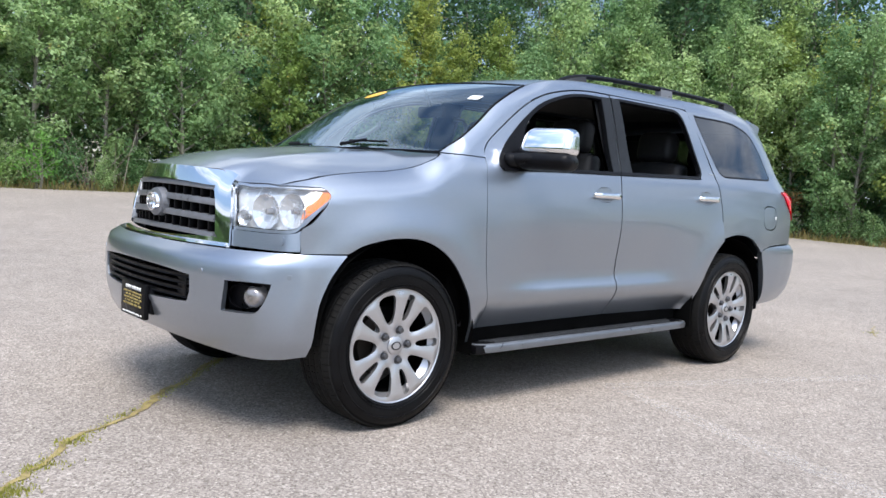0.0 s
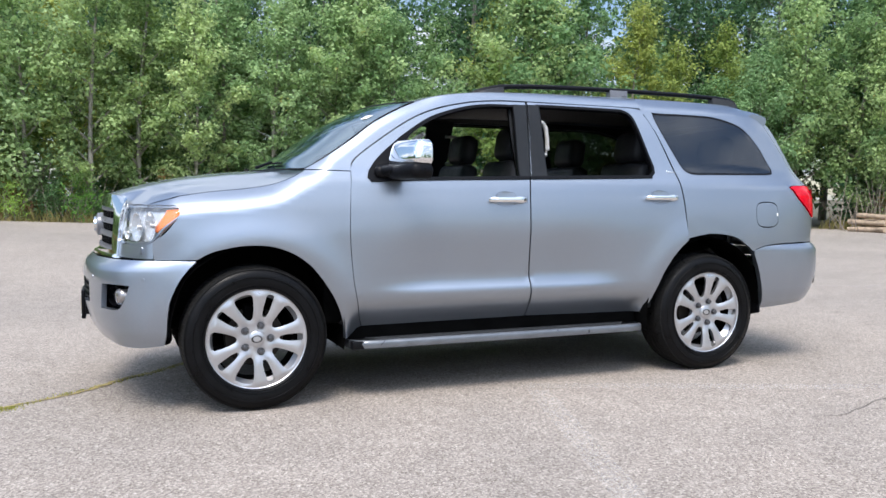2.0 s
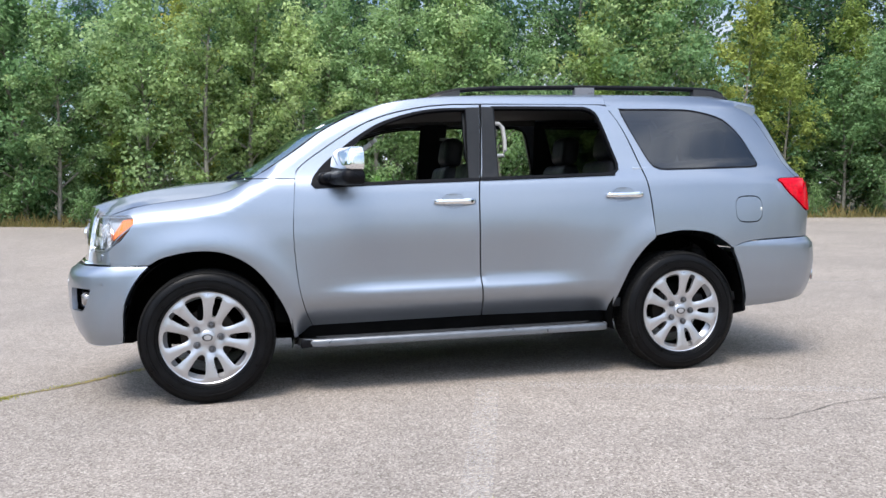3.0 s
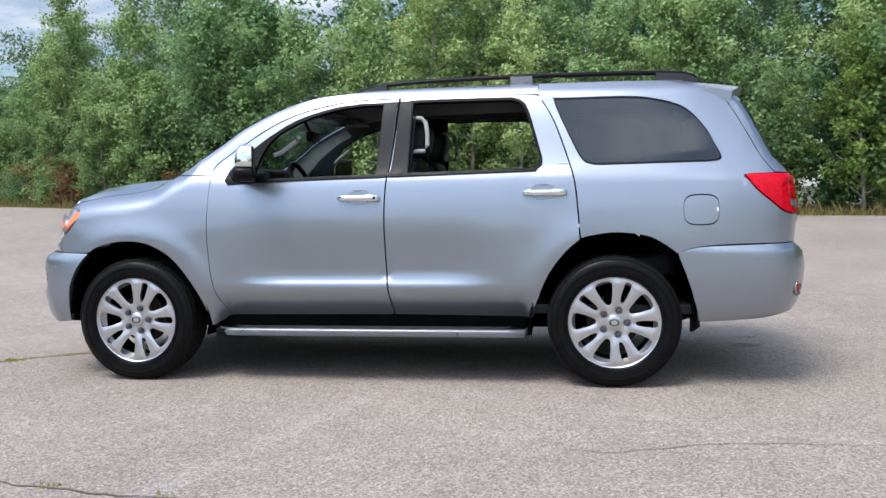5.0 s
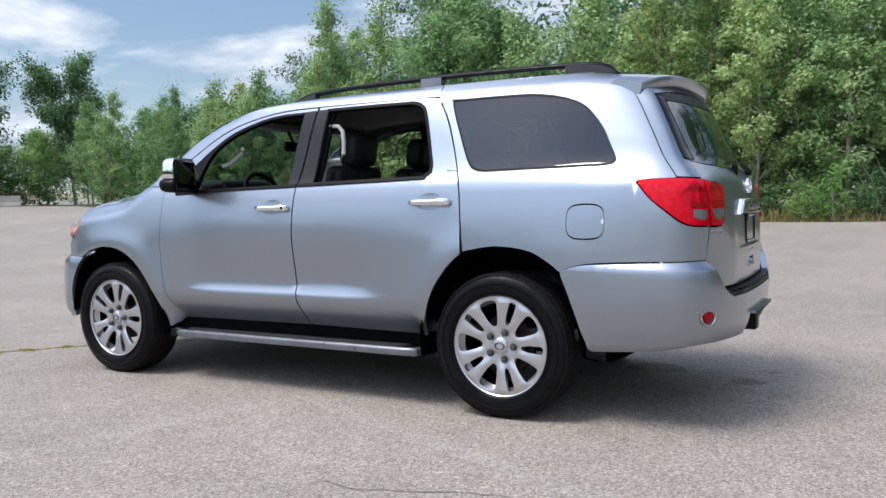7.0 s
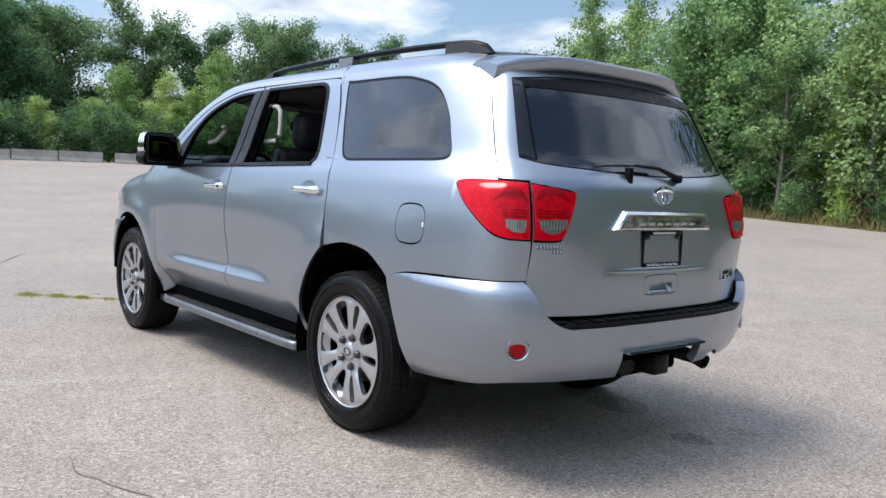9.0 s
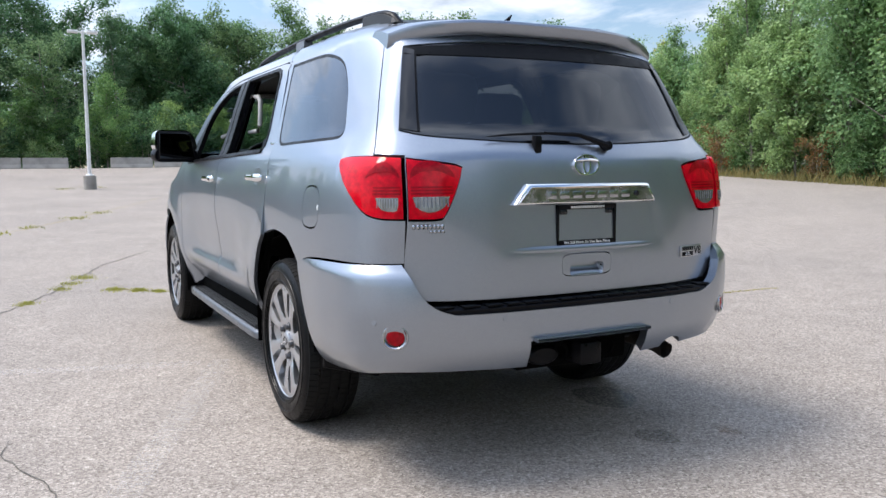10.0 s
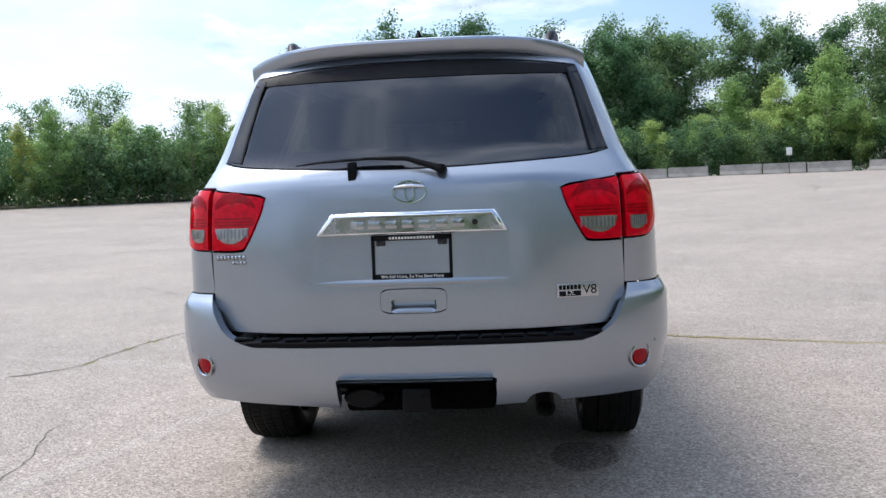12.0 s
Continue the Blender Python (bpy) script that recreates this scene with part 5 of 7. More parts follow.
FACE_REAR = Matrix.Rotation(radians(90), 4, "Z") @ Matrix.Rotation(radians(90), 4, "X")
words("We Sell More, So You Save More", 0.0172, (2.7092, 0, 0.935), FACE_REAR, WHITE, pf, "slogan")
bm = bmesh.new()
for k in range(15):
    y = -0.083 + 0.0115 * k
    box(bm, (2.7075, y, 1.0745), (2.7092, y + 0.0085, 1.0845), 0.0)
part("print_bar", bm, WHITE, pf)
# badges
badge = empty("engine_badge")
badge.parent = hatch
gate_at = lambda y, z: Vector(RU(along(lambda u, v: (RU(u, v)[1],), y, z, 8.0, 12.0), z))
b0, b1 = gate_at(0.530, 0.862), gate_at(0.690, 0.862)
ON_BADGE = Matrix.Translation((b0 + b1) / 2 + Vector((0.004, 0, 0))) @ Matrix.Rotation(math.atan2(b0.x - b1.x, b1.y - b0.y), 4, "Z")
bm = bmesh.new()
box(bm, (-0.004, -0.08, -0.025), (0.004, 0.08, 0.025), 0.0015, ON_BADGE)
part("badge_plate", bm, ALLOY, badge)
bm = bmesh.new()
box(bm, (0.0035, -0.072, -0.021), (0.0048, 0.012, -0.002), 0.0, ON_BADGE)
part("badge_panel", bm, BLACK, badge)
words("5.7L", 0.021, (0, 0, 0), ON_BADGE @ Matrix.Translation((0.0052, -0.030, -0.0115)) @ FACE_REAR, WHITE, badge, "badge_text")
words("V8", 0.050, (0, 0, 0), ON_BADGE @ Matrix.Translation((0.0045, 0.046, 0.0)) @ FACE_REAR, BLACK, badge, "badge_text")
bm = bmesh.new()
for k in range(6):
    box(bm, (0.0035, -0.072 + 0.0145 * k, 0.003), (0.005, -0.061 + 0.0145 * k, 0.020), 0.0, ON_BADGE)
part("badge_bar", bm, BLACK, badge)
bm = bmesh.new()
for k in range(8):
    y = -0.765 + 0.0155 * k
    p = Vector(RU(along(lambda u, z: (RU(u, z)[1],), y, 1.018, 4.0, 8.0), 1.018))
    box(bm, (p.x - 0.002, p.y, 1.012), (p.x + 0.005, p.y + 0.0115, 1.030), 0.0)
for k in range(4):
    y = -0.70 + 0.0155 * k
    p = Vector(RU(along(lambda u, z: (RU(u, z)[1],), y, 1.0, 4.0, 8.0), 1.0))
    box(bm, (p.x - 0.002, p.y, 0.996), (p.x + 0.005, p.y + 0.0115, 1.007), 0.0)
part("dealer_badge", bm, SATIN_CHROME, hatch, "small chrome dealer badge of plain bars")
# wiper
bm = bmesh.new()
wp = [(6.25, 1.350), (6.6, 1.359), (7.0, 1.364), (7.4, 1.366), (7.9, 1.364)]
W3 = [Vector(RU(u, z)) + Vector((0.022, 0, 0.012)) for u, z in wp]
tube(bm, W3, [0.003, 0.005, 0.006, 0.005, 0.004], 6)
arm = [Vector(RU(8.48, 1.330)) + Vector((0.03, 0, 0)), Vector(RU(8.25, 1.350)) + Vector((0.034, 0, 0)), Vector(RU(7.95, 1.366)) + Vector((0.034, 0, 0.008)), Vector(RU(7.3, 1.368)) + Vector((0.030, 0, 0.012))]
tube(bm, arm, [0.015, 0.012, 0.009, 0.006], 8)
hub = [Vector(RU(8.48, 1.328)), Vector(RU(8.48, 1.328)) + Vector((0.036, 0, 0.002))]
tube(bm, hub, [0.022, 0.019], 12)
part("rear_wiper", bm, BLACK, hatch)
bm = bmesh.new()
p = Vector(RU(7.13, 1.335))
box(bm, p + Vector((-0.005, -0.017, -0.045)), p + Vector((0.024, 0.017, 0.034)), 0.006)
part("wiper_park", bm, BLACK, hatch)
# spoiler over the rear window
bm = bmesh.new()
rows = []
n = 36
for k in range(n + 1):
    t = -1 + 2 * k / n
    a = abs(t)
    y = t * 0.695
    drop = 0.05 * a ** 4 + 0.012 * a ** 14
    back = 0.15 * a ** 3
    top = [(2.09 - 0.02 * a, 1.890 - 0.045 * a ** 3), (2.20 - 0.4 * back, 1.884), (2.32 - 0.7 * back, 1.871), (2.405 - back, 1.861), (2.423 - back, 1.855), (2.427 - back, 1.845), (2.413 - back, 1.809), (2.400 - back, 1.799), (2.33 - 0.8 * back, 1.803), (2.24 - 0.5 * back, 1.795)]
    thick = 1 + 0.3 * a ** 6
    rows.append([bm.verts.new((x, y, 1.85 + (z - 1.85) * (thick if z < 1.85 else 1) - drop)) for x, z in top])
for a, b in zip(rows, rows[1:]):
    for i in range(len(a) - 1):
        bm.faces.new((a[i], b[i], b[i + 1], a[i + 1]))
bm.faces.new(rows[0])
bm.faces.new(rows[-1][::-1])
bmesh.ops.recalc_face_normals(bm, faces=bm.faces)
sp = part("roof_spoiler", bm, PAINT, SUV)
bm = bmesh.new()
for v in box(bm, (2.395, -0.12, 1.820), (2.4245, 0.12, 1.842), 0.004):
    v.co.x += 0.39 * (v.co.z - 1.842)
part("brake_light", bm, GREY_TRIM, sp, "dark high brake light")
bm = bmesh.new()
tube(bm, [(2.02, 0, 1.90), (2.06, 0, 1.915), (2.12, 0, 1.945)], [0.03, 0.02, 0.004], 10, 0.5)
part("roof_aerial", bm, BLACK, SUV)
# roof rails: black tubes on grey feet
for s in (-1, 1):
    rr = empty("roof_rail")
    rr.parent = SUV
    bm = bmesh.new()
    P = [(-0.13, 0.60, 1.862), (-0.02, 0.612, 1.900), (0.12, 0.622, 1.925), (0.5, 0.632, 1.94), (1.0, 0.634, 1.945), (1.5, 0.622, 1.944), (1.85, 0.60, 1.940), (2.0, 0.585, 1.932), (2.07, 0.572, 1.912), (2.12, 0.56, 1.868)]
    fy, fz = table([p[0] for p in P], [p[1] for p in P]), table([p[0] for p in P], [p[2] for p in P])
    xs = [-0.13 + 2.25 * k / 40 for k in range(41)]
    tube(bm, [(x, s * fy(x), fz(x) - 0.006) for x in xs], [0.012] + [0.021] * 39 + [0.012], 10, 0.75)
    part("rail_bar", bm, BLACK, rr)
    for x0, x1 in ((-0.13, 0.11), (0.92, 1.06), (1.83, 2.12)):
        bm = bmesh.new()
        m = 8
        rws = []
        for k in range(m + 1):
            x = x0 + (x1 - x0) * k / m
            zt = fz(x) - 0.002
            zb = roof(x, fy(x))[2] - 0.01
            rws.append([bm.verts.new((x, s * (fy(x) + d), z)) for d, z in ((-0.026, zb), (-0.023, zt - 0.008), (-0.008, zt + 0.004), (0.008, zt + 0.004), (0.023, zt - 0.008), (0.028, zb))])
        for a, b in zip(rws, rws[1:]):
            for i in range(5):
                bm.faces.new((a[i], b[i], b[i + 1], a[i + 1]))
        bm.faces.new(rws[0])
        bm.faces.new(rws[-1][::-1])
        bmesh.ops.recalc_face_normals(bm, faces=bm.faces)
        part("rail_foot", bm, GREY_BAR if 0.5 < x0 < 1.5 else RIB, rr)
# rear bumper with step pad
rb = empty("rear_bumper")
rb.parent = SUV
RL = REAR_LOW
edge_l = [(0.0, 0.83, 1), (0.02, 0.75), (0.04, 0.62), (0.06, 0.50), (0.12, 0.40, 1)]
top_l = [(2.95, 0.880, 1), (3.02, 0.82), (3.2, 0.74), (3.5, 0.692), (3.9, 0.685)]
bot = [(0.12, 0.40, 1), (1.5, 0.42), (2.6, 0.45), (3.6, 0.448), (4.72, 0.44, 1), (4.75, 0.53), (4.86, 0.556), (6.0, 0.558), (7.14, 0.556), (7.25, 0.53), (7.28, 0.44, 1), (7.75, 0.445, 1), (7.82, 0.475), (8.0, 0.487), (8.18, 0.475), (8.25, 0.45, 1), (9.4, 0.45), (10.5, 0.42), (11.88, 0.40, 1)]
rbp = bot + [(12 - p[0], *p[1:]) for p in edge_l[::-1]][1:] + [(11.6, 0.862), (10.5, 0.874)] + [(12 - p[0], *p[1:]) for p in top_l] + [(6.0, 0.684)] + top_l[::-1] + [(1.5, 0.874), (0.4, 0.862)] + edge_l[:-1]
panel("bumper_skin", rbp, RL, PAINT, rb, ROUT, step=0.03, gap=0.003, flange=0.04, rim=0.04)
bm = bmesh.new()
rows = []
for k in range(33):
    u = 3.26 + (8.74 - 3.26) * k / 32
    p = Vector(RL(u, 0.70))
    q = Vector(RU(4.75 + 6.5 * k / 32, 0.71))
    rows.append([bm.verts.new(v) for v in ((p.x - 0.012, p.y, 0.678), (p.x - 0.006, p.y, 0.700), (p.x - 0.02, p.y, 0.708), (min(q.x, p.x - 0.05) - 0.03, p.y * 0.985, 0.712), (2.45, p.y * 0.94, 0.715))])
for a, b in zip(rows, rows[1:]):
    for i in range(4):
        bm.faces.new((a[i], b[i], b[i + 1], a[i + 1]))
part("step_pad", bm, BLACK, rb, "black ribbed step pad")
for k in range(16):
    u = 3.45 + (8.55 - 3.45) * k / 15
    p = Vector(RL(u, 0.70))
    bm = bmesh.new()
    box(bm, (p.x - 0.060, p.y - 0.036, 0.708), (p.x - 0.012, p.y + 0.036, 0.7155), 0.003)
    part("tread_block", bm, BLACK, rb)
def square_to(where, u, z):
    """A frame on a surface whose x axis points straight out of it."""
    p = Vector(where(u, z))
    n = (Vector(where(u + 0.02, z)) - Vector(where(u - 0.02, z))).cross(Vector((0, 0, 1))).normalized()
    n = n if n.x > 0 else -n
    return Matrix.Translation(p) @ Matrix.Rotation(math.atan2(n.y, n.x), 4, "Z")


for side_s, u in ((-1, 2.72), (1, 12 - 2.72)):
    M = square_to(RL, u, 0.607)
    bm = bmesh.new()
    lathe(bm, [(0.052, -0.004), (0.050, 0.005), (0.045, 0.0065), (0.041, 0.003), (0.040, -0.004)], 32, "x", M)
    bowl_ring = part("reflector_bowl", bm, SATIN_CHROME, rb, "bright ring round the reflector")
    bm = bmesh.new()
    lathe(bm, [(0.0, 0.0055), (0.022, 0.0045), (0.033, 0.002), (0.037, -0.004)], 28, "x", M)
    part("reflector", bm, RED_DARK, bowl_ring, "round red reflector")
    for us in (2.35, 4.25):
        bm = bmesh.new()
        lathe(bm, [(0.0, 0.0015), (0.010, 0.0015), (0.0115, -0.003)], 20, "x", square_to(RL, us if side_s < 0 else 12 - us, 0.66))
        part("parking_sensor", bm, PAINT, rb)
strip("notch_trim", RL, 4.80, 7.20, 0.553, 0.566, 0.03, PAINT, rb, 0.007)
# tow hitch and exhaust in the gap
hitch = empty("tow_hitch")
hitch.parent = SUV
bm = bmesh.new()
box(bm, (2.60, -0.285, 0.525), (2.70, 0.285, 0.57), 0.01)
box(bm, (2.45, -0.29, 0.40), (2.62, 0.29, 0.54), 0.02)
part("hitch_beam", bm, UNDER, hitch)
bm = bmesh.new()
box(bm, (2.60, -0.055, 0.425), (2.745, 0.055, 0.52), 0.012)
part("hitch_cover", bm, BLACK, hitch, "black plastic receiver cover")
bm = bmesh.new()
lathe(bm, [(0.05, 0.0), (0.062, 0.03), (0.062, 0.09), (0.05, 0.10), (0.0, 0.10)], 20, "x", Matrix.Translation((2.60, -0.205, 0.475)) @ Matrix.Diagonal((1, 1.25, 0.62, 1)))
part("trailer_socket", bm, BLACK, hitch)
for y in (-0.115, 0.125):
    bm = bmesh.new()
    ringp = [(0.034 + 0.008 * math.cos(t), 0.008 * math.sin(t)) for t in [2 * math.pi * i / 8 for i in range(8)]]
    lathe(bm, ringp, 20, "x", Matrix.Translation((2.68, y, 0.478)), closed=True)
    part("chain_loop", bm, UNDER, hitch)
bm = bmesh.new()
tube(bm, [(2.2, 0.50, 0.43), (2.5, 0.485, 0.437), (2.60, 0.48, 0.432), (2.665, 0.48, 0.415)], [0.036, 0.036, 0.036, 0.037], 20, 1.0, cap=False)
tube(bm, [(2.668, 0.48, 0.4145), (2.60, 0.48, 0.432), (2.5, 0.485, 0.437)], [0.033, 0.032, 0.032], 20, 1.0, cap=False)
part("exhaust_pipe", bm, RUST, SUV, "rusty exhaust tip")
# underbody and axle; the wide and front boxes are added to block light beneath
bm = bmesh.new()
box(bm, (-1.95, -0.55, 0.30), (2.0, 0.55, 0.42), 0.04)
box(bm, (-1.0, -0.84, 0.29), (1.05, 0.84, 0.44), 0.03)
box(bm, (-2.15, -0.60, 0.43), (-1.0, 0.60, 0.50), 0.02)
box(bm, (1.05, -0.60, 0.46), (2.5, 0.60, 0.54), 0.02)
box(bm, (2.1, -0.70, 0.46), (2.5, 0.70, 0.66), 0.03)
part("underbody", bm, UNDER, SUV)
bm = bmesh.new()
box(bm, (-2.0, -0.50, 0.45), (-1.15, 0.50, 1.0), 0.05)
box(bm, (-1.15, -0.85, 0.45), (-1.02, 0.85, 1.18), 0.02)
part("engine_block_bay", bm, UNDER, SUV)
bm = bmesh.new()
tube(bm, [(AXLE, -0.8, 0.40), (AXLE, -0.2, 0.40), (AXLE, 0.2, 0.40), (AXLE, 0.8, 0.40)], [0.045, 0.06, 0.06, 0.045], 12)
bmesh.ops.create_uvsphere(bm, u_segments=16, v_segments=10, radius=0.15, matrix=Matrix.Translation((AXLE, 0.1, 0.38)))
tube(bm, [(1.95, -0.40, 0.40), (2.1, -0.1, 0.40), (2.1, 0.3, 0.40)], [0.09, 0.10, 0.09], 14)
part("rear_axle", bm, UNDER, SUV)


# ---- wheels ----
def wheel_parts():
    """A wheel at the origin, its outer face towards -y."""
    w = empty("wheel")
    w.parent = SUV
    bm = bmesh.new()
    prof = [(0.272, 0.112), (0.284, 0.128), (0.312, 0.137), (0.35, 0.137), (0.378, 0.128), (0.393, 0.112), (0.399, 0.09), (0.402, 0.05), (0.402, 0.0)]
    prof = [(r, -a) for r, a in prof] + [(r, a) for r, a in prof[::-1][1:]]
    lathe(bm, prof, 72, "y")
    for f in list(bm.faces):
        f.smooth = True
    ty = part("tyre", bm, RUBBER, w, "black all-season tyre")
    bm = bmesh.new()
    for rr, dy in ((0.302, -0.1375), (0.345, -0.1395), (0.290, -0.1325)):
        lathe(bm, [(rr - 0.004, dy + 0.002), (rr - 0.002, dy - 0.0015), (rr + 0.002, dy - 0.0015), (rr + 0.004, dy + 0.002)], 72, "y")
    part("sidewall_ring", bm, RUBBER, ty)
    # tread lugs round the shoulders and crown
    bm = bmesh.new()
    n = 80
    for k in range(n):
        t0 = 2 * math.pi * k / n
        for y0, y1, sk in ((-0.124, -0.078, 0.02), (-0.070, -0.027, -0.02), (-0.020, 0.020, 0.0), (0.027, 0.070, 0.02), (0.078, 0.124, -0.02)):
            half = 0.90 * math.pi / n
            vs = []
            for r, yy, tt in ((0.398, y0, -half), (0.398, y1, -half), (0.398, y1, half), (0.398, y0, half), (0.4042, y0 + 0.003, -half * 0.96), (0.4042, y1 - 0.003, -half * 0.96), (0.4042, y1 - 0.003, half * 0.96), (0.4042, y0 + 0.003, half * 0.96)):
                rr = r - (0.010 if abs(yy) > 0.11 else 0)
                a = t0 + tt + sk
                vs.append(bm.verts.new((rr * math.cos(a), yy, rr * math.sin(a))))
            for f in ((4, 5, 6, 7), (0, 1, 5, 4), (1, 2, 6, 5), (2, 3, 7, 6), (3, 0, 4, 7)):
                bm.faces.new([vs[i] for i in f])
    bmesh.ops.recalc_face_normals(bm, faces=bm.faces)
    part("tread", bm, TREAD, ty, smooth=False)
    bm = bmesh.new()
    # rim barrel and lip
    lathe(bm, [(0.25, 0.11), (0.235, 0.06), (0.228, -0.05), (0.236, -0.07)], 72, "y")
    part("barrel", bm, UNDER, w)
    bm = bmesh.new()
    lathe(bm, [(0.236, -0.07), (0.262, -0.098), (0.272, -0.1195), (0.2775, -0.1225), (0.2795, -0.119), (0.2795, -0.10)], 72, "y")
    part("rim", bm, ALLOY, w, "bright alloy rim")
    bm = bmesh.new()
    lathe(bm, [(0.0, -0.02), (0.16, -0.02), (0.165, -0.005), (0.165, 0.02)], 48, "y")
    part("brake_disc", bm, RUST, w)
    bm = bmesh.new()
    box(bm, (-0.06, -0.045, 0.09), (0.06, 0.04, 0.185), 0.015)
    part("brake_caliper", bm, UNDER, w)
    # the cast face: ten broad spokes in five pairs, slots within a pair and wedge gaps between pairs
    face_y = table([0.0, 0.06, 0.10, 0.16, 0.22, 0.255, 0.276], [-0.104, -0.104, -0.107, -0.113, -0.118, -0.1205, -0.1185])

    def face(x, z):
        r, t = math.hypot(x, z), math.atan2(z, x)
        crown = (0.006 * math.cos(10 * t - math.pi) + 0.006 * math.cos(5 * t)) * ease((r - 0.085) / 0.06) * (1 - ease((r - 0.235) / 0.035))
        pit = 0.006 * sum(math.exp(-((x - 0.077 * math.cos(k * 2 * math.pi / 5)) ** 2 + (z - 0.077 * math.sin(k * 2 * math.pi / 5)) ** 2) / 0.0007) for k in range(5))
        return (x, face_y(r) - crown + pit, z)

    def polar(a, pts):
        return [(r * math.cos(radians(a + d)), r * math.sin(radians(a + d)), *c) for r, d, *c in pts]

    gaps = []
    for k in range(5):
        gaps.append(polar(72 * k, [(0.124, 0), (0.130, 4), (0.165, 6.0), (0.215, 5.4), (0.250, 4.4), (0.257, 0), (0.250, -4.4), (0.215, -5.4), (0.165, -6.0), (0.130, -4)]))
        gaps.append(polar(72 * k + 36, [(0.108, 0), (0.116, 7), (0.15, 11.2), (0.19, 12.6), (0.235, 12.6), (0.250, 10.5), (0.255, 0), (0.250, -10.5), (0.235, -12.6), (0.19, -12.6), (0.15, -11.2), (0.116, -7)]))
    panel("spokes", [(0.2745 * math.cos(2 * math.pi * k / 36), 0.2745 * math.sin(2 * math.pi * k / 36)) for k in range(36)], face, ALLOY, w, (0, -1, 0), holes=gaps, step=0.011, gap=0, flange=0.034, rim=0.012, label="bright alloy wheel face with paired spokes")
    bm = bmesh.new()
    lathe(bm, [(0.047, -0.095), (0.044, -0.110), (0.038, -0.1145), (0.02, -0.117), (0.0, -0.118)], 32, "y")
    cap = part("hub_cap", bm, ALLOY, w, "plain alloy centre cap")
    bm = bmesh.new()
    lathe(bm, [(0.018, -0.116), (0.020, -0.120), (0.026, -0.119), (0.028, -0.114)], 28, "y", Matrix.Diagonal((1.15, 1, 0.8, 1)))
    part("cap_mark", bm, ALLOY_DARK, cap)
    for k in range(5):
        t = radians(72 * k)
        c = Matrix.Translation((0.077 * math.cos(t), 0, 0.077 * math.sin(t)))
        bm = bmesh.new()
        lathe(bm, [(0.0225, -0.09), (0.0215, -0.106), (0.0185, -0.1062)], 20, "y", c)
        part("nut_well", bm, ALLOY_DARK, w)
        bm = bmesh.new()
        lathe(bm, [(0.0165, -0.09), (0.0160, -0.116), (0.0135, -0.122), (0.006, -0.1235), (0.0, -0.1235)], 8, "y", c)
        part("lug_nut", bm, ALLOY_DARK, w)
    return w


WHEEL = wheel_parts()
spots = [(-AXLE, -1, 0), (AXLE, -1, 2), (-AXLE, 1, -8), (AXLE, 1, 30)]
for i, (ax, s, turn) in enumerate(spots):
    m = Matrix.Translation((ax, s * 0.832, HUB_Z)) @ (Matrix.Rotation(math.pi, 4, "Z") if s > 0 else Matrix.Identity(4)) @ Matrix.Rotation(radians(turn), 4, "Y")
    if i == 0:
        WHEEL.matrix_basis = m
    else:
        copy_thing(WHEEL, m)


# ---- cabin ----
def rounded_block(size, bevel, m, bm=None, seg=3, bulge=0.0):
    bm = bm or bmesh.new()
    box(bm, (-size[0] / 2, -size[1] / 2, -size[2] / 2), (size[0] / 2, size[1] / 2, size[2] / 2), bevel, m, seg)
    return bm


def seat(x, y, width, rest=True):
    st = empty("car_seat", (x, y, 0.0))
    st.parent = SUV
    part("seat_cushion", rounded_block((0.52, width, 0.18), 0.05, pose(0, 0, 0.70, 0, -6, 0)), LEATHER, st)
    part("seat_base", rounded_block((0.46, width * 0.8, 0.28), 0.03, pose(0, 0, 0.56)), BLACK, st)
    bm = rounded_block((0.14, width, 0.72), 0.055, pose(0.30, 0, 1.09, 0, 12, 0), None, 5)
    for q in (-1, 1):
        rounded_block((0.15, 0.08, 0.5), 0.035, pose(0.26, q * (width / 2 - 0.05), 1.02, 0, 14, 0), bm)
    part("seat_back", bm, LEATHER, st)
    if rest:
        for q in ((0,) if width < 0.6 else (-width * 0.28, width * 0.28)):
            part("headrest", rounded_block((0.15, 0.31, 0.23), 0.062, pose(0.405, q, 1.555, 0, 10, 0), None, 6), LEATHER, st)
            for d in (-0.06, 0.06):
                bm = bmesh.new()
                tube(bm, [(0.365, q + d, 1.40), (0.395, q + d, 1.50)], [0.007, 0.007], 8)
                part("headrest_post", bm, CHROME, st)
    return st


seat(-0.12, -0.42, 0.52)
seat(-0.12, 0.42, 0.52)
seat(0.86, -0.44, 0.55)
seat(0.86, 0.44, 0.55)
seat(1.70, 0.0, 1.25)
bm = bmesh.new()
rounded_block((0.5, 1.62, 0.38), 0.1, pose(-1.02, 0, 1.145, 0, 6, 0), bm)
rounded_block((0.26, 0.52, 0.12), 0.05, pose(-0.82, -0.42, 1.325), bm)
part("dashboard", bm, GREY_TRIM, SUV)
bm = bmesh.new()
rounded_block((0.9, 0.28, 0.3), 0.05, pose(-0.45, 0, 0.72), bm)
part("centre_console", bm, GREY_TRIM, SUV)
bm = bmesh.new()
ringp = [(0.185 + 0.016 * math.cos(t), 0.016 * math.sin(t)) for t in [2 * math.pi * i / 10 for i in range(10)]]
MW = pose(-0.545, -0.42, 1.255, 0, -24, 0)
lathe(bm, ringp, 40, "x", MW, closed=True)
lathe(bm, [(0.0, 0.02), (0.06, 0.02), (0.07, -0.01)], 24, "x", MW)
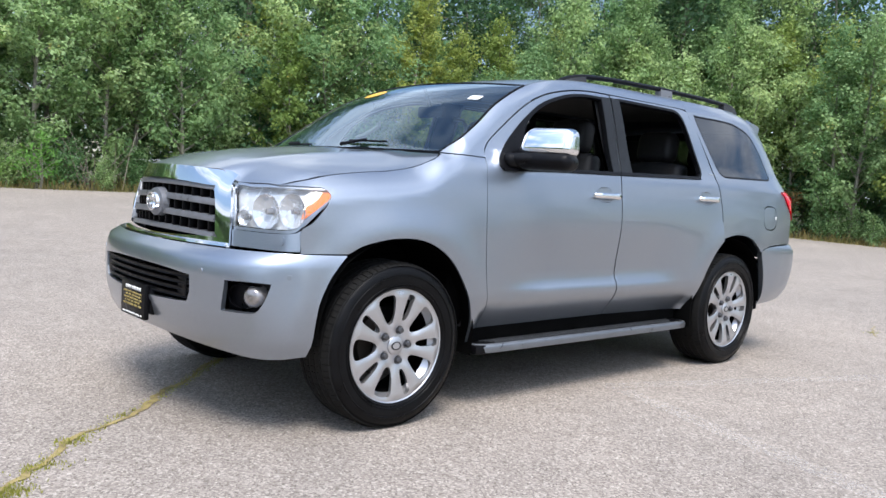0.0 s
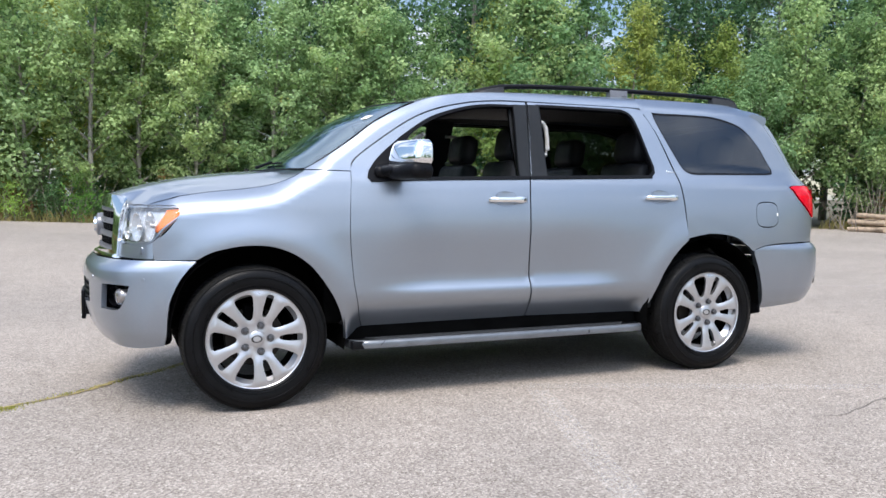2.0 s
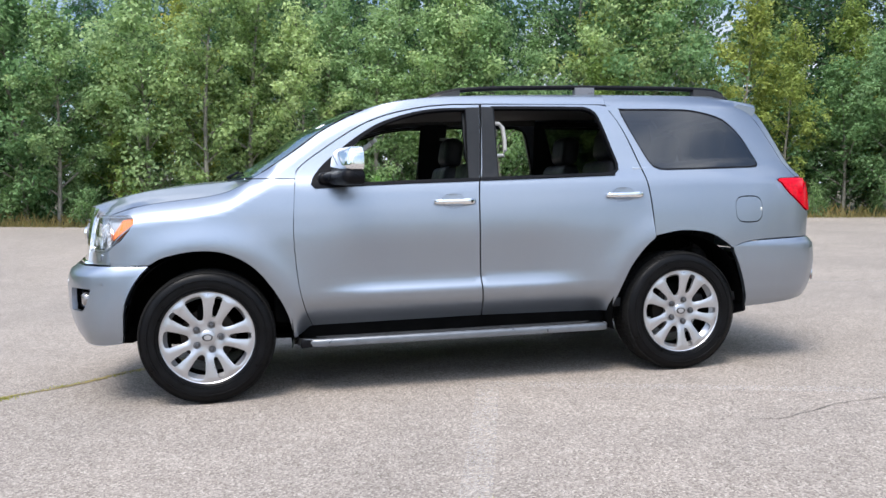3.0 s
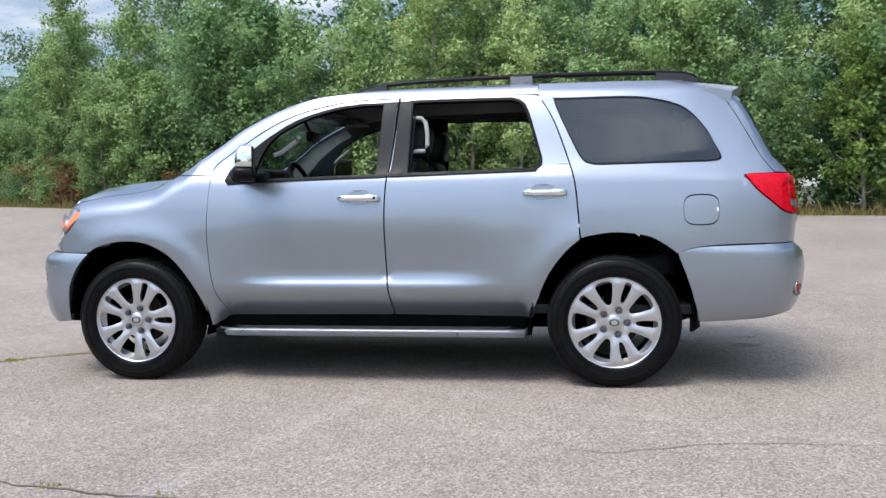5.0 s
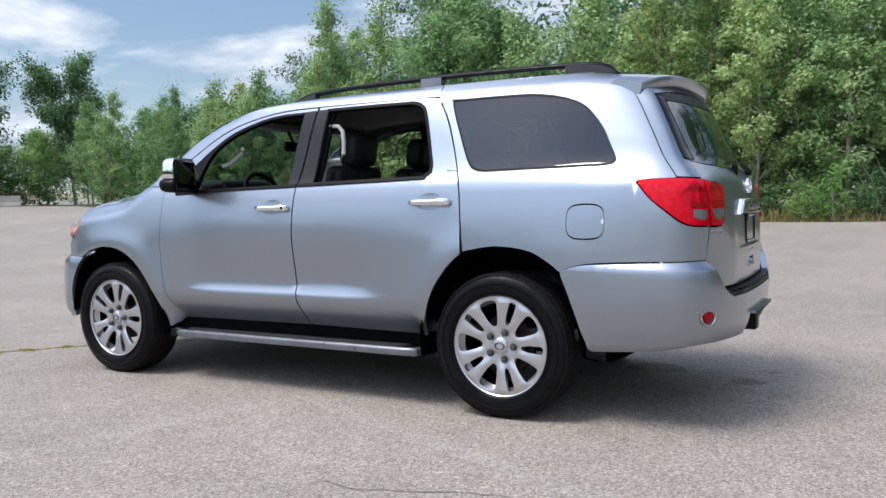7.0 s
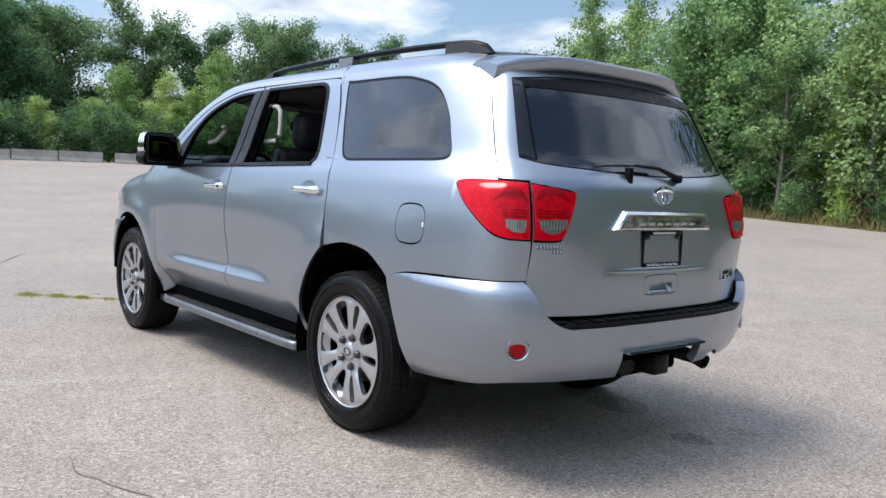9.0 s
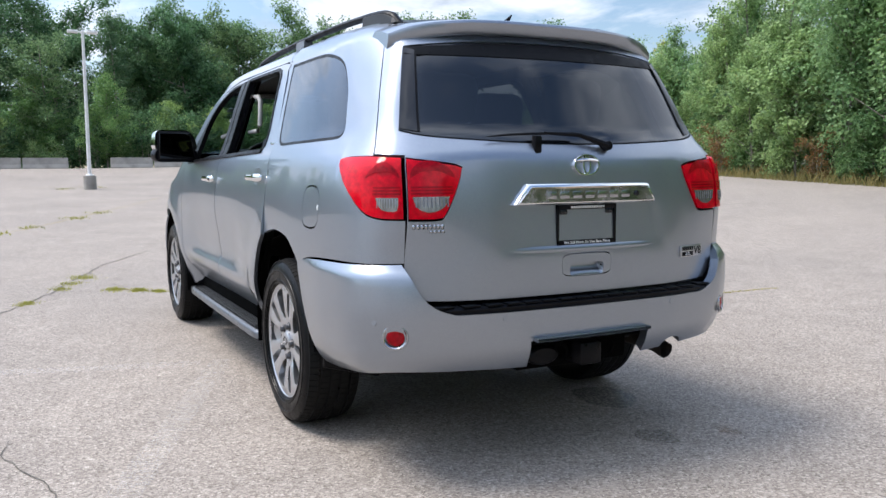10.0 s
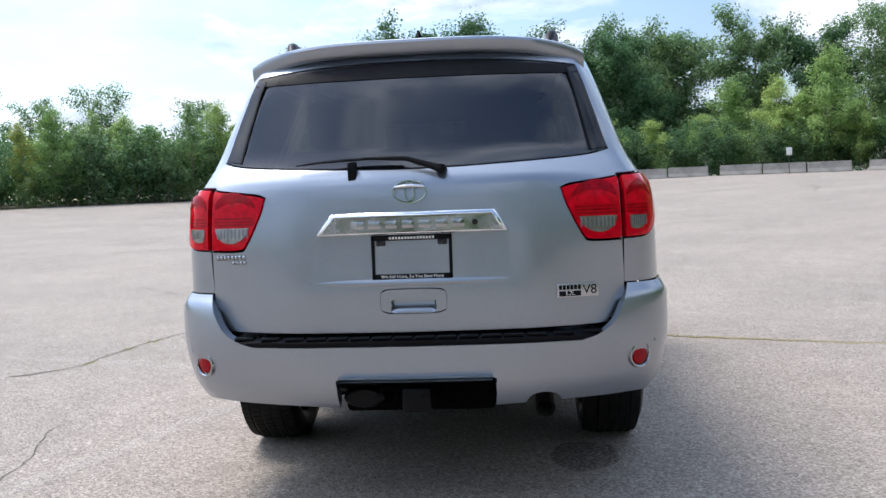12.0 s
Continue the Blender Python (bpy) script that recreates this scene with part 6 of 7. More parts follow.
for a in (0, 180, 270):
    d = Vector((0, math.cos(radians(a)), math.sin(radians(a))))
    tube(bm, [MW @ (d * 0.05), MW @ (d * 0.18)], [0.022, 0.016], 8)
tube(bm, [MW @ Vector((0, 0, 0)), MW @ Vector((-0.25, 0, 0))], [0.04, 0.04], 10)
part("steering_wheel", bm, BLACK, SUV)
bm = bmesh.new()
box(bm, (-0.62, -0.12, 1.60), (-0.575, 0.12, 1.675), 0.015)
tube(bm, [(-0.62, 0, 1.67), (-0.67, 0, 1.77)], [0.012, 0.012], 8)
part("inner_mirror", bm, BLACK, SUV)
for s in (-1, 1):
    bm = bmesh.new()
    tube(bm, [(-0.64, s * 0.745, 1.47), (-0.605, s * 0.70, 1.49), (-0.50, s * 0.675, 1.565), (-0.475, s * 0.715, 1.585)], [0.014, 0.016, 0.016, 0.014], 8)
    part("grab_handle", bm, HANDLE_GREY, SUV, "pale grey grab handle")
    bm = bmesh.new()
    tube(bm, [(0.27, s * 0.755, 1.69), (0.35, s * 0.73, 1.685), (0.378, s * 0.725, 1.655), (0.388, s * 0.73, 1.58), (0.388, s * 0.735, 1.51), (0.372, s * 0.745, 1.475), (0.28, s * 0.775, 1.47)], [0.013, 0.014, 0.015, 0.014, 0.015, 0.014, 0.013], 10)
    part("grab_handle", bm, HANDLE_GREY, SUV, "pale grey grab handle")
    bm = bmesh.new()
    box(bm, (0.10, s * 0.79 - 0.05, 0.5), (0.28, s * 0.79 + 0.05, 1.30), 0.03)
    part("pillar_lining", bm, GREY_TRIM, SUV)
    bm = bmesh.new()
    box(bm, (-0.45, min(s * 0.12, s * 0.58), 1.745), (-0.30, max(s * 0.12, s * 0.58), 1.765), 0.008)
    part("sun_visor", bm, CABIN_LIGHT, SUV)
    bm = bmesh.new()
    box(bm, (1.35, s * 0.80 - 0.05, 0.97), (2.4, s * 0.80 + 0.05, 1.33), 0.02)
    part("side_lining", bm, GREY_TRIM, SUV)
bm = bmesh.new()
box(bm, (-1.05, -0.85, 0.44), (2.45, 0.85, 0.50), 0.01)
part("cabin_floor", bm, LEATHER, SUV)


# ---- ground: one sheet, asphalt inside the lot's edge and weedy soil outside ----
LOT = [(25, -46), (24.6, -20), (24.4, 0), (23.4, 5.7), (22.5, 10.5), (19.5, 15.4), (14, 17.5), (8.7, 17.9), (3, 17.5), (-2, 17.4), (-6, 17.5), (-11, 17.7), (-16, 18.6), (-22, 20.6), (-30, 24.2), (-40, 29), (-51, 34), (-56.5, 27), (-59.2, 17), (-61, 4), (-61, -7), (-52, -19), (-42, -28), (-28, -38), (-12, -46)]


def ground_z(x, y):
    a = 1.3 * clamp((-x - 6) / 52) ** 2.2
    b = ease((y - 3) / 15) * (0.42 + 0.55 * ease((-x + 2) / 22) - 0.2 * ease((x - 4) / 16))
    c = 0.75 * ease((-y - 10) / 20) * ease((-x - 8) / 30)
    z = a + b - a * b / 1.6
    return z + c - z * c / 1.7


rng = random.Random(7)
edge_pts = [(x + 0.10 * noise.noise((x * 0.9, y * 0.9, 3)), y + 0.22 * noise.noise((x * 0.9, y * 0.9, 0)) + 0.10 * noise.noise((x * 3.1, y * 3.1, 5))) for x, y in outline(LOT, 0.6)]


def build_ground():
    from mathutils.geometry import delaunay_2d_cdt
    vs = [Vector(p) for p in edge_pts]
    es = [(i, (i + 1) % len(vs)) for i in range(len(vs))]
    arr = np.array(edge_pts)
    for i in range(-36, 20):
        for j in range(-26, 28):
            p = (i * 2.0 + 0.3 * (j % 2), j * 2.0)
            if ((arr - p) ** 2).sum(1).min() > 0.6:
                vs.append(Vector(p))
    for r in (110, 200, 420, 900, 1800):
        vs += [Vector((r * math.cos(a * math.pi / 16), r * math.sin(a * math.pi / 16))) for a in range(32)]
    co, _, faces, *_ = delaunay_2d_cdt(vs, es, [], 0, 1e-5)
    me = bpy.data.meshes.new("ground")
    me.from_pydata([(p.x, p.y, ground_z(p.x, p.y)) for p in co], [], [tuple(f) for f in faces])
    finish(me, [ASPHALT, SOIL])
    me.polygons.foreach_set("material_index", [0 if inside(sum((co[i] for i in f), Vector((0, 0))) / len(f), edge_pts) else 1 for f in faces])
    if me.polygons[0].normal.z < 0:
        me.flip_normals()
    tagged(new("ground", me), "worn pinkish-grey asphalt lot with weedy soil beyond its edge", "ground", kind="structure")


build_ground()


def strip_on_ground(name, pts, width, mat, label, category, wobble=0.02, lift=0.004, seed=1, thin=True):
    """A narrow band that follows the ground: a crack, a faded line."""
    g = random.Random(seed)
    path = []
    for (a, b), (c, d) in zip(pts, pts[1:]):
        k = max(2, int(math.hypot(c - a, d - b) / 0.06))
        path += [(a + (c - a) * i / k, b + (d - b) * i / k) for i in range(k)]
    path.append(pts[-1])
    bm = bmesh.new()
    prev = None
    for i, (x, y) in enumerate(path):
        q = path[min(i + 1, len(path) - 1)]
        p = path[max(i - 1, 0)]
        d = Vector((q[0] - p[0], q[1] - p[1])).normalized()
        n = Vector((-d.y, d.x))
        off = wobble * (noise.noise((x * 3.0, y * 3.0, seed)) + 0.6 * noise.noise((x * 11.0, y * 11.0, seed)) + 0.25 * noise.noise((x * 31.0, y * 31.0, seed)))
        w = width * (0.25 + 0.9 * abs(noise.noise((x * 2.3, y * 2.3, seed + 9))) + 0.5 * abs(noise.noise((x * 17.0, y * 17.0, seed + 4)))) if thin else width * 0.5
        c = Vector((x, y)) + n * off
        pair = []
        for e in (-w, w):
            v = c + n * e
            pair.append(bm.verts.new((v.x, v.y, ground_z(v.x, v.y) + lift)))
        if prev:
            bm.faces.new((prev[0], prev[1], pair[1], pair[0]))
        prev = pair
    bmesh.ops.recalc_face_normals(bm, faces=bm.faces)
    ob = part(name, bm, mat, None)
    return tagged(ob, label, category, kind="structure")


CRACK = varied("crack_dirt", (0.10, 0.09, 0.075), 0.95, scale=12, amount=0.5)
MOSS = varied("crack_moss", (0.27, 0.21, 0.085), 0.95, scale=14, amount=0.45, bump=0.2, bump_scale=120)


def faded_mat():
    m, nt, b = base_mat("faded_line_paint", (0.66, 0.62, 0.57), 0.85)
    co = node(nt, "ShaderNodeTexCoord")
    n = node(nt, "ShaderNodeTexNoise", Scale=28.0, Detail=5.0, Roughness=0.7)
    nt.links.new(co.outputs["Object"], n.inputs["Vector"])
    k = ramp(nt, n.outputs[0], [(0.36, (0.02, 0.02, 0.02, 1)), (0.66, (0.20, 0.20, 0.20, 1))])
    tr = node(nt, "ShaderNodeBsdfTransparent")
    mx = node(nt, "ShaderNodeMixShader")
    nt.links.new(k, mx.inputs[0])
    nt.links.new(tr.outputs[0], mx.inputs[1])
    nt.links.new(b.outputs[0], mx.inputs[2])
    nt.links.new(mx.outputs[0], nt.nodes["Material Output"].inputs[0])
    return m


def stain_mat(name, color, rough):
    m, nt, b = base_mat(name, color, rough)
    co = node(nt, "ShaderNodeTexCoord")
    n = node(nt, "ShaderNodeTexNoise", Scale=60.0, Detail=4.0)
    nt.links.new(co.outputs["Object"], n.inputs["Vector"])
    k = ramp(nt, n.outputs[0], [(0.35, (0.08, 0.08, 0.08, 1)), (0.65, (0.48, 0.48, 0.48, 1))])
    tr = node(nt, "ShaderNodeBsdfTransparent")
    mx = node(nt, "ShaderNodeMixShader")
    nt.links.new(k, mx.inputs[0])
    nt.links.new(tr.outputs[0], mx.inputs[1])
    nt.links.new(b.outputs[0], mx.inputs[2])
    nt.links.new(mx.outputs[0], nt.nodes["Material Output"].inputs[0])
    return m


FADED = faded_mat()
CRACKS = [
    ([(-3.6, -1.22), (-3.3, -0.92), (-3.09, -0.69), (-2.88, -0.43), (-2.61, -0.21), (-2.38, -0.02), (-2.0, 0.34), (-1.57, 0.77), (-0.92, 1.71), (-0.48, 2.86), (-0.2, 4.6)], 0.026, 1),
    ([(0.07, -3.3), (-0.30, -2.95), (-1.12, -2.83), (-1.9, -2.6), (-3.04, -2.08), (-3.8, -1.79), (-4.89, -1.49), (-6.08, -1.12), (-7.6, -0.4)], 0.014, 2),
    ([(-7.84, -3.9), (-8.9, -3.47), (-9.53, -3.2), (-10.3, -2.76), (-12.5, -2.45), (-13.7, -1.89), (-14.6, -1.6), (-19.2, 0.0), (-26, 2.4)], 0.035, 3),
    ([(1.24, -2.17), (1.45, -2.2), (1.86, -2.06), (2.1, -2.0), (2.64, -1.98), (2.83, -2.02), (3.6, -1.95)], 0.005, 4),
    ([(4.2, -1.06), (4.44, -0.94), (4.9, -0.8)], 0.012, 5),
    ([(-5.79, -5.07), (-5.04, -4.32), (-3.87, -3.05)], 0.012, 6),
    ([(-11.9, -10.6), (-12.8, -10.2), (-13.6, -9.97)], 0.03, 7),
    ([(-24.4, 11.4), (-27, 12.6), (-31, 13.1)], 0.05, 8),
    ([(-34, 3.4), (-36, 1.2), (-37, -2), (-36, -6)], 0.06, 9)]
for pts, w, sd in CRACKS:
    strip_on_ground("asphalt_crack", pts, w, MOSS if sd in (1, 3, 5, 9) else CRACK, "narrow crack in the asphalt with dirt and moss", "crack", 0.05 if sd != 4 else 0.03, 0.004, sd)
for pts, sd in (([(0.14, -1.1), (-0.36, -2.72), (-0.8, -4.1)], 31), ([(0.1, -0.95), (2.55, -1.93), (5.2, -2.95)], 32), ([(3.0, 4.0), (7.5, 2.6)], 33)):
    strip_on_ground("faded_line", pts, 0.14, FADED, "old parking line worn almost away", "road marking", 0.004, 0.005, sd, False)


def blot(name, x, y, rx, ry, mat, label, seed):
    bm = bmesh.new()
    ringv = []
    for k in range(28):
        t = 2 * math.pi * k / 28
        r = 1 + 0.35 * noise.noise((math.cos(t) * 1.3, math.sin(t) * 1.3, seed))
        ringv.append(bm.verts.new((x + rx * r * math.cos(t), y + ry * r * math.sin(t), ground_z(x, y) + 0.004)))
    bm.faces.new(ringv)
    return tagged(part(name, bm, mat, None), label, "stain", kind="structure")


blot("oil_stain", 2.62, 0.47, 0.11, 0.085, stain_mat("oil_spot", (0.07, 0.066, 0.06), 0.6), "small dark oil spot on the asphalt", 2)
blot("wet_stain", 1.98, 0.68, 0.22, 0.15, stain_mat("wet_asphalt", (0.022, 0.021, 0.02), 0.3), "wet patch under the exhaust pipe", 5)
blot("clay_stain", 2.72, 0.83, 0.06, 0.045, stain_mat("clay_spot", (0.42, 0.27, 0.18), 0.9), "small pale clay smear on the asphalt", 12)


# ---- plants ----
def leaves_mesh(name, spots, size, mat, g, flat=0.8, slim=0.85):
    """Single deltoid leaves round given points (x, y, z, spread, count), turned outwards from each clump."""
    offs = [np.clip(np.random.RandomState(g.randrange(1 << 30)).normal(0, 1, (int(c), 3)), -1.7, 1.7) * (1, 1, 0.8) for x, y, z, s, c in spots]
    cen = np.concatenate([o * s + (x, y, z) for o, (x, y, z, s, c) in zip(offs, spots)])
    away = np.concatenate(offs)
    r = np.random.RandomState(g.randrange(1 << 30))
    n = len(cen)
    up = 0.75 * r.normal(0, 1, (n, 3)) + 0.6 * away + (0, 0, flat)
    up /= np.linalg.norm(up, axis=1)[:, None]
    t = np.cross(up, r.normal(0, 1, (n, 3)))
    t /= np.linalg.norm(t, axis=1)[:, None] + 1e-9
    b = np.cross(up, t)
    sz = size * r.uniform(0.65, 1.3, n)[:, None]
    v = np.stack([cen + 0.6 * sz * t, cen - 0.4 * sz * t + sz * slim * 0.5 * b, cen - 0.4 * sz * t - sz * slim * 0.5 * b], 1).reshape(-1, 3)
    me = bpy.data.meshes.new(name)
    me.vertices.add(3 * n)
    me.vertices.foreach_set("co", v.astype(np.float32).ravel())
    me.loops.add(3 * n)
    me.loops.foreach_set("vertex_index", np.arange(3 * n, dtype=np.int32))
    me.polygons.add(n)
    me.polygons.foreach_set("loop_start", np.arange(0, 3 * n, 3, dtype=np.int32))
    me.polygons.foreach_set("loop_total", np.full(n, 3, dtype=np.int32))
    me.update(calc_edges=True)
    me.validate()
    finish(me, mat, False)
    return me


def tree(name, h, wide, kind, count, size, mat, seed, low=0.12, tags=None, stems=1, bark=None, slim=0.85):
    """A tapered trunk, limbs, and a crown of single leaves in uneven clumps."""
    g = random.Random(seed)
    ob = empty(name, **(tags or {}))
    bm = bmesh.new()
    spots = []
    for st in range(stems):
        lean = (g.uniform(-0.06, 0.06) * h, g.uniform(-0.06, 0.06) * h)
        root = (g.uniform(-0.25, 0.25) * (stems > 1), g.uniform(-0.25, 0.25) * (stems > 1))
        hh = h * (1 if st == 0 else g.uniform(0.6, 0.95))
        mid = [(root[0] + lean[0] * t ** 1.5 + 0.02 * h * math.sin(3 * t + seed), root[1] + lean[1] * t ** 1.5 + 0.015 * h * math.cos(4 * t + seed), -0.15 + (hh + 0.1) * t) for t in [i / 7 for i in range(8)]]
        r0 = max(0.018, 0.0095 * hh if kind != "round" else 0.016 * hh)
        tube(bm, mid, [r0 * (1 - 0.9 * i / 7) + 0.004 for i in range(8)], 7)
        nb = int({"cone": 26, "round": 22, "layer": 44, "bush": 9}[kind] / (1 if stems == 1 else 1.5))
        for i in range(nb):
            f = low + (0.97 - low) * ((i + g.random()) / nb)
            k = min(6, int(f * 7))
            fr = f * 7 - k
            a = Vector(mid[k]).lerp(Vector(mid[k + 1]), fr)
            az = i * 2.4 + g.uniform(-0.5, 0.5)
            u = (f - low) / (1 - low)
            if kind == "cone":
                ln, rise = wide * (0.30 + 0.85 * math.sin(math.pi * min(1, 0.18 + 0.8 * u)) ** 1.2) * (1.15 - 0.75 * u), 0.75
            elif kind == "round":
                ln, rise = wide * (0.45 + 0.75 * math.sin(math.pi * (0.12 + 0.72 * u))), 0.45
            elif kind == "layer":
                ln, rise = wide * (1.05 - 0.95 * u), 0.05 + 0.2 * u
            else:
                ln, rise = wide * g.uniform(0.6, 1.1), 0.9
            ln *= g.uniform(0.65, 1.25)
            d = Vector((math.cos(az), math.sin(az), rise * g.uniform(0.7, 1.3))).normalized()
            b = a + d * ln * 0.55 + Vector((0, 0, 0.02 * ln))
            c = a + d * ln + Vector((0, 0, (-0.08 if kind == "layer" else 0.05) * ln))
            rb = r0 * (1 - 0.85 * f) * 0.5
            tube(bm, [a, b, c], [rb + 0.003, rb * 0.6 + 0.002, 0.003], 4)
            m = {"cone": 5, "round": 13, "layer": 6, "bush": 5}[kind]
            for q in range(m):
                t = 0.25 + 0.8 * (q + g.random()) / m
                p = a.lerp(c, t) if t < 1 else c + d * 0.1 * ln
                sp = {"cone": 0.12, "round": 0.15, "layer": 0.10, "bush": 0.2}[kind] * (0.6 + 0.6 * g.random())
                jit = sp * wide * 1.1
                spots.append((p.x + g.uniform(-jit, jit), p.y + g.uniform(-jit, jit), p.z + g.uniform(-jit, jit) * (0.25 if kind == "layer" else 0.8), sp * wide, g.uniform(0.4, 1.6) * (0.5 + ln / wide)))
        top = Vector(mid[-1])
        spots += [(top.x, top.y, top.z - 0.12 * hh * q, 0.05 * hh, 0.6) for q in range(4)]
    tot = sum(s[4] for s in spots)
    spots = [(x, y, max(z, 0.12), s, max(1, round(count * c / tot))) for x, y, z, s, c in spots]
    part("trunk", bm, bark or BARK, ob)
    cr = new("crown", leaves_mesh("crown", spots, size, mat, g, 0.8 if kind != "layer" else 1.2, slim))
    cr.parent = ob
    return ob


T_POP = dict(label="young poplar with loose light green leaves beside the lot", category="tree", group="trees along the lot")
T_FRE = dict(label="young poplar with fresh pale green leaves beside the lot", category="tree", group="trees along the lot")
T_YEL = dict(label="young poplar with yellowing green leaves beside the lot", category="tree", group="trees along the lot")
T_OAK = dict(label="tall broad oak with dense dark green leaves", category="tree", group="trees along the lot")
T_PINE = dict(label="tall dark green pine with layered boughs", category="tree", group="trees along the lot")
T_SHR = dict(label="leafy green shrub at the lot's edge", category="shrub", group="shrubs along the lot")
T_SUM = dict(label="low bright green sumac shrub at the lot's edge", category="shrub", group="shrubs along the lot")
T_RUS = dict(label="shrub with reddish turning leaves at the lot's edge", category="shrub", group="shrubs along the lot")
FRONT = [tree("poplar_tree", h, w, "cone", 2 * c, 0.104, m, 100 + i, 0.10, t) for i, (h, w, c, m, t) in enumerate((
    (7.6, 1.7, 5000, LEAF_FRONT, T_POP), (6.6, 1.9, 5000, LEAF_FRONT, T_POP), (8.4, 1.6, 5200, LEAF_FRONT, T_POP), (5.6, 1.6, 4200, LEAF_FRONT, T_POP), (6.9, 1.5, 4200, LEAF_YELLOW, T_YEL), (4.6, 1.4, 3600, LEAF_FRONT, T_POP), (5.2, 1.3, 3200, LEAF_YELLOW, T_YEL), (7.4, 1.6, 5200, LEAF_FRESH, T_FRE), (6.0, 1.8, 4800, LEAF_FRESH, T_FRE)))]
BACK = [tree("oak_tree", h, w, k, int(2.2 * c), 0.19, m, 200 + i, lo, t) for i, (h, w, k, c, m, lo, t) in enumerate((
    (13.0, 3.4, "round", 4300, LEAF_DARK, 0.2, T_OAK), (15.0, 3.8, "round", 4700, LEAF_DARK, 0.2, T_OAK), (11.0, 3.0, "round", 3900, LEAF_DARK, 0.15, T_OAK), (12.0, 2.2, "cone", 3900, LEAF_FRONT, 0.15, T_POP)))]
T_LIM = dict(label="bushy sapling with bright lime green leaves at the lot's edge", category="tree", group="trees along the lot")
LIME = [tree("sapling_tree", h, w, "cone", 12000, 0.115, LEAF_LIME, 600 + i, 0.06, T_LIM) for i, (h, w) in enumerate(((6.8, 2.2), (5.4, 2.0)))]
PINES = [tree("pine_tree", h, w, "layer", 10000, 0.27, LEAF_PINE, 300 + i, 0.12, T_PINE, slim=0.26) for i, (h, w) in enumerate(((13.5, 2.9), (10.5, 2.4)))]
SHRUBS = [tree("shrub", 2.2, 0.9, "bush", 1900, 0.095, LEAF_FRONT, 400, 0.05, T_SHR, 3), tree("shrub", 1.5, 0.75, "bush", 1500, 0.09, LEAF_FRONT, 401, 0.05, T_SHR, 3), tree("shrub", 1.8, 0.8, "bush", 1300, 0.085, LEAF_RUST, 402, 0.05, T_RUS, 3), tree("shrub", 3.0, 1.1, "bush", 2100, 0.12, LEAF_DARK, 403, 0.05, T_SHR, 4)]
SUMAC = tree("sumac_shrub", 1.25, 0.8, "bush", 420, 0.20, LEAF_SUMAC, 410, 0.1, T_SUM, 3, slim=0.22)
used = set()
tg = random.Random(21)


def plant(proto, x, y, k=1.0, sink=0.05):
    m = Matrix.Translation((x, y, ground_z(x, y) - sink)) @ Matrix.Rotation(tg.uniform(0, 6.28), 4, "Z") @ Matrix.Diagonal((k * tg.uniform(0.92, 1.1), k * tg.uniform(0.92, 1.1), k, 1))
    if proto not in used:
        used.add(proto)
        proto.matrix_basis = m
        return proto
    return copy_thing(proto, m)


def edge_walk(i0, i1):
    """Points along the lot's edge between two corners, each with the way out of the lot."""
    out = []
    for (a, b), (c, d) in zip(LOT[i0:i1], LOT[i0 + 1:i1 + 1]):
        L = math.hypot(c - a, d - b)
        for k in range(max(1, int(L / 0.25))):
            t = k * 0.25 / L
            out.append((a + (c - a) * t, b + (d - b) * t, (d - b) / L, -(c - a) / L))
    return out


def row(walked, every, near, far, protos, lo, hi, skip=0.0):
    i = 0.0
    while i < len(walked):
        x, y, nx, ny = walked[int(i)]
        if tg.random() > skip:
            off = tg.uniform(near, far)
            plant(tg.choice(protos), x + nx * off + tg.uniform(-0.4, 0.4), y + ny * off + tg.uniform(-0.4, 0.4), tg.uniform(lo, hi))
        i += every * 4 * tg.uniform(0.7, 1.3)


north = [p for p in edge_walk(2, 14) if p[1] > 4]
mixed = [FRONT[0], FRONT[1], FRONT[2], FRONT[3], FRONT[7], FRONT[8], FRONT[1], FRONT[7], FRONT[5], FRONT[4], FRONT[8], FRONT[6]]
tall_part, low_part = [p for p in north if p[0] > -13], [p for p in north if p[0] <= -13]
row(tall_part, 1.2, 0.9, 2.4, mixed, 0.85, 1.15)
row(tall_part, 2.2, 3.0, 5.2, [FRONT[0], FRONT[2], FRONT[1], FRONT[4]], 0.9, 1.15)
row(low_part, 1.25, 0.9, 2.4, mixed, 0.5, 0.72)
row(low_part, 2.2, 3.0, 5.2, [FRONT[0], FRONT[2], FRONT[1], FRONT[4]], 0.55, 0.75)
east_part, west_part = [p for p in north if p[0] > -1], [p for p in north if -12 < p[0] <= -1]
row(east_part, 2.9, 6.5, 10.0, BACK + [PINES[1]], 0.78, 0.98)
row(east_part, 4.0, 12, 16, [BACK[0], BACK[1], BACK[0], PINES[0]], 0.9, 1.05)
row(west_part, 2.6, 7.5, 10.5, BACK + [PINES[1]], 0.62, 0.8)
row(west_part, 3.4, 13, 17, [BACK[0], BACK[1], BACK[0], PINES[0]], 0.72, 0.86)
row(north, 0.9, 0.35, 1.6, [SHRUBS[0], SHRUBS[1], SHRUBS[1], SHRUBS[0], SHRUBS[1], SHRUBS[2]], 0.6, 1.0)
row(north, 1.6, 1.8, 4.0, [SHRUBS[3], SHRUBS[0]], 0.9, 1.3)
for x, y, k in ((1.9, 17.7, 0.95), (1.1, 18.1, 0.7), (-4.6, 17.9, 0.7), (-2.9, 18.0, 0.9), (6.2, 18.2, 0.8)):
    plant(SUMAC, x, y, k)
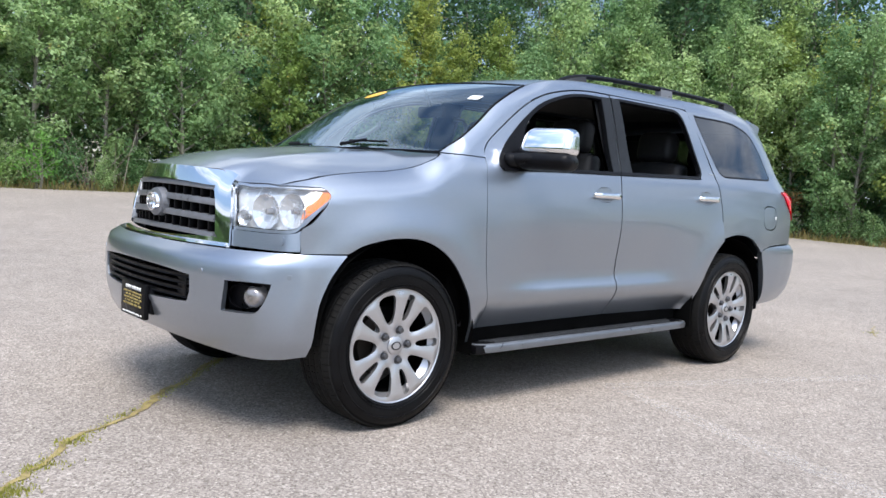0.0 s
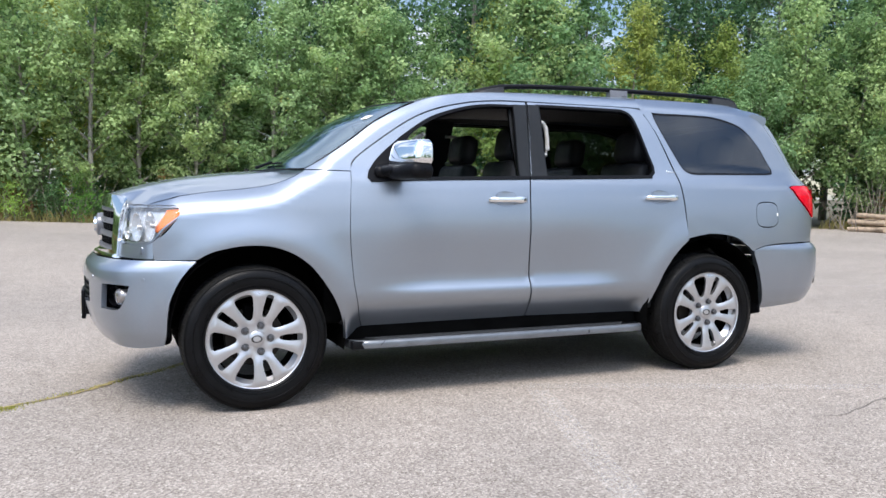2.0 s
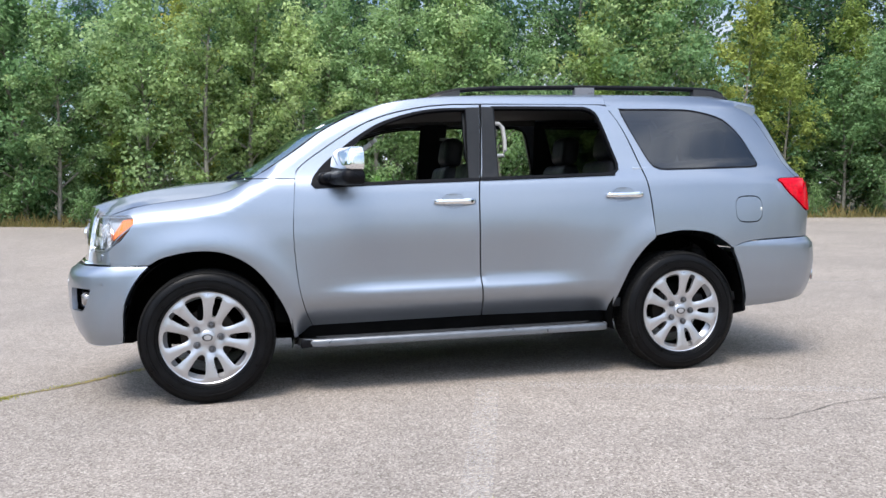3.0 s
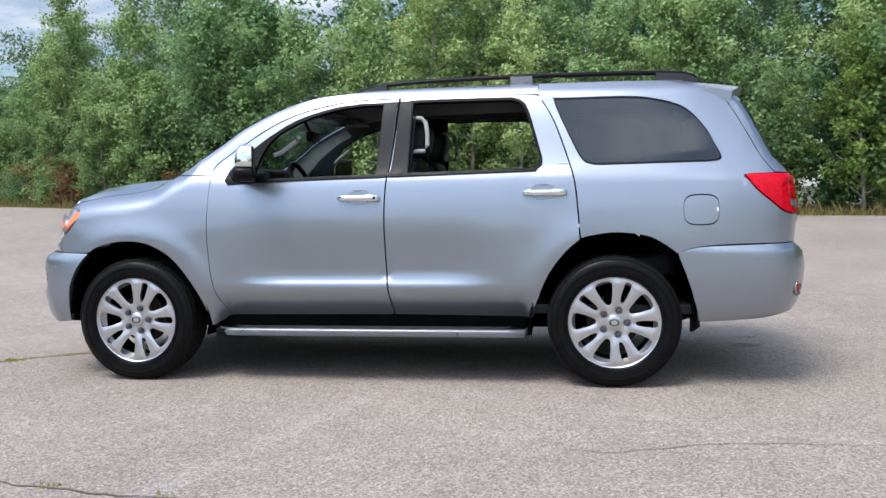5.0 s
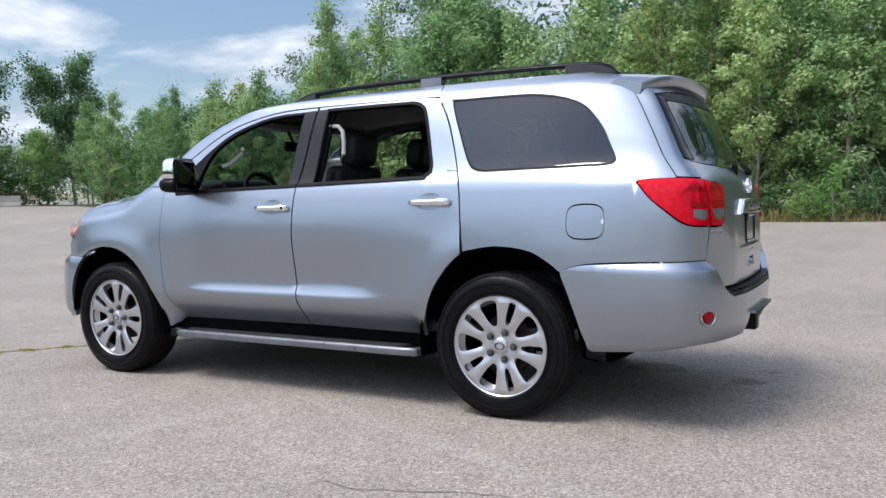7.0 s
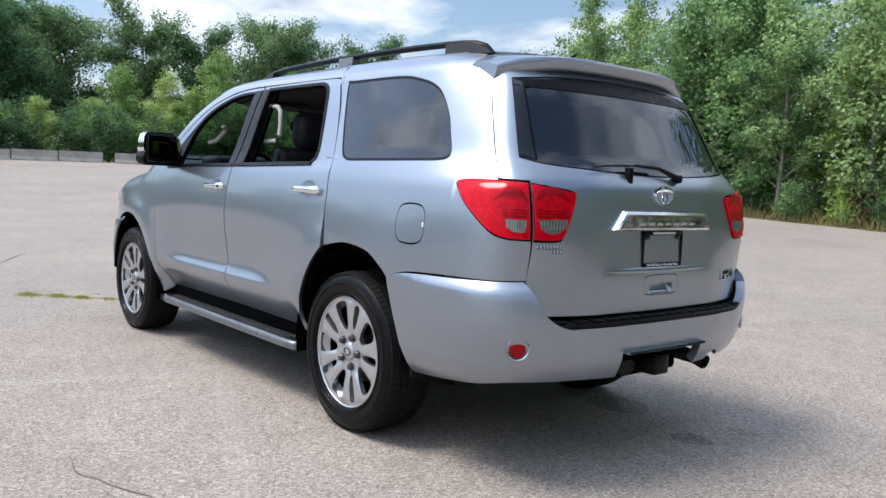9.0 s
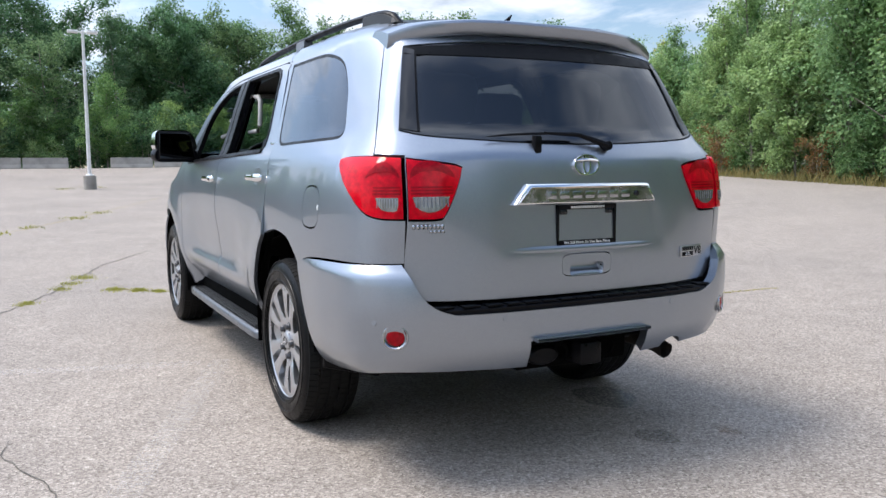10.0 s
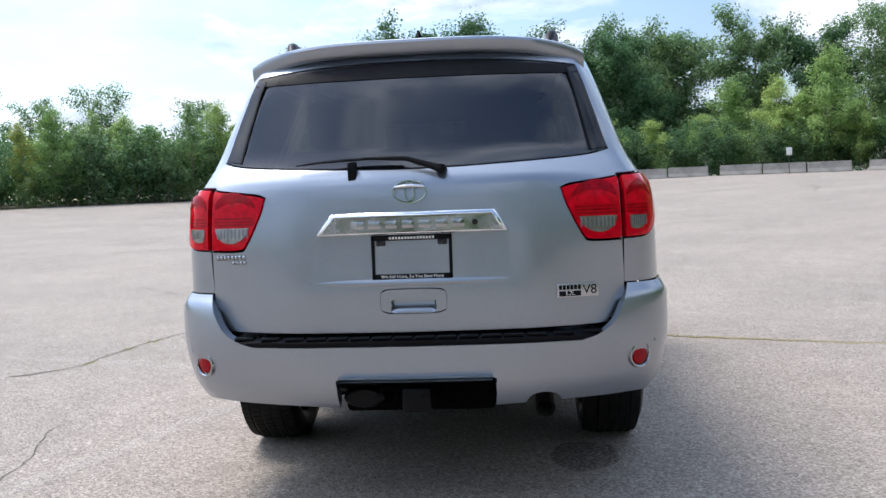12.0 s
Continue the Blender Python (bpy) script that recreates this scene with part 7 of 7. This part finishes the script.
# the wooded east and north-east
for x, y, p, k in ((24.4, 21.5, BACK[1], 0.82), (26.0, 19.0, BACK[0], 0.95), (22.6, 23.6, BACK[0], 0.9), (28.2, 22.6, BACK[1], 0.95), (28.6, 13.4, BACK[0], 0.95), (29.6, 10.4, BACK[1], 0.85), (27.6, 16.0, BACK[2], 1.1), (25.0, 24.8, BACK[1], 0.9), (31.5, 15.5, BACK[1], 0.9), (30.5, 19.0, BACK[0], 1.0),
                   (22.6, 16.2, FRONT[2], 0.95), (24.0, 14.8, FRONT[0], 1.0), (24.8, 12.4, FRONT[2], 1.0), (20.8, 17.8, FRONT[0], 0.95), (22.0, 19.0, FRONT[4], 1.05), (25.2, 16.8, FRONT[2], 1.1), (26.2, 10.6, FRONT[4], 1.05), (26.4, 14.0, FRONT[0], 1.15)):
    plant(p, x, y, k)
# north-west: further back, lower
nw = edge_walk(13, 16)
row(nw, 2.2, 1.0, 4.0, [FRONT[0], FRONT[2], FRONT[1], FRONT[4]], 0.65, 0.85)
row(nw, 3.4, 5.0, 10.0, [BACK[2], BACK[3], BACK[0]], 0.42, 0.55)
for x, y, p, k in ((-20.5, 36.5, BACK[1], 1.0), (-16.5, 33.0, BACK[0], 1.05), (-24.0, 38.5, BACK[0], 0.95), (-16.6, 22.0, FRONT[2], 0.9), (-22.9, 31.8, FRONT[2], 1.05)):
    plant(p, x, y, k)
# west: behind the barrier
FAR = [tree("oak_tree", h, w, "round", 26000, 0.24, LEAF_DARK, 500 + i, 0.16, T_OAK) for i, (h, w) in enumerate(((13.0, 3.9), (15.0, 4.3)))]
for x, y, p, k in ((-66.1, 33.6, FAR[1], 0.88), (-77.2, 18.3, FAR[1], 1.0), (-74, 24, FAR[0], 1.0), (-72, 12, FAR[0], 0.95), (-70.5, 5.6, PINES[0], 0.95), (-77, 1, FAR[1], 1.05), (-71, -6, FAR[0], 1.05), (-69, -12, PINES[0], 0.9),
                   (-76, -9, FAR[1], 1.1), (-78, 9, FAR[1], 1.0), (-84, -3, PINES[0], 1.35), (-83, 3, PINES[0], 1.1), (-72, 30, FAR[0], 0.95), (-68, 37, FAR[1], 0.95), (-60, 42, FAR[0], 0.9), (-80, 16, FAR[1], 1.08), (-66, 0, BACK[2], 0.8), (-86, 12, FAR[1], 1.0), (-74, -16, FAR[0], 0.9), (-64, -20, PINES[1], 0.9),
                   (-65.8, 9.2, LIME[1], 1.0), (-66.5, -0.9, LIME[0], 1.15), (-64.5, -4.0, LIME[1], 0.9), (-66.6, 20.3, LIME[0], 1.05), (-65, 17.2, LIME[1], 0.95), (-63.5, 22.8, LIME[0], 1.0), (-62, 24.6, LIME[1], 1.15), (-61.7, 26.4, LIME[0], 1.25), (-60.5, 28.2, LIME[1], 1.05), (-59, 32, LIME[0], 1.1), (-64, 12.8, LIME[1], 0.9), (-62.8, 4.2, LIME[0], 0.9), (-56, 36, LIME[1], 1.1)):
    plant(p, x, y, k)
for i in range(50):
    y = -13 + 1.0 * i
    plant(tg.choice([SHRUBS[0], SHRUBS[3], SHRUBS[3]]), -61.6 - tg.uniform(0.6, 2.5) + 0.09 * max(0, y - 2), y + tg.uniform(-0.5, 0.5), tg.uniform(0.9, 1.5))
# south-west, south and east
sw = edge_walk(20, 24)
# pale lime saplings lighten this backlit row by colour
row(sw, 1.8, 1.0, 4.0, [LIME[0], FRONT[0], LIME[1], FRONT[4]], 0.7, 0.98)
row(sw, 1.2, 0.3, 2.6, [SHRUBS[0], SHRUBS[3], SHRUBS[3]], 1.0, 1.6)
row(sw, 4.5, 6.0, 10.0, [BACK[2], BACK[0]], 0.55, 0.72)
# south and east plants stay out of view, added to shape the car's reflections
south = edge_walk(0, 2) + [(-12 + 0.25 * k, -46, 0, -1) for k in range(150)]
row([p for p in south if p[1] < -25], 3.4, 3.0, 8.0, [BACK[2], BACK[3], FRONT[2]], 0.4, 0.55)
row([p for p in south if p[1] >= -25], 2.4, 2.0, 6.0, [SHRUBS[0], SHRUBS[3]], 0.8, 1.2)

for x, y, p, k in ((30.0, -6.0, BACK[0], 0.72), (32.5, -9.0, BACK[1], 0.66), (29.5, -11.5, BACK[2], 0.74), (34.0, -4.0, BACK[1], 0.66), (33.5, -13.5, BACK[0], 0.7)):
    plant(p, x, y, k)
for i, p in enumerate(FRONT + BACK + PINES + SHRUBS + LIME + FAR):
    if p not in used:
        plant(p, -9.0 + 2.0 * i, 22.0)


def far_woods():
    """Dense dark woodland filling the depth behind the first rows."""
    g = random.Random(5)
    spots = []
    for x, y, nx, ny in edge_walk(2, 15)[::3] + [(-78 + tg.uniform(-3, 3), -30 + 0.7 * k, -1, 0) for k in range(110)] + edge_walk(20, 24)[::2]:
        far = g.uniform(6, 18) if x > -25 else g.uniform(9, 20)
        top = 12.5 if x > -1 and y > 6 else 3.0 if x > 20 else 8.0 if x > -13 and y > 0 else 4.6 if x > -60 else 7.0
        levels = max(6, int(top * 0.75))
        for q in range(levels):
            o = far + g.uniform(-2, 2)
            px, py = x + nx * o + g.uniform(-1, 1), y + ny * o + g.uniform(-1, 1)
            z = top * (q + g.random()) / levels
            spots.append((px, py, ground_z(px, py) + 0.4 + z, 0.95, 80))
    me = leaves_mesh("woodland", spots, 0.29, LEAF_DARK, g)
    tagged(new("woodland", me), "dense dark green woodland behind the first trees", "woods", kind="stuff")


far_woods()


def thicket(points, near, far, top, levels, count, size, mat, seed, label):
    """Low growth that closes the gaps under and between the trees."""
    g = random.Random(seed)
    spots = []
    for x, y, nx, ny in points:
        for q in range(levels):
            o = g.uniform(near, far)
            px, py = x + nx * o + g.uniform(-0.5, 0.5), y + ny * o + g.uniform(-0.5, 0.5)
            spots.append((px, py, ground_z(px, py) + 0.3 + top * g.uniform(0.55, 1.0) * (q + g.random()) / levels, 0.5, count))
    tagged(new("thicket", leaves_mesh("thicket", spots, size, mat, g)), label, "bushes", kind="stuff")


thicket(edge_walk(2, 12)[::3], 3.0, 8.0, 2.6, 4, 75, 0.14, LEAF_MID, 31, "dense low green bushes under the trees")
thicket(edge_walk(12, 16)[::2], 1.5, 6.0, 5.6, 8, 80, 0.15, LEAF_MID, 32, "dense mid-green thicket at the lot's far corner")
thicket(edge_walk(16, 20)[::2], 3.5, 9.0, 4.6, 7, 80, 0.18, LEAF_MID, 33, "dense green bushes behind the concrete barrier")
thicket(edge_walk(20, 24)[::2], 1.0, 6.0, 4.8, 8, 80, 0.16, LEAF_MID, 34, "dense green thicket along the lot's edge")


def weeds():
    """Grass and dry weeds along the edge and in the cracks."""
    g = random.Random(9)
    vs, fs = [], []

    def blade(x, y, h, w):
        a = g.uniform(0, 6.28)
        dx, dy = math.cos(a) * w, math.sin(a) * w
        lx, ly = g.uniform(-0.5, 0.5) * h, g.uniform(-0.5, 0.5) * h
        z = ground_z(x, y)
        k = len(vs)
        vs.extend([(x - dx, y - dy, z), (x + dx, y + dy, z), (x + dx * 0.5 + lx * 0.4, y + dy * 0.5 + ly * 0.4, z + 0.6 * h), (x + lx, y + ly, z + h)])
        fs.append((k, k + 1, k + 2, k + 3))
    for x, y, nx, ny in north:
        for q in range(46):
            o = abs(g.gauss(0, 0.75)) - 0.15
            blade(x + nx * o + g.uniform(-0.15, 0.15), y + ny * o + g.uniform(-0.15, 0.15), g.uniform(0.08, 0.34) * (0.6 + min(o, 1.0)), g.uniform(0.006, 0.016))
    me = bpy.data.meshes.new("edge_weeds")
    me.from_pydata(vs, [], fs)
    finish(me, WEED, False)
    tagged(new("edge_weeds", me), "dry yellowish grass and weeds along the lot's edge", "weeds", kind="stuff")
    vs.clear()
    fs.clear()
    tufts = [(-3.42, -1.03, 0.07, 600), (-3.25, -0.86, 0.06, 420), (-3.05, -0.66, 0.05, 120), (-2.86, -0.42, 0.04, 120), (-3.6, -1.25, 0.09, 500), (-2.55, -0.16, 0.03, 20), (-3.4, -0.68, 0.04, 16), (4.44, -0.94, 0.06, 40), (2.75, -2.0, 0.05, 26), (-1.25, -2.80, 0.05, 40), (-1.95, -2.58, 0.06, 50), (-2.95, -2.12, 0.05, 60), (-3.06, -2.06, 0.07, 300), (-3.9, -1.74, 0.09, 260), (-4.3, -1.62, 0.10, 300), (-4.8, -1.47, 0.12, 520), (-0.9, -2.86, 0.04, 30), (-0.35, -2.93, 0.04, 26), (-9.6, -3.2, 0.16, 60), (-12.3, -2.5, 0.2, 60), (-13.8, -1.9, 0.2, 60), (-16.5, -0.9, 0.25, 70), (-18.5, -0.2, 0.25, 60), (-36, 1.0, 0.4, 110), (-34.9, -0.3, 0.3, 80)]
    for x, y, s, c in tufts:
        for q in range(c):
            blade(g.gauss(x, s), g.gauss(y, s * 0.6), g.uniform(0.006, 0.020) * (1 + 2.5 * (x < -8)), g.uniform(0.002, 0.005) * (1 + 2 * (x < -8)))
    for pts, w, sd in CRACKS[:3]:
        for (a, b), (c, d) in zip(pts, pts[1:]):
            for q in range(int(420 * math.hypot(c - a, d - b)) if sd == 1 else int(12 * math.hypot(c - a, d - b))):
                t = g.random()
                blade(a + (c - a) * t + g.gauss(0, 0.02), b + (d - b) * t + g.gauss(0, 0.02), g.uniform(0.004, 0.012), g.uniform(0.002, 0.004))
    me = bpy.data.meshes.new("crack_grass")
    me.from_pydata(vs, [], fs)
    finish(me, CRACK_GRASS, False)
    tagged(new("crack_grass", me), "small tufts of grass growing in the cracks", "grass", kind="stuff")


CRACK_GRASS = leaf_mat("crack_grass", (0.20, 0.22, 0.05), (0.36, 0.38, 0.08), (0.44, 0.34, 0.10))
weeds()

# bare brush and cut logs by the trees
BRUSH = varied("dry_brush", (0.24, 0.20, 0.16), 0.9, scale=6, amount=0.35)
LOGWOOD = varied("cut_wood", (0.36, 0.27, 0.19), 0.85, scale=7, amount=0.35, bump=0.3, bump_scale=80)
for cx, cy, n, sd in ((3.2, 18.6, 26, 1), (20.4, 13.8, 34, 2), (-3.6, 18.6, 22, 3), (12, 18.4, 20, 4)):
    g = random.Random(sd)
    bm = bmesh.new()
    for q in range(n):
        x, y = cx + g.uniform(-1.1, 1.1), cy + g.uniform(-0.5, 0.5)
        z = ground_z(x, y)
        dx, dy, h = g.uniform(-0.9, 0.9), g.uniform(-0.5, 0.5), g.uniform(0.5, 1.9)
        tube(bm, [(x, y, z - 0.03), (x + dx * 0.4, y + dy * 0.4, z + h * 0.55), (x + dx, y + dy, z + h)], [0.014, 0.010, 0.004], 5)
    tagged(part("dry_brush", bm, BRUSH, None), "heap of bare grey brushwood at the lot's edge", "brushwood")
pile = empty("log_pile", (20.2, 13.2, ground_z(20.2, 13.2)), label="small pile of pale cut logs by the trees", category="logs")
g = random.Random(4)
for q in range(11):
    bm = bmesh.new()
    r = g.uniform(0.07, 0.12)
    x, z = (q % 5) * 0.24 - 0.5 + 0.12 * (q // 5), 0.09 + 0.19 * (q // 5)
    a = g.uniform(-0.3, 0.3)
    tube(bm, [(x - a, -g.uniform(0.4, 0.8), z), (x + a, g.uniform(0.4, 0.8), z + g.uniform(-0.02, 0.05))], [r, r * 0.9], 12)
    part("log", bm, LOGWOOD, pile)

# ---- lamp post and barrier ----
post = empty("street_lamp", (-34.4, 0.75, ground_z(-34.4, 0.75)), label="tall white lamp post on a round concrete base", category="lamp post")
POST_PAINT = varied("white_post_paint", (0.72, 0.72, 0.70), 0.5, scale=3, amount=0.1)
bm = bmesh.new()
lathe(bm, [(0.0, 0.62), (0.24, 0.62), (0.27, 0.60), (0.28, 0.0), (0.28, -0.2)], 24, "z")
part("base", bm, CONCRETE, post, "weathered concrete base")
bm = bmesh.new()
lathe(bm, [(0.17, 0.62), (0.17, 0.66), (0.085, 0.70), (0.06, 6.95), (0.0, 6.97)], 16, "z")
part("pole", bm, POST_PAINT, post)
for s in (-1, 1):
    bm = bmesh.new()
    tube(bm, [(0, 0, 6.88), (0, s * 0.22, 6.92)], [0.03, 0.03], 8)
    box(bm, (-0.16, min(s * 0.18, s * 0.62), 6.86), (0.16, max(s * 0.18, s * 0.62), 6.97), 0.03)
    part("lamp_head", bm, POST_PAINT, post, "flat lamp head")


def barrier():
    b = empty("concrete_barrier", label="weathered concrete barrier block along the lot's far edge", category="barrier", group="barrier blocks")
    bm = bmesh.new()
    prof = [(0.30, 0.0), (0.30, 0.08), (0.17, 0.33), (0.09, 0.81), (-0.09, 0.81), (-0.17, 0.33), (-0.30, 0.08), (-0.30, 0.0)]
    a = [bm.verts.new((x, -1.49, z)) for x, z in prof]
    c = [bm.verts.new((x, 1.49, z)) for x, z in prof]
    for i in range(len(prof)):
        bm.faces.new((a[i], a[(i + 1) % len(prof)], c[(i + 1) % len(prof)], c[i]))
    bm.faces.new(a)
    bm.faces.new(c)
    bmesh.ops.recalc_face_normals(bm, faces=bm.faces)
    bmesh.ops.bevel(bm, geom=[e for e in bm.edges if abs(e.verts[0].co.y - e.verts[1].co.y) < 0.1], offset=0.02, segments=1, affect="EDGES")
    part("block", bm, CONCRETE, b, smooth=False)
    return b


first = barrier()
bline = [(-60.3, -8.0), (-60.2, 4.0), (-58.6, 17.0), (-56.0, 27.0), (-52.0, 33.0)]
walked = []
for (a, b), (c, d) in zip(bline, bline[1:]):
    L = math.hypot(c - a, d - b)
    walked += [(a + (c - a) * (k + 0.5) * 3.08 / L, b + (d - b) * (k + 0.5) * 3.08 / L, math.atan2(d - b, c - a) - math.pi / 2) for k in range(int(L / 3.08))]
for i, (x, y, a) in enumerate(walked):
    m = Matrix.Translation((x, y, ground_z(x, y) - 0.02)) @ Matrix.Rotation(a + 0.02 * math.sin(i * 5.0), 4, "Z")
    if i == 0:
        first.matrix_basis = m
    else:
        copy_thing(first, m)
sign = empty("sign_post", (-55.0, 21.0, ground_z(-55.0, 21.0)), label="small white sign on a thin metal post", category="sign")
bm = bmesh.new()
tube(bm, [(0, 0, -0.1), (0, 0, 1.9)], [0.025, 0.025], 8)
part("post", bm, ALLOY_DARK, sign)
bm = bmesh.new()
box(bm, (0.02, -0.2, 1.35), (0.035, 0.2, 1.9), 0.004)
part("sign_panel", bm, WHITE, sign)
